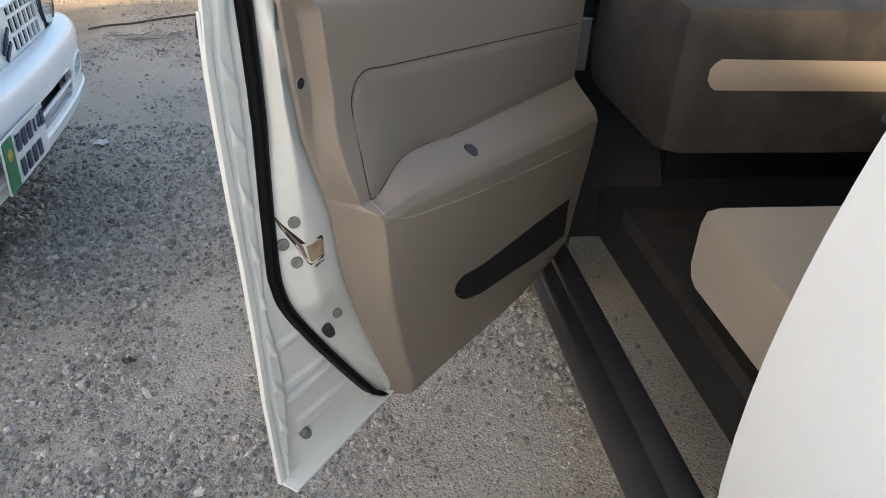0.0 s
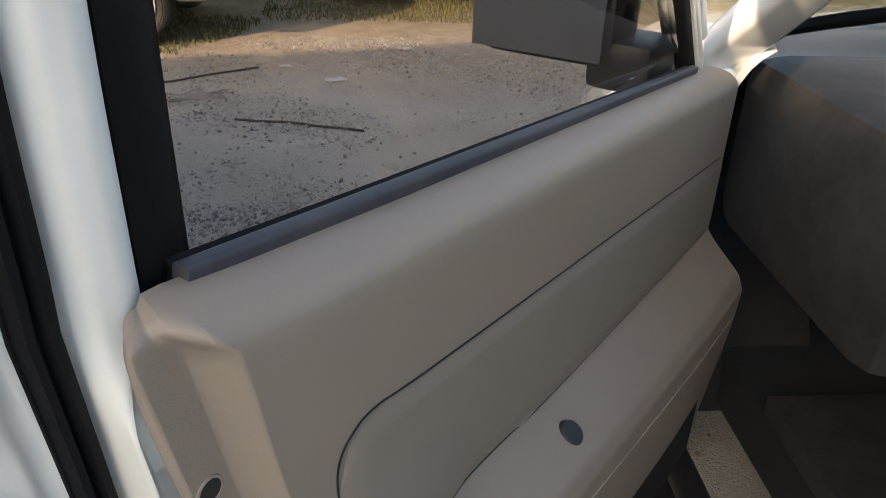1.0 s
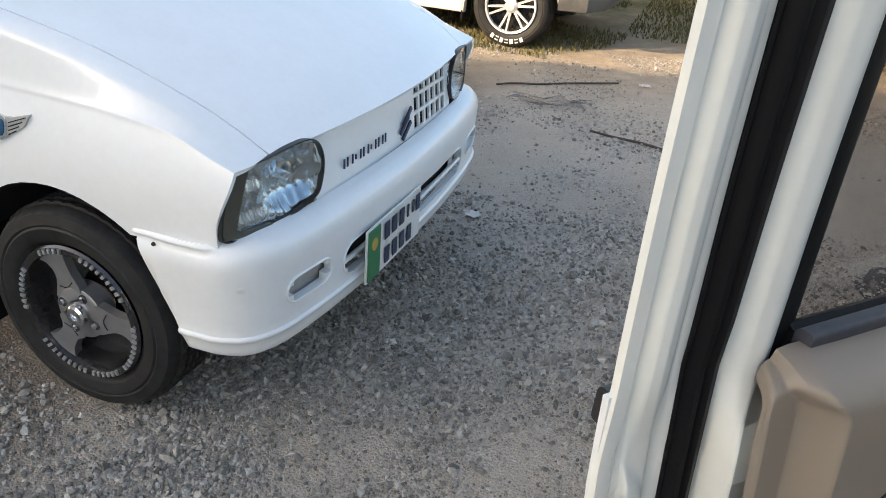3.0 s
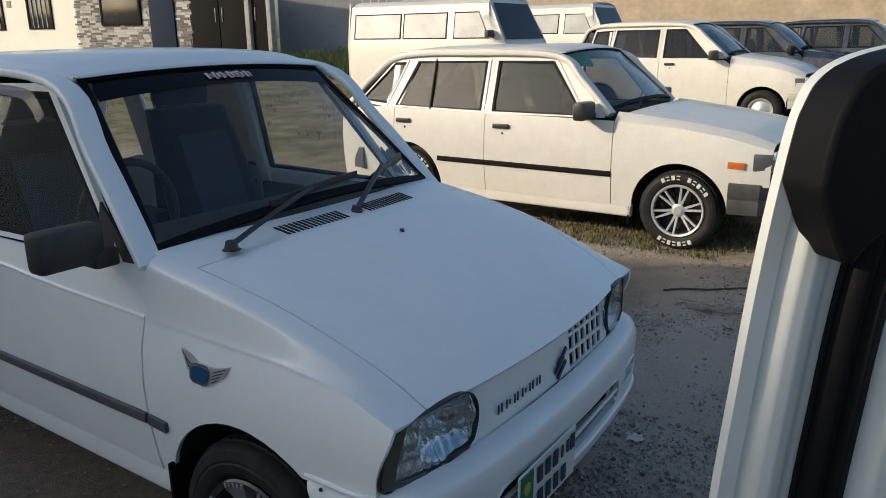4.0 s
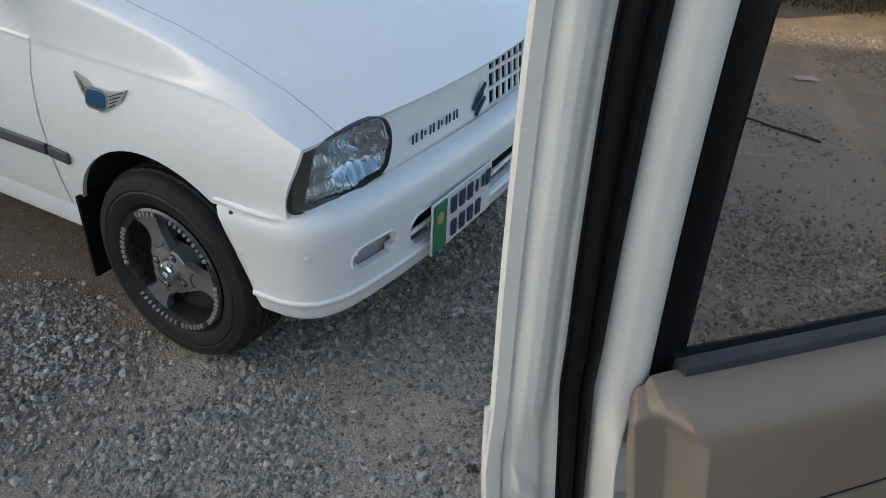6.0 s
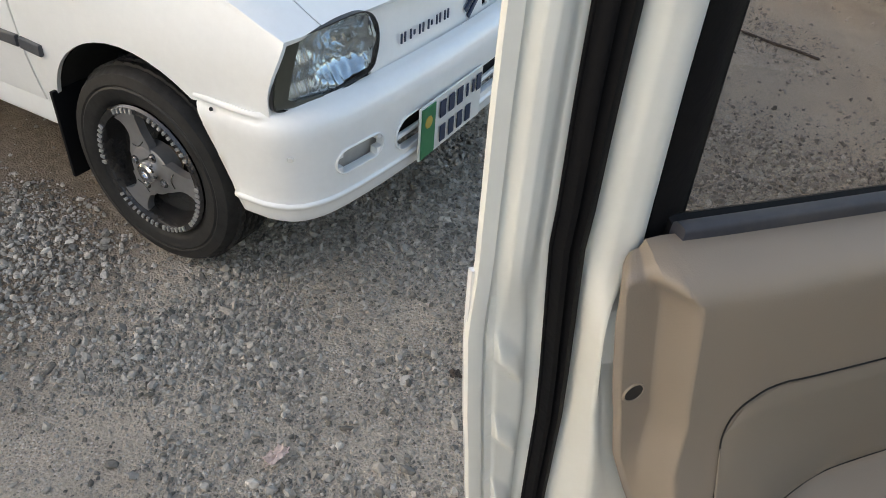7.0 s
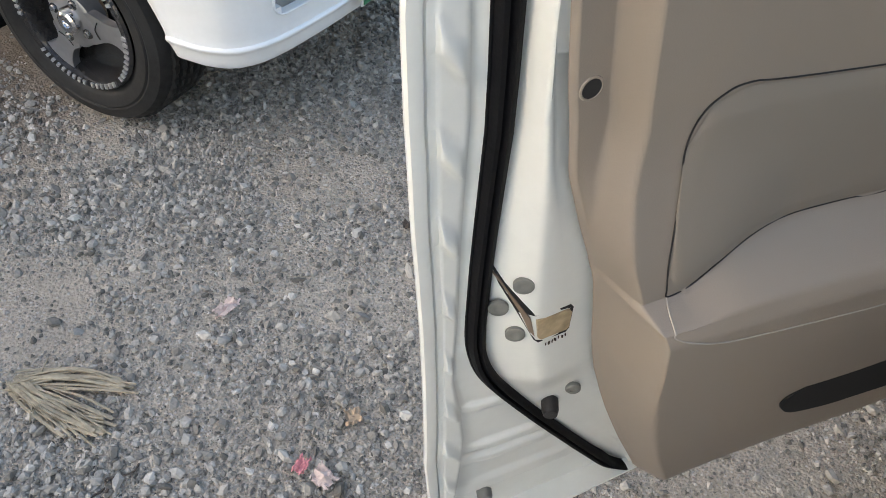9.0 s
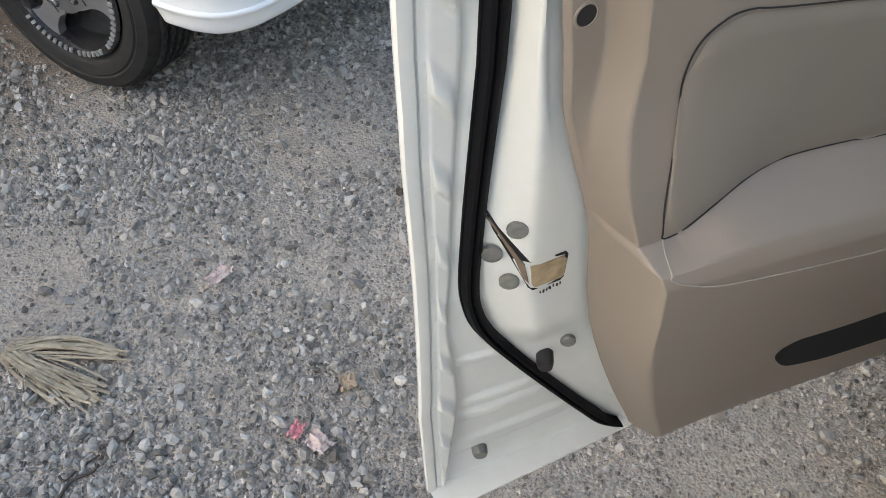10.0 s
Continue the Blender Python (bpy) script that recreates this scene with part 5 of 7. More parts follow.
    # windscreen sun strip and sticker, as plain shapes
    part("sun_strip", sheet(lambda u, v: on_screen(lerp(0.96, -0.96, u), lerp(0.84, 0.985, v)), 16, 2, 0.001), glass_mat("dark sun strip film", (0.06, 0.065, 0.07), 0.0), R, "dark sun strip on the windscreen")
    st = bmesh.new()
    for i in range(13):
        k = lerp(-0.17, 0.19, i / 12)
        h = (0.05, 0.03, 0.06, 0.04, 0.055, 0.03, 0.06, 0.045, 0.05, 0.06, 0.035, 0.055, 0.04)[i]
        sheet(lambda u, v: on_screen(k + 0.020 * (u - 0.5) * 2 * 0.6, 0.905 + h * (v - 0.5)) + Vector((0.004, 0, 0.004)), 1, 1, 0.001, None, st)
    part("sticker", st, PLATE, R, "white and red windscreen sticker")
    st = bmesh.new()
    for i in range(9):
        k = lerp(-0.15, 0.17, i / 8)
        sheet(lambda u, v: on_screen(k + 0.012 * (u - 0.5), 0.895 + 0.03 * (v - 0.5)) + Vector((0.007, 0, 0.007)), 1, 1, 0.001, None, st)
    part("sticker_print", st, REDMARK, R)


compact_front(compact)


SEAT_BROWN = surface("dark brown seat vinyl", (0.045, 0.035, 0.028), 0.7, vary=0.2)
# ---------------------------------------------------------------- the older white hatchback in the sun
OLDER = dict(
    paint=CREAM, W=0.775, nose=0.585, tail=-3.12, wb=2.335, R=0.282, rim=0.185, hub=0.285, arch=0.335, track=0.742, tyre_w=0.17, lettering=True,
    sill=0.275, crease=0.62, lean=0.025, tuck=0.03, plan_f=0.1, plan_r=-2.6, taper_f=0.05, taper_r=0.06,
    shoulder=(0.5, 0.6), fender_angle=16, top=[(-3.12, 0.86), (-2.7, 0.905), (-1.0, 0.89), (-0.50, 0.885), (-0.485, 0.885), (0.0, 0.855), (0.3, 0.812), (0.58, 0.742)],
    bumper_cut=[(0.0, 0.0), (0.33, 0.0), (0.336, 0.50), (0.6, 0.50)],
    hood_w=[(-0.6, 0.68), (-0.3, 0.67), (0.58, 0.62)], hood_z=[(-0.6, 0.955), (-0.42, 0.94), (0.1, 0.885), (0.4, 0.835), (0.58, 0.775)],
    hood_x=(-0.42, 0.58), hood_bow=0.03, crown=0.025, gaps=(-0.49, -1.565, -2.47), handle_z=0.80, rear_handle=0.10, strip_z=0.505, strip_h=0.040, strip_mat=RUBBER, sill_mat=CREAM, divider=-2.11, roof_in=0.05, webs=([(-0.735, 0.90), (-0.575, 0.90), (-0.57, 0.95), (-0.985, 1.325), (-1.05, 1.325), (-1.03, 1.285)], [(-2.455, 0.89), (-2.60, 0.905), (-2.415, 1.30), (-2.27, 1.30)], [(-1.00, 1.296), (-2.43, 1.286), (-2.46, 1.345), (-1.00, 1.345)], [(-2.43, 1.26), (-2.56, 1.255), (-2.62, 1.30), (-2.43, 1.335)]),
    screen=((-0.56, 0.955, 0.65), (-1.0, 1.345, 0.55)), screen_bow=0.09, screen_ease=0.4, back=((-3.02, 0.94, 0.62), (-2.52, 1.335, 0.54)), roof_z=1.385, rail_z=1.34, rail_y=0.605,
    windows=[[(-0.74, 0.91), (-1.51, 0.91), (-1.51, 1.285), (-1.04, 1.285)], [(-1.62, 0.91), (-2.47, 0.92), (-2.29, 1.275), (-1.62, 1.285)], [(-2.57, 0.935), (-2.86, 0.955), (-2.54, 1.26), (-2.42, 1.265)]],
    posts=[(-1.565, 0.07), (-2.50, 0.07)], tail_w=0.70, seat_x=-1.25, wheel_kind="spoked", glass=glass_mat("older hatchback glass", (0.46, 0.46, 0.45)), seat_mat=SEAT_BROWN, seat_panel=SEAT_BROWN, card_mat=SEAT_BROWN, group="cars parked in the sun", frame_mat=CREAM,
)


LAMP_DARK = surface("smoky lamp lens", (0.10, 0.10, 0.10), 0.12, coat=0.8, vary=0.15)


def plain_front(s, R, bumper_mat, grille_mat, lamp_z=0.66, amber=True):
    """Bumper, grille, headlamps and side markers for a car of the parked row."""
    W, N = s["W"], s["nose"]
    half = [(0.34, -W - 0.008), (N - 0.12, -W - 0.005), (N - 0.02, -W + 0.04), (N + 0.035, -W + 0.13), (N + 0.055, -W * 0.5)]
    plan = half + [(N + 0.065, 0.0)] + [(x, -y) for x, y in half[::-1]]
    bumper_sheet(s, plan, [(-0.04, 0.30), (0.0, 0.31), (0.006, 0.40), (0.0, 0.41), (0.006, 0.425), (0.008, 0.49), (-0.002, 0.515), (-0.06, 0.525)], R, bumper_mat, "front_bumper")
    part("grille", box((N - 0.01, 0, lamp_z), (0.05, 2 * (W - 0.40), 0.12), 0.01), grille_mat, R)
    for i in range(4):
        part("grille_bar", box((N + 0.018, 0, lamp_z - 0.04 + 0.027 * i), (0.01, 2 * (W - 0.41), 0.008)), CREAM if grille_mat is not BLACK else GREY_PLASTIC, R)
    for sd in (-1, 1):
        lamp = part("headlamp", box((N - 0.02, sd * (W - 0.25), lamp_z), (0.07, 0.28, 0.14), 0.012, turn=Matrix.Rotation(sd * radians(-8), 3, "Z")), REFLECTOR, R, "clear headlamp")
        part("lens", box((N + 0.012, sd * (W - 0.25), lamp_z), (0.012, 0.27, 0.13), 0.004, turn=Matrix.Rotation(sd * radians(-8), 3, "Z")), CLEARL, lamp)
        part("corner_lamp", box((N - 0.06, sd * (W - 0.075), lamp_z), (0.12, 0.075, 0.115), 0.012, turn=Matrix.Rotation(sd * radians(-14), 3, "Z")), LAMP_DARK, R, "smoky corner lamp")
        if amber:
            part("side_marker", box((0.375, sd * (side_y(s, 0.375, 0.635) + 0.002), 0.635), (0.11, 0.012, 0.045), 0.004), AMBER, R, "amber side marker")
        mirror(s, R, s["screen"][0][0] - 0.12, sd * (W - 0.02), s["screen"][0][1] + 0.0, sd, 1.12)
        part("mud_flap", box((-s["arch"] - 0.02, sd * (W - 0.12), 0.26), (0.012, 0.17, 0.24), 0.003), RUBBER, R)
    half = [(s["tail"] + 0.30, -W - 0.005), (s["tail"] + 0.08, -W + 0.01), (s["tail"] - 0.02, -W + 0.12)]
    plan = [(x, -y) for x, y in half] + [(s["tail"] - 0.05, 0.0)] + [(x, y) for x, y in half[::-1]]
    bumper_sheet(s, plan, [(-0.03, 0.34), (0.0, 0.35), (0.006, 0.45), (0.0, 0.53), (-0.05, 0.545)], R, bumper_mat, "rear_bumper")
    for y in (-0.30, 0.10):
        x0, z0 = s["screen"][0][0], s["screen"][0][1]
        part("wiper", sweep([(x0 + 0.10, y, z0 + 0.0), (x0 + 0.02, y + 0.16, z0 + 0.04), (x0 - 0.04, y + 0.40, z0 + 0.07)], rounded(0.014, 0.014)), BLACK, R)


kpose = pose(-0.265, 3.42 + 0.775, 0.0)
older = car(OLDER, kpose, "hatchback", "aged white hatchback with white-lettered tyres and black side stripe")
plain_front(OLDER, older, surface("dark grey bumper plastic", (0.055, 0.054, 0.052), 0.5, vary=0.15, grain=150, bump=0.1, dust=0.15), BLACK)
part("green_ornament", sheet(lambda u, v: (-0.95 - 0.09 * v - 0.02 * math.sin(6 * u), lerp(-0.47, -0.10, u) + 0.04 * v, 1.215 + 0.10 * v + 0.035 * u - 0.015 * math.sin(9 * u)), 10, 6, 0.004), GREENCLOTH, older, "green cloth hung inside the windscreen")
part("hanging_charm", sweep([(-0.98, -0.20, 1.30), (-0.975, -0.20, 1.17)], circle(0.006, 6), up=(1, 0, 0)), BLACK, older)

# two more small cars and two dark ones further along the row
PLAIN = dict(OLDER, divider=None, webs=([(-0.715, 0.935), (-0.54, 0.935), (-0.53, 0.98), (-1.03, 1.37), (-1.11, 1.37), (-1.09, 1.325)], [(-1.05, 1.335), (-2.43, 1.33), (-2.43, 1.385), (-1.05, 1.385)]), lettering=False, wheel_kind="plain", paint=CREAM, R=0.265, rim=0.165, hub=0.27, arch=0.315, W=0.74, wb=2.30, nose=0.50, tail=-2.86,
           top=[(-2.86, 0.90), (-2.4, 0.95), (-1.0, 0.93), (-0.50, 0.92), (-0.485, 0.87), (0.0, 0.84), (0.3, 0.78), (0.50, 0.70)],
           hood_w=[(-0.6, 0.64), (-0.3, 0.63), (0.5, 0.58)], hood_z=[(-0.6, 0.985), (-0.42, 0.97), (0.1, 0.90), (0.35, 0.83), (0.5, 0.75)], hood_x=(-0.42, 0.50), gaps=(-0.45, -1.42, -2.15),
           screen=((-0.52, 0.985, 0.62), (-1.05, 1.385, 0.53)), back=((-2.75, 0.98, 0.60), (-2.52, 1.375, 0.52)), roof_z=1.43, rail_z=1.385, rail_y=0.575,
           windows=[[(-0.72, 0.945), (-1.37, 0.945), (-1.37, 1.325), (-1.10, 1.325)], [(-1.47, 0.945), (-2.15, 0.955), (-2.10, 1.32), (-1.47, 1.325)], [(-2.20, 0.955), (-2.50, 0.97), (-2.42, 1.30), (-2.17, 1.315)]],
           posts=[(-1.42, 0.07), (-2.18, 0.06)], strip_z=None, handle_z=0.86, plan_r=-2.4, glass=GLASS_D, bumper_cut=[(0.0, 0.0), (0.31, 0.0), (0.316, 0.48), (0.6, 0.48)], tail_w=0.68, seat_x=-1.15)
plain = car(PLAIN, pose(-0.98, 9.1 + 0.74, rise(0, 9.6)), "hatchback", "plain white hatchback with dark tinted windows, parked in the sun")
plain_front(PLAIN, plain, CREAM, BLACK, 0.64, False)
SED = dict(PLAIN, paint=DARKBLUE, wheel_kind="plain", frame_mat=DARKBLUE, sill_mat=DARKBLUE, drip_mat=DARKBLUE, glass=GLASS_T)
sed = car(SED, pose(-0.55, 12.6, rise(0, 12.6)), "sedan", "dark blue car with a sunlit bonnet, parked in a row")
plain_front(SED, sed, DARKBLUE, BLACK, 0.64, False)
sed2 = car(dict(SED), pose(0.75, 14.6, rise(0, 14.6)), "sedan", "dark blue car parked beside another dark car")
plain_front(SED, sed2, DARKBLUE, BLACK, 0.64, False)
# a white car facing the gap, its bumper and amber lamps in the sun
FAC = dict(OLDER, lettering=False, wheel_kind="plain", strip_z=None)
fac = car(FAC, pose(1.66, 5.28, rise(0, 5.3), 0, 0, -90), "sedan", "white sedan with amber bumper lamps facing the lot")
plain_front(FAC, fac, CREAM, GREY_PLASTIC, 0.66, False)
for sd in (-1, 1):
    part("bumper_lamp", box((0.635, sd * 0.50, 0.455), (0.05, 0.30, 0.05), 0.006), AMBER, fac, "amber bumper lamp")
    part("bumper_strip", box((0.645, sd * 0.19, 0.455), (0.05, 0.30, 0.045), 0.006), CHROME, fac)


# van side windows: opaque pale grey panes of uneven tone
VANGLASS = surface("pale grey van window", (0.40, 0.395, 0.38), 0.08, coat=0.8, vary=0.35, scale=1.6)


# ---------------------------------------------------------------- vans
def van(m, label, L=4.4, rack=False):
    R = root("van", m, label, "van", "vans")
    W, H = 0.82, 1.93

    def shell(u, v):
        # round the section: v = 0 sill, 1 over the roof to the other sill
        a = v * 2 - 1
        k = abs(a)
        if k > 0.28:
            z = lerp(H - 0.10, 0.32, (k - 0.28) / 0.72)
            y = W - 0.10 * smooth(1.0, H, z) - 0.02 * smooth(0.7, 0.3, z)
        else:
            t = k / 0.28
            y = (W - 0.115) * t ** 0.9
            z = H - 0.10 * t ** 4
        x = lerp(-L, 0.0, u)
        front = smooth(0.86, 1.0, u)
        x -= front * 0.50 * max(0.0, z - 0.95) / (H - 0.95)
        end = smooth(0.04, 0.0, u)
        return (x + 0.06 * end * smooth(1.0, H, z), math.copysign(y, a) * (1 - 0.06 * max(front, end) ** 2), z)
    us = [0, 0.01, 0.03, 0.06] + [0.1 + 0.04 * i for i in range(19)] + [0.9, 0.94, 0.97, 1.0]
    part("body", sheet(shell, us, [i / 56 for i in range(57)], 0.02), CREAM, R, "", 40)

    def end(u, v, x0, lean):
        z = lerp(0.32, H - 0.03, v)
        y = lerp(-1, 1, u) * (W - 0.03 - 0.10 * smooth(1.0, H, z))
        return (x0 - lean * 0.50 * max(0.0, z - 0.95) / (H - 0.95), y, z)
    part("front_panel", sheet(lambda u, v: end(u, v, 0.0, 1), 8, 16, 0.02), CREAM, R)
    part("rear_panel", sheet(lambda u, v: end(1 - u, v, -L + 0.01, 0), 8, 10, 0.02), CREAM, R)
    ws = part("windscreen", sheet(lambda u, v: Vector(end(lerp(0.05, 0.95, u), lerp(0.555, 0.945, v), 0.0, 1)) + Vector((0.02, 0, 0.01)), 8, 8, 0.004), GLASS_D, R)
    for sd in (-1, 1):
        for x0, x1 in ((-L + 0.22, -L + 1.30), (-L + 1.40, -L + 2.34), (-L + 2.53, -L + 3.24)):
            def pane(u, v, off):
                z = lerp(1.24, 1.66, v)
                x = lerp(x0, x1, u)
                if x1 > -L + 3 and u > 0.5:
                    x -= 0.22 * v * (u - 0.5) * 2
                y = W - 0.10 * smooth(1.0, H, z) + off
                return (x, sd * y, z)
            f = part("window_seal", sheet(lambda u, v: pane(-0.03 + 1.06 * u, -0.05 + 1.1 * v, 0.003), 4, 4, 0.003), RUBBER, R)
            part("side_window", sheet(lambda u, v: pane(u, v, 0.008), 4, 4, 0.003), VANGLASS, f)
        mirror(None, R, -0.34, sd * 0.80, 1.30, sd, 1.1)
        for xw in (-0.95, -L + 1.0):
            wheel(R, (xw, sd * 0.76, 0.31), sd, 0.31, 0.19, 0.17, "plain", TYRE)
            part("wheel_housing", shift(lathe([(0.0, 0.0), (0.37, 0.0), (0.37, 0.03)], 28), Matrix.Translation((xw, sd * 0.828, 0.36))), WELL, R)
    half = [(-0.35, -W - 0.01), (0.02, -W + 0.03), (0.07, -W + 0.2)]
    bumper_sheet(None, half + [(0.09, 0)] + [(x, -y) for x, y in half[::-1]], [(-0.03, 0.36), (0.0, 0.37), (0.01, 0.45), (-0.03, 0.53)], R, GREY_PLASTIC, "front_bumper")
    part("underbody", box((-L / 2, 0, 0.36), (L - 0.4, 1.3, 0.12)), UNDER, R)
    if rack:
        rk = part("roof_rack", sweep([(-L + 0.3, -0.66, H + 0.06), (-L + 1.5, -0.66, H + 0.06), (-L + 1.5, 0.66, H + 0.06), (-L + 0.3, 0.66, H + 0.06)], circle(0.014, 8), closed=True), CREAM, R, "white tubular roof rack")
        for i in range(7):
            x = -L + 0.3 + 0.2 * i
            part("rack_bar", sweep([(x, -0.66, H + 0.06), (x, 0.66, H + 0.06)], circle(0.010, 6), up=(0, 0, 1)), CREAM, rk)
            part("rack_foot", sweep([(x, -0.66, H + 0.06), (x, -0.64, H - 0.05)], circle(0.008, 6), up=(1, 0, 0)), CREAM, rk)
    return R


van(pose(-5.34, 10.0 + 0.82, rise(0, 10.8)), "white passenger van with a roof rack, parked by the row", 3.66, True)
van(pose(-5.9, 16.5, rise(0, 16.5)), "white passenger van partly hidden behind another van", 3.66)
van(pose(3.3, 18.0, rise(0, 18.0)), "white passenger van parked behind dark cars", 3.66)


# ---------------------------------------------------------------- the white car beside the camera, front passenger door ajar
CARA = dict(
    paint=WHITE_A, W=0.735, nose=0.66, tail=-2.95, wb=2.36, R=0.278, rim=0.178, hub=0.285, arch=0.318, track=0.725, tyre_w=0.165, tyre_mat=TYRE_D,
    sill=0.325, crease=0.60, lean=0.055, tuck=0.03, plan_f=0.0, plan_r=-2.3, taper_f=0.16, taper_r=0.08,
    top=[(-2.95, 0.98), (-2.2, 1.03), (-1.4, 1.005), (-0.6, 0.955), (-0.42, 0.945), (-0.40, 0.86), (0.0, 0.83), (0.35, 0.76), (0.66, 0.62)],
    hood_w=[(-0.5, 0.62), (-0.2, 0.60), (0.3, 0.54), (0.66, 0.46)], hood_z=[(-0.5, 1.01), (-0.2, 0.985), (0.2, 0.92), (0.45, 0.83), (0.66, 0.70)],
    hood_x=(-0.25, 0.66), hood_bow=0.10, crown=0.03, gaps=(-0.41, -1.375, -2.22), handle_z=0.865, rear_handle=0.10, sill_mat=BLACK,
    screen=((-0.38, 1.01, 0.63), (-1.02, 1.42, 0.54)), screen_bow=0.10, back=((-2.88, 1.02, 0.58), (-2.62, 1.42, 0.52)), roof_z=1.50, rail_z=1.455, rail_y=0.58,
    windows=[[(-0.66, 0.985), (-1.33, 1.02), (-1.33, 1.41), (-1.08, 1.41)], [(-1.43, 1.03), (-2.16, 1.05), (-2.10, 1.40), (-1.43, 1.41)]],
    posts=[(-1.38, 0.08), (-2.25, 0.12)], tail_w=0.68, seat_x=-1.12, wheel_kind="hubcap", glass=GLASS_D, seat_mat=SEAT_BEIGE, seat_panel=SEAT_BEIGE, card_mat=BEIGE, frame_mat=BLACK, post_mat=BLACK,
)
cara = car(CARA, pose(1.83 + 0.735, -0.23, 0.0, 0, 0, 90), "hatchback", "glossy white hatchback with its passenger door ajar", skip_door=("front_door", 1))
half = [(0.36, -0.70), (0.55, -0.655), (0.66, -0.56), (0.72, -0.40), (0.75, -0.2)]
bumper_sheet(CARA, half + [(0.76, 0.0)] + [(x, -y) for x, y in half[::-1]], [(-0.05, 0.20), (0.0, 0.22), (0.01, 0.40), (0.0, 0.55), (-0.06, 0.62)], cara, WHITE_A, "front_bumper")
for sd in (-1, 1):
    part("side_indicator", shift(lathe([(0, -0.008), (0.014, -0.007), (0.022, -0.003), (0.024, 0.003)], 20), Matrix.Translation((-0.155, sd * side_y(CARA, -0.155, 0.775), 0.775)) @ (Matrix() if sd < 0 else Matrix.Rotation(math.pi, 4, "Z"))), CLEARL, cara, "clear round side indicator")
    part("headlamp", sheet(lambda u, v: (lerp(0.30, 0.62, u), sd * (side_y(CARA, lerp(0.30, 0.62, u), 0.75) - 0.03 - 0.05 * v), lerp(0.72, 0.80, v) - 0.10 * u), 8, 4, 0.02), CLEARL, cara, "clear swept-back headlamp")
    part("sill_trim", sweep([(-0.40, sd * 0.712, 0.30), (-2.02, sd * 0.712, 0.30)], rounded(0.05, 0.07)), BLACK, cara, "black plastic sill trim")
part("dash_shelf", box((-0.62, 0, 0.86), (0.35, 1.16, 0.10), 0.04), BEIGE, cara)

# the open door: u from the hinge to the latch edge, n towards the cabin, z up
HINGE, SWING = Vector((1.83, -0.66, 0.0)), radians(36.7)
du, dn = Vector((-math.sin(SWING), -math.cos(SWING), 0)), Vector((math.cos(SWING), -math.sin(SWING), 0))
door_world = Matrix(((du.x, dn.x, 0, HINGE.x), (du.y, dn.y, 0, HINGE.y), (0, 0, 1, 0), (0, 0, 0, 1)))
EDGE = [(0.355, 0.921), (0.455, 0.9315), (0.53, 0.9400), (0.545, 0.9405), (0.57, 0.9418), (0.66, 0.9486), (0.735, 0.9552), (0.797, 0.9619), (0.85, 0.968), (0.894, 0.9717), (0.933, 0.9756), (1.0, 0.9805), (1.06, 0.981)]
SEAL_C = [(0.34, 0.668), (0.371, 0.690), (0.432, 0.738), (0.50, 0.787), (0.581, 0.844), (0.651, 0.8895), (0.699, 0.907), (0.736, 0.9125), (0.79, 0.9155), (0.85, 0.917), (0.89, 0.9175), (0.93, 0.918), (1.01, 0.9245), (1.06, 0.9285), (1.08, 0.9295)]
SEAL_HALF = [(0.85, 0.0070), (0.95, 0.0078), (1.06, 0.0088), (1.15, 0.0100), (1.25, 0.0112)]
PAD_END = [(0.36, 0.9015), (0.50, 0.9010), (0.55, 0.9035), (0.605, 0.9125), (0.655, 0.9236), (0.69, 0.926), (0.73, 0.927), (0.79, 0.931), (0.845, 0.934), (0.93, 0.937), (1.0, 0.944), (1.06, 0.949)]
RIDGE = [(0.36, 0.640), (0.50, 0.755), (0.60, 0.825), (0.66, 0.852), (0.731, 0.8713), (0.7955, 0.880), (0.85, 0.8872), (0.896, 0.8951), (0.937, 0.9038), (1.06, 0.918)]
TRIM_E = [(0.33, 0.645), (0.382, 0.672), (0.487, 0.7274), (0.56, 0.763), (0.623, 0.7904), (0.67, 0.809), (0.716, 0.8215), (0.75, 0.829), (0.786, 0.838), (0.815, 0.849), (0.848, 0.8638), (0.8986, 0.8840), (0.944, 0.8935), (0.96, 0.8980), (0.985, 0.9030), (1.007, 0.9070), (1.028, 0.9110), (1.047, 0.9145), (1.061, 0.9165), (1.09, 0.9170)]
Z0 = 0.357


def belt(u):
    """Height of the waist line along the door."""
    return lerp(0.965, 1.052, u / 0.98)


def lean_in(z):
    return 0.004 * max(0.0, z - 1.06)


def skin(u, v):
    z = lerp(Z0, belt(u) - 0.005, v)
    e = table(EDGE, z)
    return (e * u, -0.030 * math.sin(math.pi * min(1.0, 0.15 + 0.75 * v)) * (1 - (2 * u - 1) ** 4) * 0.8, z)


door = part("front_door", sheet(skin, 24, 24, 0.004), WHITE_A, cara, "glossy white front door standing ajar", 50)
door.matrix_basis = cara.matrix_basis.inverted() @ door_world


def dpart(name, bm, mat, parent=None, label="", angle=40, bevel=0.0):
    return part(name, bm, mat, parent or door, label, angle, bevel)


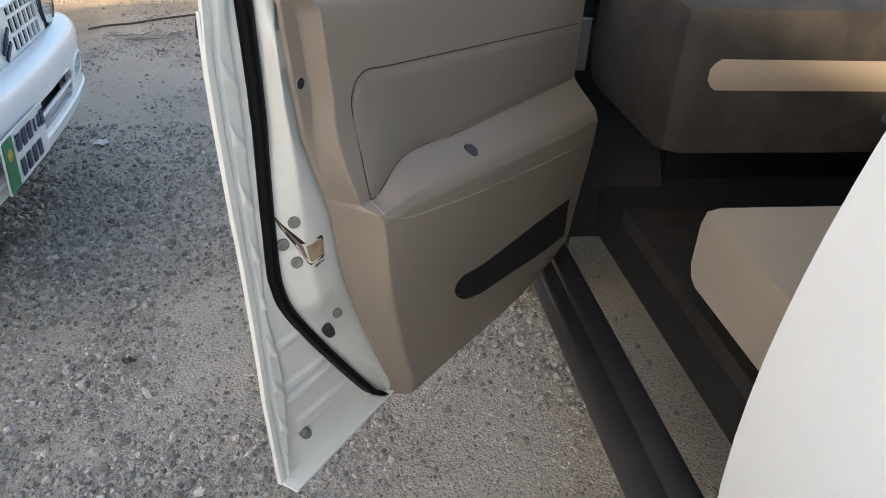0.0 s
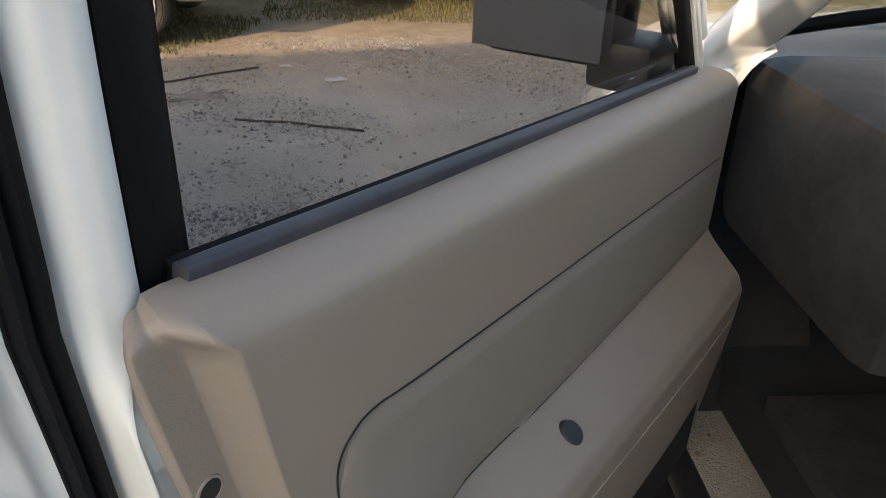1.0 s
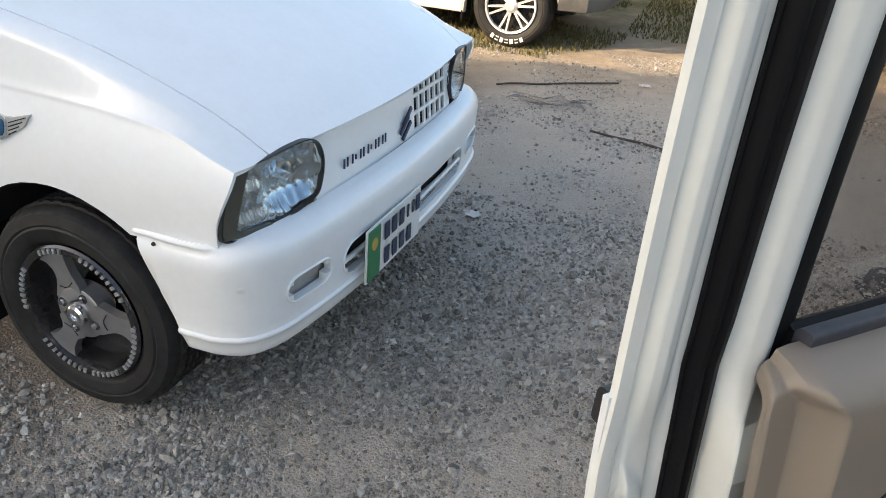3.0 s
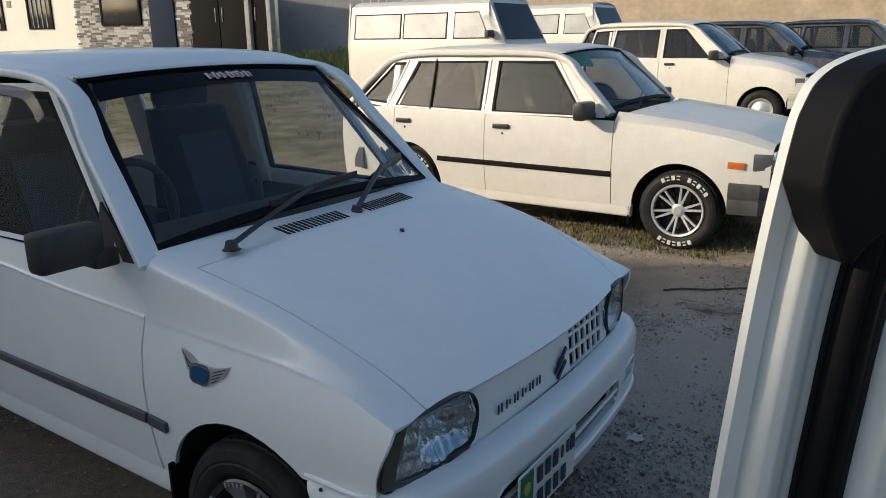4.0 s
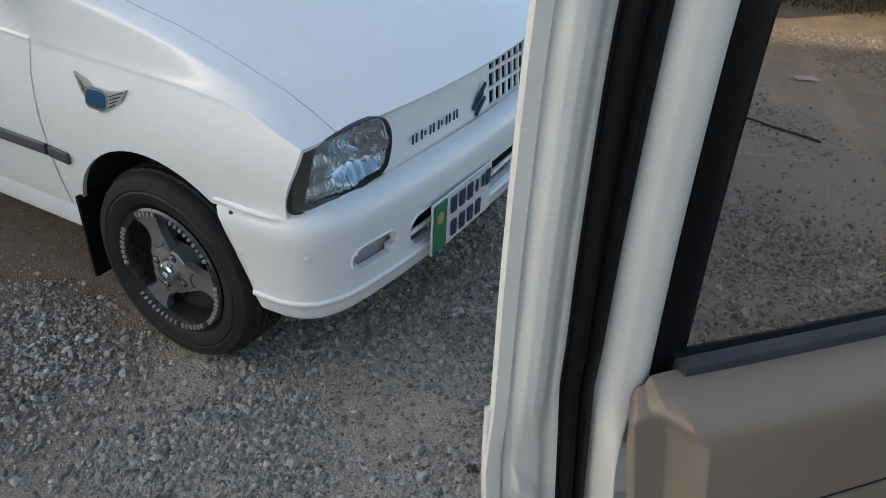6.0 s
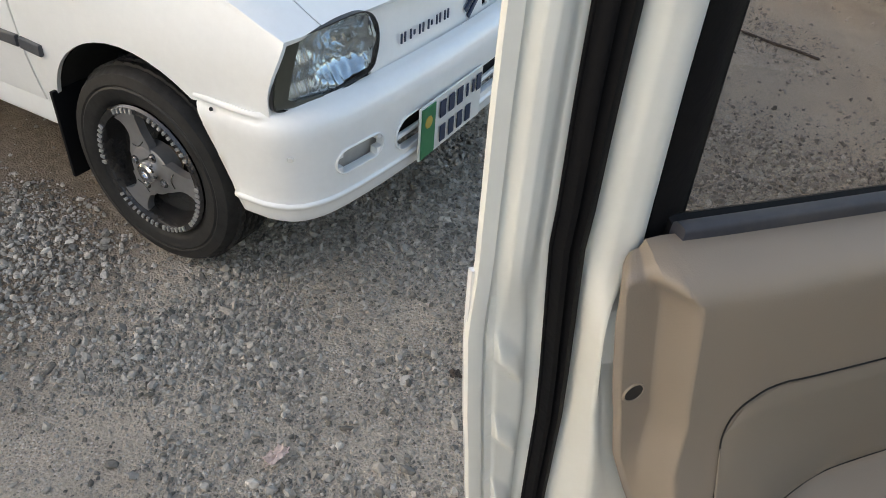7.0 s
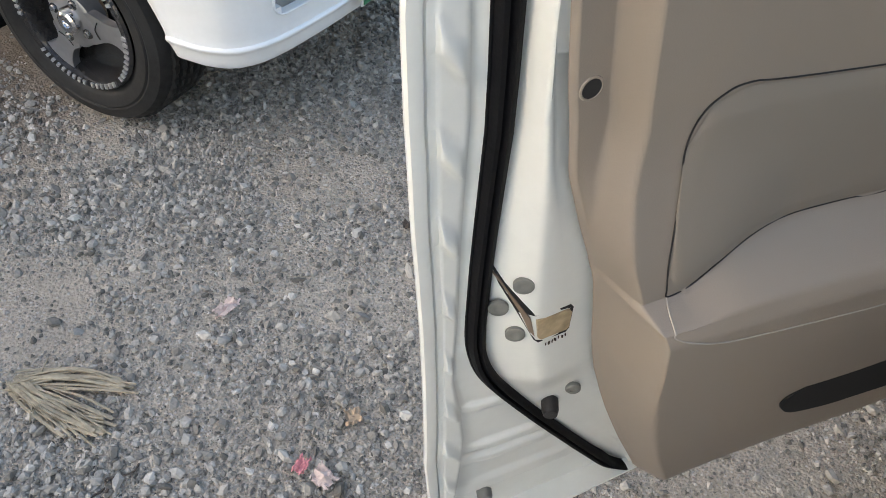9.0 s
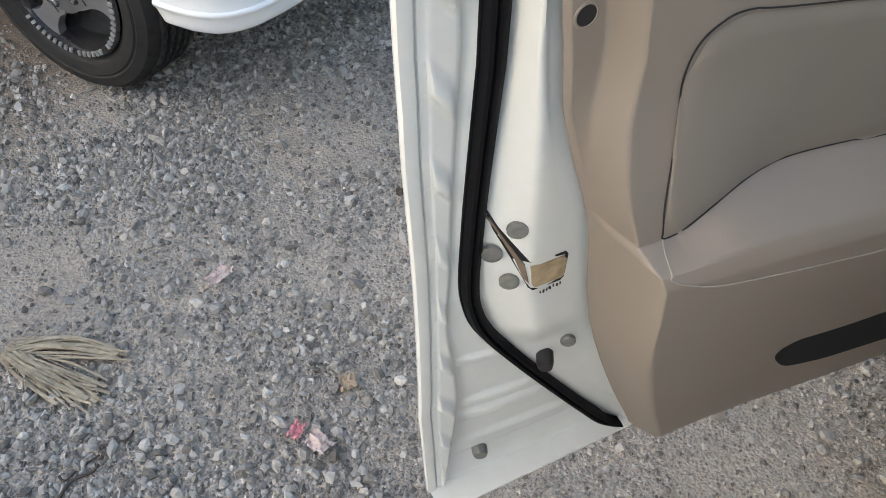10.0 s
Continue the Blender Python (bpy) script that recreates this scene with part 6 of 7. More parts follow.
# window frame line: outer edge from the waist up, over the top and down to the hinge end
FRAME = [Vector((p[0], p[1])) for p in curve([(0.9785, 1.04, 0), (0.979, 1.10, 0), (0.979, 1.17, 0), (0.9765, 1.27, 0), (0.9705, 1.34, 0), (0.966, 1.385, 0), (0.9605, 1.425, 0), (0.954, 1.456, 0), (0.943, 1.471, 0), (0.915, 1.4795, 0), (0.86, 1.484, 0), (0.78, 1.488, 0), (0.64, 1.488, 0), (0.50, 1.465, 0), (0.32, 1.38, 0), (0.14, 1.22, 0), (-0.02, 1.03, 0)], 5)]
# the inner line of the frame, 126 mm in from the outer edge
INNER = [Vector((p[0], p[1])) for p in curve([(0.8525, 1.04, 0), (0.853, 1.10, 0), (0.853, 1.165, 0), (0.8505, 1.25, 0), (0.8455, 1.305, 0), (0.842, 1.335, 0), (0.838, 1.352, 0), (0.830, 1.362, 0), (0.818, 1.367, 0), (0.80, 1.370, 0), (0.765, 1.373, 0), (0.72, 1.375, 0), (0.62, 1.372, 0), (0.525, 1.348, 0), (0.39, 1.275, 0), (0.225, 1.13, 0), (0.075, 0.96, 0)], 5)]
POST = [(p.y, p.x) for p in FRAME[:36]]


def frame_at(i, d, n):
    p = FRAME[i].lerp(INNER[i], d / 0.126)
    return (p.x, n + lean_in(p.y), p.y)


# section of the frame: share of the way in, distance in from the outer edge, depth
SECTION = [(0.0, 0.0, 0.002), (0.035, 0.0005, 0.0065), (0.08, 0.0085, 0.0075), (0.12, 0.0098, 0.0035), (0.16, 0.0115, 0.005), (0.24, 0.0165, 0.0115), (0.34, 0.0225, 0.013), (0.42, 0.029, 0.0115), (0.56, 0.036, 0.007), (0.66, 0.039, 0.008), (0.74, 0.0605, 0.011), (0.80, 0.0635, 0.017), (0.86, 0.070, 0.0235), (0.92, 0.082, 0.026), (0.97, 0.090, 0.024), (1.0, 0.094, 0.013)]


# pressed shell from the outer hem to the trim, running up into the window post
def shell(u, v):
    z = lerp(Z0, 1.075, v)
    e, c, b = table(EDGE, z), table(SEAL_C, z), table(TRIM_E, z)
    half, pad, rd = table(SEAL_HALF, z), table(PAD_END, z), table(RIDGE, z)
    hem = e - 0.0095

    def rib(x):
        # slanting pads, each with a shelf above a sharp lower edge
        k = ((z + 1.25 * (0.9575 - x) - 0.9115) / 0.0655) % 1.0
        up = 0.0062 * (1 - smooth(0.04, 0.36, k) if k < 0.90 else smooth(0.90, 1.0, k))
        return up * (1 - smooth(0.990, 1.01, z)) * smooth(Z0 + 0.02, Z0 + 0.05, z)
    foot = smooth(0.70, 0.62, z)
    low = smooth(0.605, 0.665, z)
    knots = [(0.0, e, 0.002), (0.035, e - 0.0005, 0.0065), (0.055, e - 0.0045, 0.0072), (0.08, hem, 0.0068), (0.10, hem - 0.0008, 0.0030), (0.12, hem - 0.0022, 0.0028), (0.14, hem - 0.003, 0.0052), (0.16, hem - 0.008, 0.0048)]
    knots += [(0.20, lerp(hem - 0.008, pad, 0.12), 0.0060), (0.36, pad + 0.001, 0.0072), (0.38, pad - 0.001, 0.0062), (0.42, pad - 0.004, 0.0030)]
    near = c + half
    swage = 0.0055 * (smooth(0.486, 0.491, z) - smooth(0.500, 0.505, z)) + 0.0055 * (smooth(0.511, 0.516, z) - smooth(0.526, 0.531, z)) + 0.004 * (smooth(0.585, 0.60, z) - smooth(0.604, 0.608, z)) + 0.0045 * (smooth(0.418, 0.424, z) - smooth(0.440, 0.452, z))
    inner = min(pad - 0.005, near + 0.004)
    knots += [(0.50, lerp(pad - 0.005, max(inner, near), 0.3) if foot > 0 else lerp(pad - 0.004, near, 0.5), 0.0035 + swage * foot), (0.62, near + 0.004 * foot, 0.0075 + swage * foot), (0.66, near - 0.001, 0.009), (0.74, c - half + 0.001, 0.011)]
    knots += [(0.77, c - half - 0.002, 0.015), (0.80, lerp(c - half, rd, 0.30), lerp(0.018, 0.0215, low)), (0.86, lerp(c - half, rd, 0.74), lerp(0.020, 0.0325, low)), (0.89, lerp(c - half, rd, 0.93), lerp(0.021, 0.0370, low)), (0.92, lerp(rd, b, 0.14), lerp(0.022, 0.0378, low)), (0.97, b + 0.002, lerp(0.024, 0.0335, low)), (1.0, b - 0.03, 0.040)]
    us, ns = [(q[0], q[1]) for q in knots], [(q[0], q[2]) for q in knots]
    x, n = table(us, u), table(ns, u)
    n += rib(x) * smooth(0.152, 0.18, u) * (1 - smooth(0.30, 0.385, u))
    w = smooth(1.0, 1.06, z)
    if w > 0:
        x = lerp(x, table(POST, z) - table([(q[0], q[1]) for q in SECTION], u), w)
        n = lerp(n, table([(q[0], q[2]) for q in SECTION], u), w)
    return (x, n, z)


TOPROW = next(i for i, p in enumerate(FRAME) if p.y > 1.085)
ZROWS = 360


def whole_shell(u, r):
    if r <= 1.0:
        return shell(u, r)
    i = TOPROW + round(r - 2)
    return frame_at(i, table([(q[0], q[1]) for q in SECTION], u), table([(q[0], q[2]) for q in SECTION], u))


dpart("door_shell", sheet(whole_shell, [0, 0.018, 0.035, 0.055, 0.08, 0.1, 0.12, 0.14, 0.16, 0.17, 0.18, 0.19, 0.2, 0.22, 0.24, 0.26, 0.28, 0.3, 0.32, 0.34, 0.355, 0.37, 0.385, 0.40, 0.42, 0.46, 0.5, 0.56, 0.6, 0.66, 0.7, 0.74, 0.77, 0.785, 0.80, 0.83, 0.86, 0.875, 0.89, 0.905, 0.92, 0.945, 0.97, 1.0], [i / ZROWS for i in range(ZROWS + 1)] + [2 + i for i in range(len(FRAME) - TOPROW)], 0.0), JAMB, None, "pressed white door shell and window frame", 60)
dpart("shell_core", box((0.30, 0.022, 0.665), (0.56, 0.024, 0.58), 0.004), UNDER)
dpart("door_bottom", sheet(lambda u, v: (lerp(0.02, 0.918, u), lerp(0.0, 0.034, v), Z0 + 0.002), 8, 2, 0.004), JAMB)
# a small bumper plug, the stop, bolts and the latch
def stud(name, u, n, z, r, h, mat, tilt=0.0, label="", socket=True):
    prof = [(0, -h * 0.8 if socket else -h), (r * 0.35, -h * 0.8 if socket else -h), (r * 0.42, -h), (r * 0.8, -h), (r, -h * 0.6), (r * 1.02, 0.002)]
    m = Matrix.Translation((u, n, z)) @ Matrix.Rotation(math.pi + tilt, 4, "Z")
    return dpart(name, shift(lathe(prof, 18), m), mat, None, label)


TJ = radians(-30)
stud("bolt", 0.8905, 0.0315, 0.789, 0.0078, 0.0016, STEEL, TJ, "zinc latch bolt")
stud("bolt", 0.9025, 0.0225, 0.7605, 0.0078, 0.0016, STEEL, TJ, "zinc latch bolt")
stud("bolt", 0.8875, 0.0300, 0.7305, 0.0078, 0.0016, STEEL, TJ, "zinc latch bolt")
stud("bolt", 0.802, 0.0265, 0.603, 0.0072, 0.003, STEEL, TJ, "zinc bolt")
stud("door_stop", 0.822, 0.0225, 0.587, 0.0082, 0.015, BLACK, TJ, "black rubber door stop", False)
stud("drain_plug", 0.8635, 0.008, 0.4165, 0.0085, 0.009, STEEL, radians(-20), "grey rubber plug", False)


def jamb_at(f, z, out=0.0):
    p = Vector(shell(f, (z - Z0) / (1.075 - Z0)))
    q = Vector(shell(f + 0.02, (z - Z0) / (1.075 - Z0)))
    t = (q - p)
    n = Vector((t.y, -t.x, 0)).normalized()
    n = n if n.x > 0 or n.y > 0 else -n
    return p + n * out


def on_jamb(u, z, out=0.0):
    """The point of the jamb at distance u from the hinge and height z."""
    lo, hi = 0.755, 0.985
    for _ in range(24):
        mid = (lo + hi) / 2
        lo, hi = (mid, hi) if shell(mid, (z - Z0) / (1.075 - Z0))[0] > u else (lo, mid)
    return jamb_at(lo, z, out)


# the slot is not cut: a dark plate paints the shade inside it
SLOT = [(0.9125, 0.8015), (0.9095, 0.8035), (0.900, 0.787), (0.8775, 0.7555), (0.8435, 0.7515), (0.8405, 0.7475), (0.8395, 0.7215), (0.8425, 0.7185), (0.8695, 0.7205), (0.8735, 0.7245), (0.889, 0.757), (0.903, 0.785)]
latch = dpart("latch_slot", prism(SLOT, lambda u, z, d: on_jamb(u, z, 0.0008 - d), 0.004), WELL, None, "open latch slot, its inner shade a dark plate")
dpart("latch_fork", prism([(0.8765, 0.751), (0.8450, 0.7475), (0.8425, 0.744), (0.8415, 0.7255), (0.8440, 0.7235), (0.8685, 0.7255), (0.8715, 0.7285)], lambda u, z, d: on_jamb(u, z, 0.0022 - d), 0.003), surface("worn tan latch", (0.46, 0.36, 0.22), 0.5, metal=0.1, vary=0.45, scale=45), latch, "tan worn latch fork")
dpart("latch_lever", prism([(0.9085, 0.797), (0.9045, 0.793), (0.880, 0.752), (0.8745, 0.731), (0.8785, 0.737), (0.8865, 0.757), (0.9005, 0.784)], lambda u, z, d: on_jamb(u, z, 0.0018 - d), 0.003), surface("rusty latch", (0.20, 0.15, 0.11), 0.6, metal=0.3, vary=0.3, scale=40), latch)
chips = bmesh.new()
crng = random.Random(12)
for i in range(11):
    u = lerp(0.862, 0.842, i / 10) + crng.uniform(-0.001, 0.001)
    q = on_jamb(u, 0.7150 + crng.uniform(-0.0012, 0.0012), 0.0006)
    box(q, (crng.uniform(0.0016, 0.0032), 0.0008, crng.uniform(0.001, 0.0024)), 0, chips, Matrix.Rotation(radians(60), 3, "Z"))
dpart("paint_chips", chips, surface("chipped primer", (0.06, 0.04, 0.03), 0.8, vary=0.3), latch)["kind"] = "stuff"
# weather seal along the frame, down the jamb and round the corner
seal_top = [frame_at(i, 0.0505, 0.013) for i in range(len(FRAME) - 12, TOPROW - 1, -1)]
path = seal_top + [(table(SEAL_C, z), 0.012, z) for z in (1.06, 1.03, 1.0, 0.96, 0.92, 0.88, 0.84, 0.80, 0.77)] + [tuple(p) for p in curve([(0.913, 0.012, 0.74), (0.9075, 0.012, 0.700), (0.890, 0.013, 0.653), (0.8445, 0.014, 0.582), (0.787, 0.016, 0.500), (0.738, 0.018, 0.432), (0.698, 0.021, 0.380), (0.668, 0.026, 0.356)], 6)]
wide_at = lambda p: table(SEAL_HALF, p[2]) / 0.0125 * lerp(0.35, 1.0, smooth(0.352, 0.40, p[2]))
dpart("weather_seal", sweep(path, [(-0.0125, -0.008), (0.0125, -0.008), (0.0125, 0.001), (0.0095, 0.0062), (0.0045, 0.0066), (0.0012, 0.0030), (-0.0028, 0.0080), (-0.009, 0.0072), (-0.0125, 0.001)], up=(0, 1, 0), wide=wide_at), RUBBER, None, "black rubber weather seal", 60)
dpart("seal_lip", sweep([(p[0] + 0.0132 * wide_at(p), p[1] - 0.002, p[2]) for p in path if p[2] < 1.4][:-14], circle(0.0014, 6), up=(0, 1, 0)), RUBBER)
dpart("glass_channel", sheet(lambda u, v: frame_at(round(u * (len(FRAME) - 1)), lerp(0.0935, 0.126, v), lerp(0.021, 0.012, v) + 0.003 * math.sin(math.pi * v)), len(FRAME) - 1, 4, -0.006), RUBBER, None, "black glass run channel", 60)
dpart("frame_back", sheet(lambda u, v: frame_at(round(u * (len(FRAME) - 1)), lerp(0.012, 0.12, v), -0.003), len(FRAME) - 1, 2, -0.003), BLACK, None, "", 60)
rub = [(0.9595, 1.428, 0), (0.9575, 1.444, 0), (0.953, 1.459, 0), (0.940, 1.473, 0), (0.905, 1.481, 0), (0.86, 1.485, 0), (0.78, 1.487, 0), (0.70, 1.485, 0), (0.72, 1.44, 0), (0.82, 1.425, 0), (0.89, 1.416, 0), (0.92, 1.410, 0), (0.932, 1.403, 0), (0.941, 1.3965, 0), (0.951, 1.411, 0)]
dpart("corner_rubber", prism([(p.x, p.y) for p in curve(rub + rub[:1], 4)[:-1]], lambda u, z, d: (u, 0.028 - d + lean_in(z), z), 0.022), RUBBER, None, "black rubber frame corner", 40, 0.006)
win = dpart("window_glass", prism([(0.866, 1.02), (0.866, 1.17), (0.862, 1.26), (0.852, 1.33), (0.835, 1.37), (0.80, 1.385), (0.62, 1.388), (0.50, 1.355), (0.36, 1.265), (0.10, 1.02)], lambda u, z, d: (u, 0.010 + d + lean_in(z), z), 0.004), GLASS_DOOR, None, "lightly tinted door glass")
win.visible_shadow = False
dpart("belt_seal", sweep([(0.872, 0.019, 1.0645), (0.7686, 0.019, 1.0545), (0.5, 0.019, 1.0300), (0.10, 0.019, 0.9940)], [(-0.005, -0.016), (0.005, -0.016), (0.006, -0.004), (0.005, 0.003), (0.0, 0.006), (-0.005, 0.003)], up=(0, 0, 1)), RUBBER, None, "black rubber belt seal", 50)
dpart("belt_strip", sweep([(0.872, 0.0295, 1.0655), (0.7686, 0.0295, 1.0560), (0.5, 0.0295, 1.0318), (0.10, 0.0295, 0.9955)], rounded(0.011, 0.012), up=(0, 0, 1)), surface("blue-grey rubber strip", (0.032, 0.037, 0.052), 0.55, vary=0.2, grain=120, dust=0.15), None, "blue-grey rubber belt strip", 50)
dpart("outer_belt_seal", sweep([(0.968, -0.010, 1.028), (0.5, -0.022, 0.984), (0.02, -0.012, 0.944)], rounded(0.012, 0.022)), BLACK, None, "black outer belt seal")

# ---- beige trim
def arm_z(u):
    """Height of the armrest's front edge."""
    return table([(0.0, 0.690), (0.2, 0.714), (0.62, 0.776), (0.70, 0.787), (0.77, 0.7940), (0.83, 0.7965), (0.86, 0.797)], u)


def arm_top(u):
    """Where the armrest's ledge meets the panel behind it."""
    return table([(0.0, 0.760), (0.567, 0.807), (0.62, 0.8155), (0.684, 0.8225), (0.715, 0.8245), (0.735, 0.8235), (0.755, 0.821), (0.770, 0.8165), (0.782, 0.811), (0.792, 0.8065), (0.802, 0.8040), (0.815, 0.8045), (0.86, 0.806)], u)


def trim_n(u, z):
    e = table(TRIM_E, z)
    back = max(0.0, e - u)
    # the scooped strip along the edge ends in a round arch under the top
    arch = smooth(0.022, 0.004, belt(u) + 0.02 - z)
    # and steepens into the end of the armrest
    k = smooth(0.955, 0.82, z)
    edge = 0.042 + 0.005 * smooth(0.0, 0.003, back)
    n = edge + 0.023 * smooth(0.024 - 0.012 * arch - 0.023 * k, 0.037 - 0.008 * arch - 0.026 * k, back) + 0.002 * smooth(0.037, 0.09, back)
    n += 0.020 * smooth(0.93, 0.805, z) * smooth(0.68, 0.812, u) * smooth(0.0, 0.03 - 0.018 * k, back)
    arm = table([(0.2, 0.136), (0.62, 0.130), (0.77, 0.124), (0.83, 0.120)], u)
    za, zt = arm_z(u), arm_top(u)
    end = smooth(-0.001, lerp(0.024, 0.011, smooth(0.45, 0.75, z)), back)
    if z < za:
        low = lerp(arm, lerp(0.075, 0.110, smooth(0.68, 0.20, u)), smooth(za, 0.36, z))
        return lerp(edge, low, end) - 0.004 * smooth(0.010, 0.0, za - z) * end - 0.02 * smooth(0.40, 0.34, z)
    if z < zt + 0.0005:
        t = (z - za) / max(1e-4, zt - za)
        return lerp(lerp(edge, arm, end), n, 0.3 * smooth(0.0, 1.0, t) + 0.7 * t) - 0.004 * smooth(0.2, 0.0, t) * end
    return n


zrows = sorted({0.342, 0.346, 0.352, 0.36, 0.38, 0.41, 0.45, 0.49, 0.53, 0.57, 0.61, 0.65, 0.68, 0.70} | {0.69 + 0.004 * i for i in range(36)} | {0.834 + 0.006 * i for i in range(20)} | {0.96, 0.98, 1.0, 1.01, 1.02, 1.03, 1.04, 1.05, 1.055, 1.06, 1.064, 1.068, 1.072, 1.076, 1.08, 1.084, 1.088} | {1.0540, 1.0575, 1.0662, 1.0700, 1.0710, 1.0716})
urows = sorted({i / 30 * 0.86 for i in range(31)} | {0.86 + 0.14 * i / 26 for i in range(27)} | {0.94 + 0.002 * i for i in range(30)} | {0.955 + 0.0012 * i for i in range(38)})


TRIM_TOP = [(0.0, 0.005), (0.0012, 0.0095), (0.003, 0.0122), (0.0055, 0.0140), (0.009, 0.0150), (0.0135, 0.0156), (0.0165, 0.0185), (0.0195, 0.0212), (0.035, 0.0226), (0.075, 0.0212), (0.2, 0.0195)]


def trim(a, z):
    """The rows follow the armrest's edges and close up towards the rolled top edge."""
    e = table(TRIM_E, min(z, 1.06))
    u = 0.03 + (e - 0.03) * a
    if 0.60 < z < 0.93:
        z = table([(0.60, 0.60), (0.77, arm_z(u)), (0.82, arm_top(u)), (0.93, 0.93)], z)
        e = table(TRIM_E, z)
        u = 0.03 + (e - 0.03) * a
    top = belt(u) + table(TRIM_TOP, e - u)
    zz, curl = z, 0.0
    if z > 0.93:
        t = (z - 0.93) / (1.088 - 0.93)
        zz, curl = lerp(0.93, top, min(1.0, t / 0.9)), max(0.0, (t - 0.9) / 0.1)
        e = table(TRIM_E, min(zz, 1.06))
        u = 0.03 + (e - 0.03) * a
    n = trim_n(u, zz)
    # one round ledge runs back to the window along the whole top
    r = lerp(0.007, 0.023, smooth(0.008, 0.036, e - u))
    k = min(1.0, max(0.0, (zz - top + r) / r))
    back = min(n, 0.036)
    n = back + (n - back) * math.sqrt(max(0.0, 1 - k ** 2.2)) - 0.008 * curl
    u -= 0.75 * max(0.0, 0.045 - n) * smooth(0.035, 0.0, e - u) * smooth(1.02, 1.05, zz)
    return (u, n, zz)


panel = dpart("trim_panel", sheet(trim, urows, zrows, 0.0), BEIGE, None, "beige moulded door trim", 50)
# recessed insert with a dark seam round it
INS = curve([(0.05, 0.765, 0), (0.30, 0.785, 0), (0.567, 0.8075, 0), (0.62, 0.816, 0), (0.684, 0.823, 0), (0.735, 0.824, 0), (0.770, 0.817, 0), (0.792, 0.807, 0), (0.803, 0.8045, 0), (0.8135, 0.805, 0), (0.816, 0.812, 0), (0.8205, 0.835, 0), (0.8212, 0.865, 0), (0.8217, 0.893, 0), (0.8260, 0.922, 0), (0.8245, 0.943, 0), (0.8145, 0.9560, 0), (0.793, 0.9615, 0), (0.7327, 0.9535, 0), (0.40, 0.916, 0), (0.05, 0.876, 0)], 6)
seam = [Vector((p.x, trim_n(p.x, max(p.y, arm_top(p.x) + 0.002)) + 0.0006, p.y)) for p in INS]
dpart("seam", sweep(seam, circle(0.0006, 6), up=(0, 1, 0)), WELL, panel, "dark panel seam")


INS_SIDE = [(0.8135, 0.806), (0.816, 0.812), (0.8205, 0.835), (0.8212, 0.865), (0.8217, 0.893), (0.8255, 0.917)]


def ins(u, v):
    x = lerp(0.04, 0.8255, u)
    lo = arm_top(x) + 0.002
    hi = table([(0.0, 0.870), (0.40, 0.916), (0.7327, 0.9535), (0.793, 0.9612), (0.8145, 0.9555), (0.8225, 0.947), (0.8245, 0.9405), (0.8255, 0.924)], x) - 0.002
    lo2 = lo if x < 0.8135 else table(INS_SIDE, x)
    z = lerp(min(lo2, hi), hi, v)
    b = min(v, 1 - v)
    return (x, trim_n(x, max(z, lo)) + 0.0022 * smooth(0.0, 0.10, b) * smooth(0.8258, 0.815, x) + 0.0004, z)


dpart("trim_insert", sheet(ins, [i / 40 * 0.93 for i in range(41)] + [0.94, 0.95, 0.96, 0.97, 0.98, 0.99, 1.0], 24), INSERT, panel, "grey-beige door insert", 50)
fold = curve([(0.8135, 0.8045, 0), (0.8200, 0.8005, 0), (0.8245, 0.7960, 0), (0.8180, 0.7910, 0), (0.8060, 0.7860, 0), (0.7900, 0.7785, 0), (0.763, 0.7705, 0), (0.70, 0.757, 0), (0.63, 0.7435, 0), (0.578, 0.7335, 0), (0.30, 0.685, 0), (0.05, 0.650, 0)], 6)
seam2 = [Vector((p.x, trim_n(p.x, p.y) + 0.0005, p.y)) for p in fold]
dpart("seam", sweep(seam2, circle(0.0006, 6), up=(0, 1, 0)), surface("pale seam", (0.38, 0.34, 0.29), 0.6, vary=0.1), panel, "pale armrest seam")
# map pocket opening, a flat sheet painted black as its shade; pull cup, screw recess
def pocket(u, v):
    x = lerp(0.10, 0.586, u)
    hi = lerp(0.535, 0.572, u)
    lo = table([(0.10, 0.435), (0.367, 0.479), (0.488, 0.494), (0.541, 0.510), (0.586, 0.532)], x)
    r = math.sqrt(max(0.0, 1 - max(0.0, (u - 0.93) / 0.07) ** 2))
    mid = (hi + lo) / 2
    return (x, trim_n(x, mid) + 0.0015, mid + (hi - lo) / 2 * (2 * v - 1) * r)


dpart("map_pocket_shade", sheet(pocket, [i / 24 * 0.93 for i in range(25)] + [0.945, 0.96, 0.975, 0.99, 1.0], 6, 0.003), surface("pocket shade black", (0.004, 0.004, 0.004), 0.9, vary=0.2), panel, "flat black sheet for the shade in the map pocket")
dpart("recess_ring", shift(lathe([(0.0060, 0.0002), (0.0068, -0.0007), (0.0078, -0.0004), (0.0084, 0.0012)], 24), Matrix.Translation((0.8868, trim_n(0.8868, 0.9632) + 0.0004, 0.9632)) @ Matrix.Rotation(math.pi, 4, "Z")), BEIGE, panel)
# flat dark disc in place of the shade down the screw hole
dpart("screw_recess", shift(lathe([(0.0, -0.0003), (0.0063, -0.0003), (0.0066, 0.002)], 20), Matrix.Translation((0.8868, trim_n(0.8868, 0.9632) + 0.0004, 0.9632)) @ Matrix.Rotation(math.pi, 4, "Z")), WELL, panel, "dark disc for the shade in a screw recess")
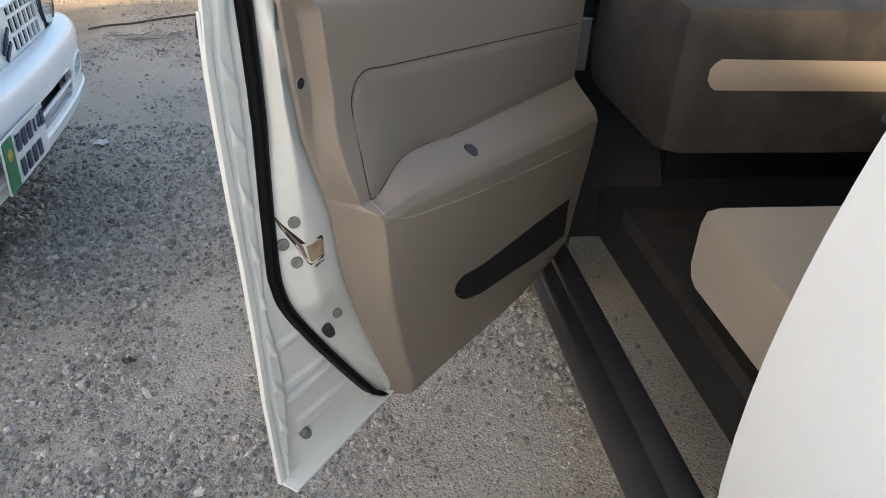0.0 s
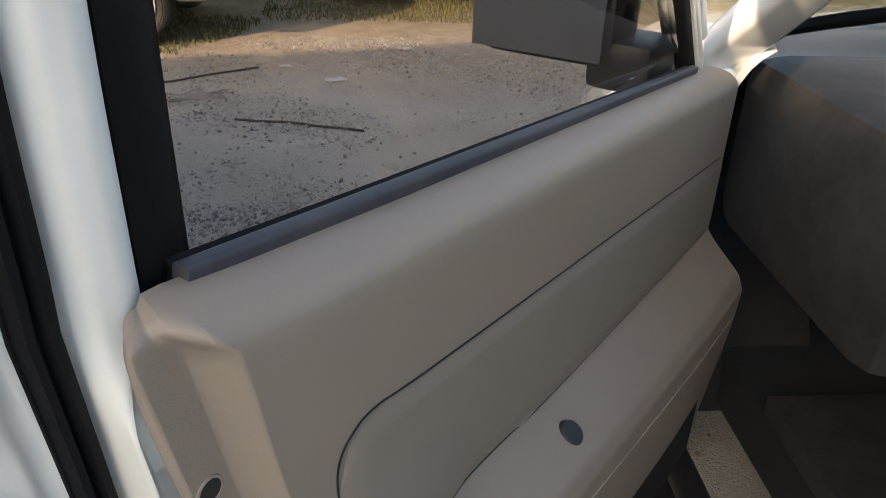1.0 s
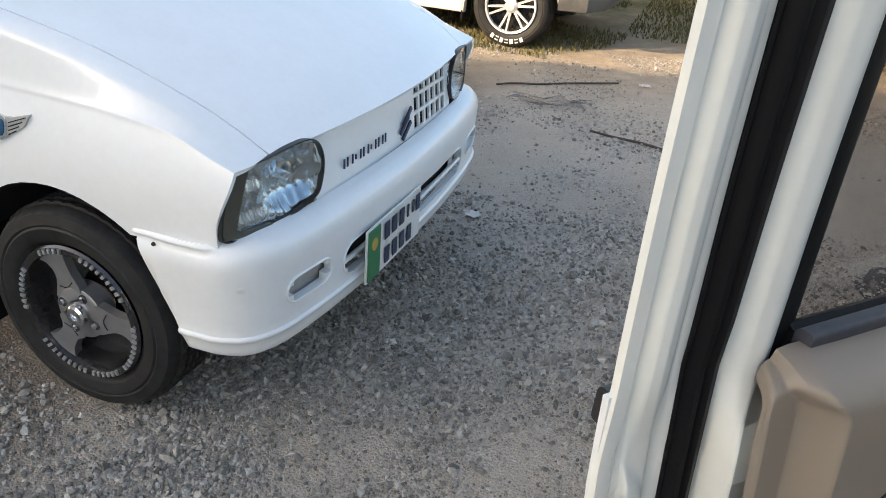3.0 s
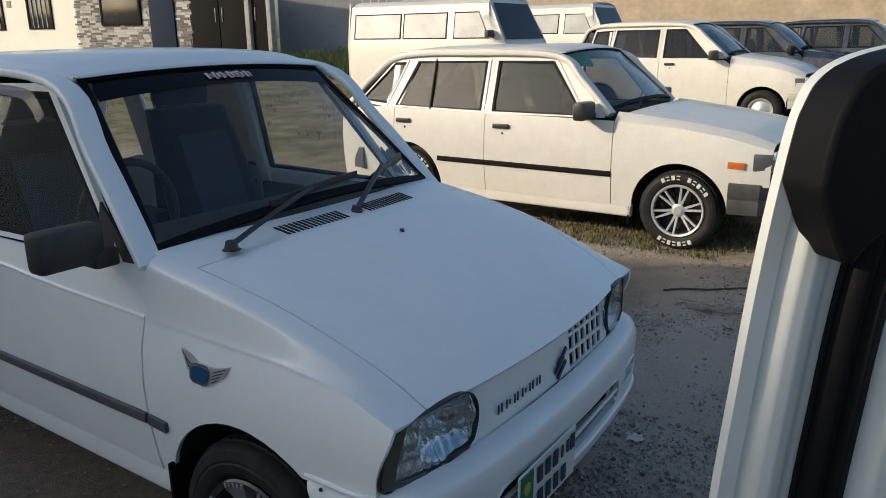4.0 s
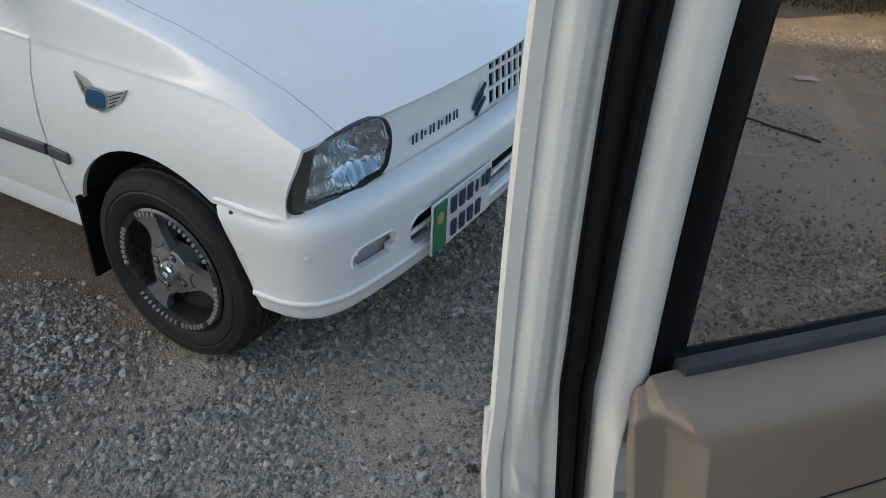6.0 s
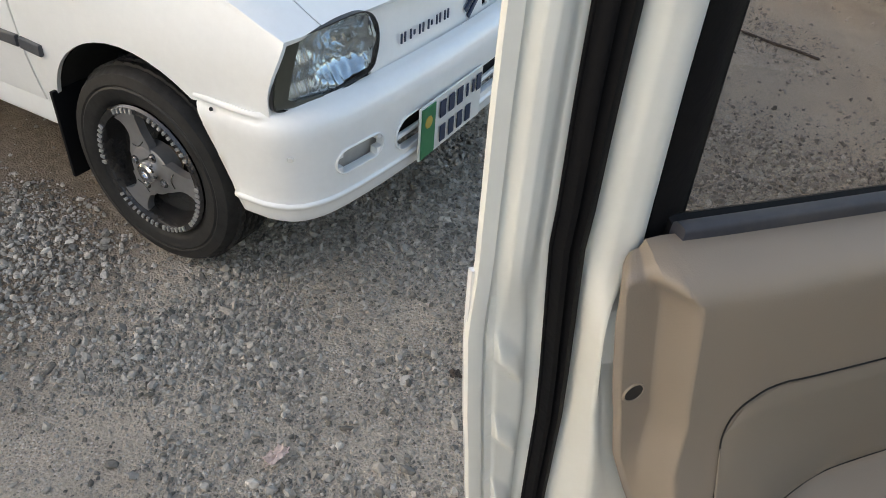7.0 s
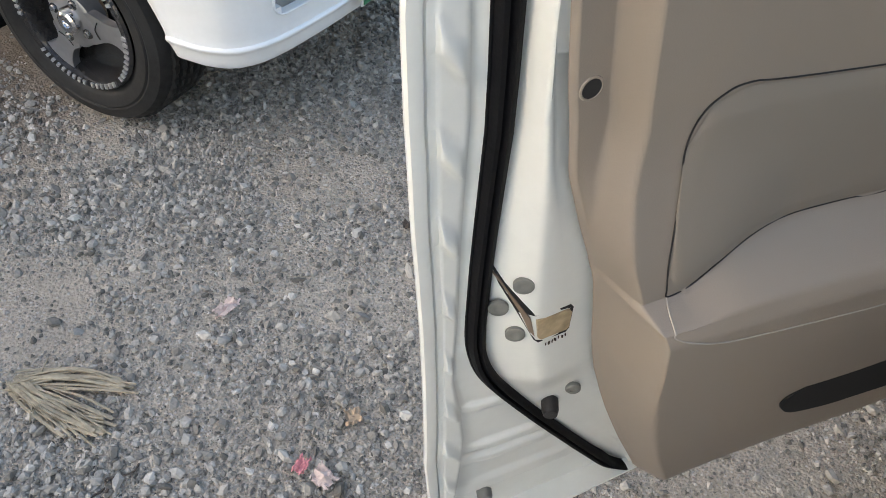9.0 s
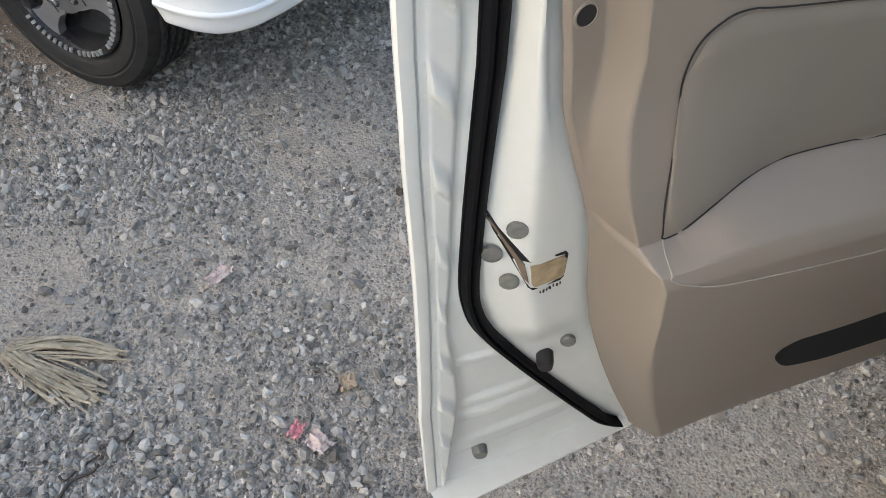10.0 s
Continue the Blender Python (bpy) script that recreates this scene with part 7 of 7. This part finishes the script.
dpart("pull_cup", shift(lathe([(0.0, -0.0015), (0.011, -0.0015), (0.014, 0.004)], 20), Matrix.Translation((0.56, trim_n(0.56, 0.787) + 0.001, 0.788)) @ Matrix.Rotation(radians(55), 4, "X") @ Matrix.Rotation(math.pi, 4, "Z")), BLACK, panel, "black inner handle cup")
# outside: black pull handle and mirror
h = dpart("door_handle", sweep([(0.665, -0.036, 0.858), (0.71, -0.048, 0.866), (0.80, -0.050, 0.872), (0.875, -0.036, 0.874)], rounded(0.030, 0.042, 0.45)), BLACK, None, "black pull handle", 60)
mr = dpart("door_mirror", box((0.17, -0.13, 1.075), (0.10, 0.20, 0.15), 0.04), BLACK, None, "black door mirror")
dpart("mirror_foot", box((0.16, -0.03, 1.01), (0.10, 0.08, 0.06), 0.015), BLACK, mr)
dpart("mirror_glass", box((0.222, -0.13, 1.075), (0.004, 0.17, 0.12), 0.0), CHROME, mr)


# ---------------------------------------------------------------- buildings, wall, growth
HOUSEWHITE = surface("white house paint", (0.80, 0.77, 0.70), 0.9, vary=0.06, scale=1.2, grain=12, bump=0.2)
PLASTER = surface("pale plaster", (0.62, 0.57, 0.48), 0.9, vary=0.08, scale=1.2, grain=12, bump=0.2)
TANWALL = surface("tan weathered wall", (0.42, 0.34, 0.25), 0.92, vary=0.25, scale=0.9, grain=6, bump=0.3)
GREYWALL = surface("grey rendered wall", (0.33, 0.33, 0.33), 0.92, vary=0.15, scale=0.8, grain=8, bump=0.2)
SLATE = surface("grey split stone", (0.34, 0.33, 0.32), 0.9, vary=0.3, scale=4, grain=30, bump=0.3)
GATE = surface("dark brown gate paint", (0.007, 0.0055, 0.005), 0.85, vary=0.2, spec=0.2)
DOORBLUE = surface("dark blue door paint", (0.012, 0.022, 0.045), 0.8, vary=0.15, spec=0.2)
DARKWIN = surface("dark window", (0.02, 0.022, 0.025), 0.15, vary=0.1)

# unseen plain block added behind the camera to cast shade over the near cars
E_TAN = math.tan(SUN_EL)
SUNWAY = Vector((-math.cos(SUN_AZ), -math.sin(SUN_AZ)))
BH = 5.0
corner = Vector((2.78, 4.02)) - SUNWAY * (BH / E_TAN)
ang = radians(17)
bm = bmesh.new()
w_, l_, r_ = 16.0, 15.0, 0.35
outl = [(-w_, -l_), (0, -l_), (0, -r_)] + [(-r_ + r_ * math.cos(a * math.pi / 12), -r_ + r_ * math.sin(a * math.pi / 12)) for a in range(1, 6)] + [(-r_, 0), (-w_, 0)]
cb, sb = math.cos(ang), math.sin(ang)
bb = prism(outl, lambda a, b, d: (corner.x + a * cb - b * sb, corner.y + a * sb + b * cb, d), BH)
tagged(part("shade_caster", bb, PLASTER, None), "unseen plain block added to shade the lot", "building", kind="structure")


def block(name, c, s, mat, label, yaw=0.0, kind="structure", cat="wall"):
    ob = part(name, box((0, 0, s[2] / 2), s, 0.0), mat)
    ob.matrix_basis = pose(c[0], c[1], c[2], 0, 0, yaw)
    return tagged(ob, label, cat, kind=kind)


# perimeter wall along the far side
block("wall_far", (6.0, 27.0, rise(0, 27)), (46, 0.25, 3.2), TANWALL, "tan weathered boundary wall", 3)
block("wall_side", (-19.6, 22.6, rise(-19.6, 22.6)), (6.5, 0.25, 3.0), GREYWALL, "grey rendered boundary wall", 20)


# the house: white part, stone-clad bay with a window, dark door and gates
def clad_material():
    m, nt, b = mat_base("two-tone split stone")
    geo = node(nt, "ShaderNodeNewGeometry")
    r = nt.nodes.new("ShaderNodeValToRGB")
    for i, (p, c) in enumerate([(0.0, (0.13, 0.115, 0.105)), (0.45, (0.20, 0.185, 0.17)), (0.55, (0.40, 0.39, 0.38)), (1.0, (0.54, 0.53, 0.51))]):
        e = r.color_ramp.elements[i] if i < 2 else r.color_ramp.elements.new(p)
        e.position, e.color = p, (*c, 1)
    nt.links.new(geo.outputs["Random Per Island"], r.inputs[0])
    nt.links.new(r.outputs[0], b.inputs["Base Color"])
    b.inputs["Roughness"].default_value = 0.9
    return m


house = root("house", pose(-24.83, 19.16, rise(-30.5, 19.5), 0, 0, 6), "white house front with a stone-clad bay and dark gate", "house")
hw = part("wall", box((-14.45, 0.2, 2.4), (14, 0.4, 4.8)), HOUSEWHITE, house, "white plastered wall")
for x0, x1, z0, z1 in ((-10.8, -9.15, 1.42, 2.78), (-14.2, -12.75, 1.40, 2.75)):
    w = part("window", box(((x0 + x1) / 2, 0.02, (z0 + z1) / 2), (x1 - x0, 0.10, z1 - z0), 0.02), DARKWIN, hw, "brown shuttered window")
    part("window_frame", ring_prism([(x0 - 0.06, z0 - 0.06), (x1 + 0.06, z0 - 0.06), (x1 + 0.06, z1 + 0.06), (x0 - 0.06, z1 + 0.06)], [(x0 + 0.04, z0 + 0.04), (x1 - 0.04, z0 + 0.04), (x1 - 0.04, z1 - 0.04), (x0 + 0.04, z1 - 0.04)], lambda x, z, d: (x, -0.06 + d, z), 0.08), GATE, w)
    for k in range(1, 5):
        x = lerp(x0, x1, k / 5)
        part("grille_bar", box((x, -0.05, (z0 + z1) / 2), (0.05, 0.03, z1 - z0)), GREYWALL, w)
part("vent", box((-12.2, 0.0, 2.52), (0.34, 0.06, 0.30), 0.01), GREYWALL, hw, "small grey wall vent")
clad = part("stone_bay", box((-3.98, 0.22, 2.4), (6.92, 0.4, 4.8)), SLATE, house, "grey split-stone wall")
rng = random.Random(4)
courses = bmesh.new()


def in_opening(x, z):
    return (-5.78 < x < -3.28 and 1.44 < z < 2.98) or (-2.82 < x < -1.28 and z < 2.95)


for j in range(40):
    x = -7.42 - rng.random() * 0.2
    while x < -0.6:
        w = rng.uniform(0.22, 0.46)
        if not in_opening(x + w / 2, 0.06 + 0.105 * j):
            box((min(x + w / 2, -0.6), 0.005, 0.06 + 0.105 * j), (w - 0.02, 0.03 + 0.02 * rng.random(), 0.088), 0, courses)
        x += w
cl = part("stone_cladding", courses, clad_material(), clad)
cl["kind"] = "stuff"
bw_ = part("window", box((-4.53, -0.02, 2.21), (2.36, 0.10, 1.42), 0.02), DARKWIN, house, "dark window")
part("window_frame", ring_prism([(-5.77, 1.45), (-3.29, 1.45), (-3.29, 2.97), (-5.77, 2.97)], [(-5.66, 1.56), (-3.40, 1.56), (-3.40, 2.86), (-5.66, 2.86)], lambda x, z, d: (x, -0.09 + d, z), 0.08), GATE, bw_)
part("door", box((-2.05, -0.02, 1.45), (1.42, 0.12, 2.9), 0.02), DOORBLUE, house, "dark blue door")
gt = part("gate", box((1.0, 0.10, 1.7), (3.1, 0.12, 3.4), 0.02), GATE, house, "dark double gate")
for x0, x1, hx in ((-0.5, 1.06, 0.91), (1.10, 2.5, 1.27)):
    leaf = part("gate_leaf", box(((x0 + x1) / 2, 0.02, 1.55), (x1 - x0, 0.06, 2.9), 0.02), GATE, gt)
    part("gate_handle", box((hx, -0.03, 1.75), (0.04, 0.04, 0.55), 0.01), STEEL, leaf)
part("gate_post", box((2.655, 0.0, 1.7), (0.22, 0.3, 3.4), 0.02), SLATE, house, "stone gate post")
sg = part("side_gate", box((3.2, 0.06, 1.6), (0.84, 0.10, 3.2), 0.02), GATE, house, "dark side gate")
part("gate_handle", box((2.95, -0.01, 1.75), (0.04, 0.04, 0.5), 0.01), STEEL, sg)
part("gate_post", box((3.72, 0.0, 1.7), (0.20, 0.3, 3.4), 0.02), SLATE, house, "stone gate post")


def blades(name, count, area, h, seed, mat, label, clump=0.0):
    rng = np.random.default_rng(seed)
    V, F = [], []
    n = 0
    while n < count:
        x, y = rng.uniform(area[0], area[1]), rng.uniform(area[2], area[3])
        if clump and noise.noise((x * 0.9, y * 0.9, seed)) < clump:
            continue
        z = ground_z(x, y)
        a, hh, b = rng.uniform(0, 6.28), h * rng.uniform(0.5, 1.4), rng.uniform(0, 6.28)
        w = 0.006 + 0.02 * h
        dx, dy = math.cos(a) * w, math.sin(a) * w
        lx, ly = math.cos(b) * hh * 0.5, math.sin(b) * hh * 0.5
        i = len(V)
        V += [(x - dx, y - dy, z - 0.01), (x + dx, y + dy, z - 0.01), (x + lx * 0.4 + dx * 0.6, y + ly * 0.4 + dy * 0.6, z + hh * 0.6), (x + lx * 0.4 - dx * 0.6, y + ly * 0.4 - dy * 0.6, z + hh * 0.6), (x + lx, y + ly, z + hh)]
        F += [(i, i + 1, i + 2, i + 3), (i + 3, i + 2, i + 4)]
        n += 1
    me = bpy.data.meshes.new(name)
    me.from_pydata(V, [], F)
    me.materials.append(mat)
    return tagged(new(name, me), label, "grass", kind="stuff")


GRASS = surface("dry grass", (0.12, 0.11, 0.035), 0.85, vary=0.4, scale=3, grain=20)
WEED = surface("green weeds", (0.06, 0.085, 0.02), 0.8, vary=0.4, scale=3, grain=20)
blades("grass", 9000, (-3.6, 0.5, 3.3, 6.0), 0.035, 2, GRASS, "short dry grass beside the parked cars", -0.05)
blades("grass", 8000, (0.4, 3.0, 4.4, 7.0), 0.03, 6, GRASS, "short dry grass and dust between the cars", 0.0)
blades("grass", 9000, (-14, 3, 6, 16), 0.06, 3, GRASS, "patchy dry grass over the open lot", 0.05)
blades("weeds", 6000, (-20, -13.5, 14.5, 22), 0.5, 4, WEED, "tall green weeds along the wall", -0.1)


# ---------------------------------------------------------------- litter
PAPER = surface("crumpled paper", (0.62, 0.57, 0.52), 0.8, vary=0.12, scale=30, grain=200)
BLUSH = surface("stained pale wrapper", (0.60, 0.47, 0.42), 0.75, vary=0.30, scale=45, grain=200, dust=0.25)
PINK = surface("torn pink wrapper", (0.62, 0.24, 0.25), 0.6, vary=0.35, scale=30)
LEAF = surface("dry brown leaf", (0.36, 0.26, 0.17), 0.85, vary=0.25, scale=40)
STRAW = surface("dry straw", (0.34, 0.285, 0.20), 0.85, vary=0.4, scale=20, grain=80)
STICK = surface("dark twig", (0.07, 0.055, 0.045), 0.9, vary=0.3)
CLEARBAG = glass_mat("thin clear plastic", (0.85, 0.85, 0.85), 0.25)


def scrap(name, x, y, w, l, yaw, mat, label, cat="paper", rough=0.012, seed=1):
    def fn(u, v):
        a, b = (u - 0.5) * w, (v - 0.5) * l
        k = noise.noise((u * 3 + seed, v * 3, seed * 1.7))
        return (a + 0.1 * w * k, b + 0.12 * l * noise.noise((v * 4, u * 4 + seed, 0)), 0.004 + rough * (0.6 + abs(k)) + rough * 0.6 * noise.noise((u * 6, v * 6, seed)))
    ob = part(name, sheet(fn, 14, 14, 0.0008, lambda u, v: max(abs(u - 0.5), abs(v - 0.5)) > 0.36 + 0.22 * noise.noise((u * 5 + seed, v * 5 - seed, 5))), mat, None, "", 30)
    ob.matrix_basis = pose(x, y, ground_z(x, y) + 0.003, 0, 0, yaw)
    return tagged(ob, label, cat)


scrap("paper_scrap", 0.452, 0.78, 0.075, 0.075, 20, PAPER, "small white paper scrap on the dust", seed=2, rough=0.004)
scrap("paper_scrap", 1.10, 2.76, 0.15, 0.10, 30, PAPER, "flat torn paper on the gravel", seed=3, rough=0.004)
scrap("paper_scrap", 1.515, 3.515, 0.13, 0.09, -20, PAPER, "white paper scrap near the shade's edge", seed=4, rough=0.006)
scrap("paper_scrap", 0.775, 3.02, 0.09, 0.07, 10, PAPER, "white paper scrap on the gravel", seed=5, rough=0.006)
scrap("crumpled_wrapper", 0.666, -1.037, 0.040, 0.065, -12, BLUSH, "crumpled pale wrapper on the gravel", "wrapper", 0.014, 6)
scrap("torn_wrapper", 1.028, -1.252, 0.055, 0.042, -20, BLUSH, "torn pale wrapper on the gravel", "wrapper", 0.012, 7)
scrap("torn_wrapper", 0.983, -1.252, 0.028, 0.042, 10, PINK, "torn pink wrapper on the gravel", "wrapper", 0.010, 8)
scrap("dry_leaf", 1.008, -1.128, 0.032, 0.040, 40, LEAF, "small dry brown leaf on the gravel", "leaf", 0.006, 9)
scrap("dry_leaf", 0.86, -0.645, 0.035, 0.03, 40, STICK, "dark crumpled leaf on the gravel", "leaf", 0.012, 10)
scrap("plastic_bag", 0.35, 2.35, 0.55, 0.22, 15, CLEARBAG, "thin clear plastic bag lying on the dust", "plastic bag", 0.03, 11)


def twig(x0, y0, x1, y1, r, label, seed):
    rng = random.Random(seed)
    pts = []
    for i in range(7):
        t = i / 6
        x, y = lerp(x0, x1, t) + rng.uniform(-1, 1) * 0.012, lerp(y0, y1, t) + rng.uniform(-1, 1) * 0.012
        pts.append((x, y, ground_z(x, y) + r + 0.004 * rng.random()))
    return tagged(part("twig", sweep(curve(pts, 3), circle(r, 6)), STICK), label, "twig", "twigs")


twig(0.66, 2.0, 1.28, 1.86, 0.006, "thin dark twig on the gravel", 1)
twig(-0.05, 2.55, 0.62, 3.0, 0.006, "thin grey twig on the dust", 2)
twig(0.735, -1.43, 0.72, -1.62, 0.003, "thin dry twig beside the straw", 3)
twig(0.74, -1.38, 0.70, -1.50, 0.002, "thin dry twig beside the straw", 5)
# dark oil stain beside the front wheel
OIL = surface("oil-soaked dust", (0.075, 0.062, 0.052), 0.8, vary=0.3, scale=14, grain=150, bump=0.4)


def stain(u, v):
    a = 2 * math.pi * u
    r = v * 0.17 * (1 + 0.35 * noise.noise((math.cos(a) * 1.5, math.sin(a) * 1.5, 2.2)))
    x, y = STAIN[0] + r * math.cos(a) * 0.8, STAIN[1] + r * math.sin(a) * 1.1
    return (x, y, ground_z(x, y) + 0.0035 * (1 - v * v) + 0.0005)


STAIN = (1.98, 0.93)
tagged(part("oil_stain", sheet(stain, 36, 6), OIL, None, "", 60), "dark oil stain soaked into the dusty ground", "stain")
# a bundle of dry straw, tied at one end
st = bmesh.new()
rng = random.Random(9)
TIE = Vector((0.458, -1.358, 0.0))
for count, tips, bow in ((26, ((0.600, -1.262), (0.672, -1.262)), 0.010), (30, ((0.655, -1.325), (0.672, -1.380)), -0.006), (12, ((0.560, -1.395), (0.640, -1.395)), -0.004)):
    for i in range(count):
        k = i / (count - 1)
        a, b = Vector((*tips[0], 0)), Vector((*tips[1], 0))
        end = a.lerp(b, min(1.0, max(0.0, k + rng.uniform(-0.1, 0.1))))
        end += (end - TIE) * rng.uniform(-0.22, 0.03)
        side = Vector((-(end - TIE).y, (end - TIE).x, 0)).normalized()
        p0 = TIE + side * rng.uniform(-0.016, 0.016) + Vector((rng.uniform(-0.012, 0.006), 0, 0.006 + 0.016 * rng.random()))
        pts = [p0]
        off = rng.uniform(-0.012, 0.012)
        for f in (0.33, 0.66, 1.0):
            q = p0.lerp(end, f) + side * (bow * math.sin(math.pi * f) + off * math.sin(math.pi * f * 0.8) + rng.uniform(-0.003, 0.003))
            q.z = ground_z(q.x, q.y) + 0.005 + (0.020 - 0.012 * f) * rng.random() + 0.004 * (1 - f)
            pts.append(q)
        w = rng.uniform(0.0012, 0.0030)
        sweep(curve(pts, 4), [(-w, -0.0006), (w, -0.0006), (w * 0.8, 0.0010), (-w * 0.8, 0.0010)], bm=st)
for i in range(9):
    a = radians(rng.uniform(-70, 250))
    l = rng.uniform(0.03, 0.09)
    p0 = TIE + Vector((rng.uniform(0, 0.06), rng.uniform(-0.03, 0.03), 0.014))
    p2 = p0 + Vector((l * math.cos(a), l * math.sin(a), -0.004))
    sweep([p0, (p0 + p2) / 2 + Vector((0, 0, 0.006)), p2], [(-0.0012, -0.0006), (0.0012, -0.0006), (0.001, 0.001), (-0.001, 0.001)], bm=st)
tagged(part("straw_bundle", st, STRAW), "bundle of flat dry straw lying on the gravel", "straw", kind="stuff")
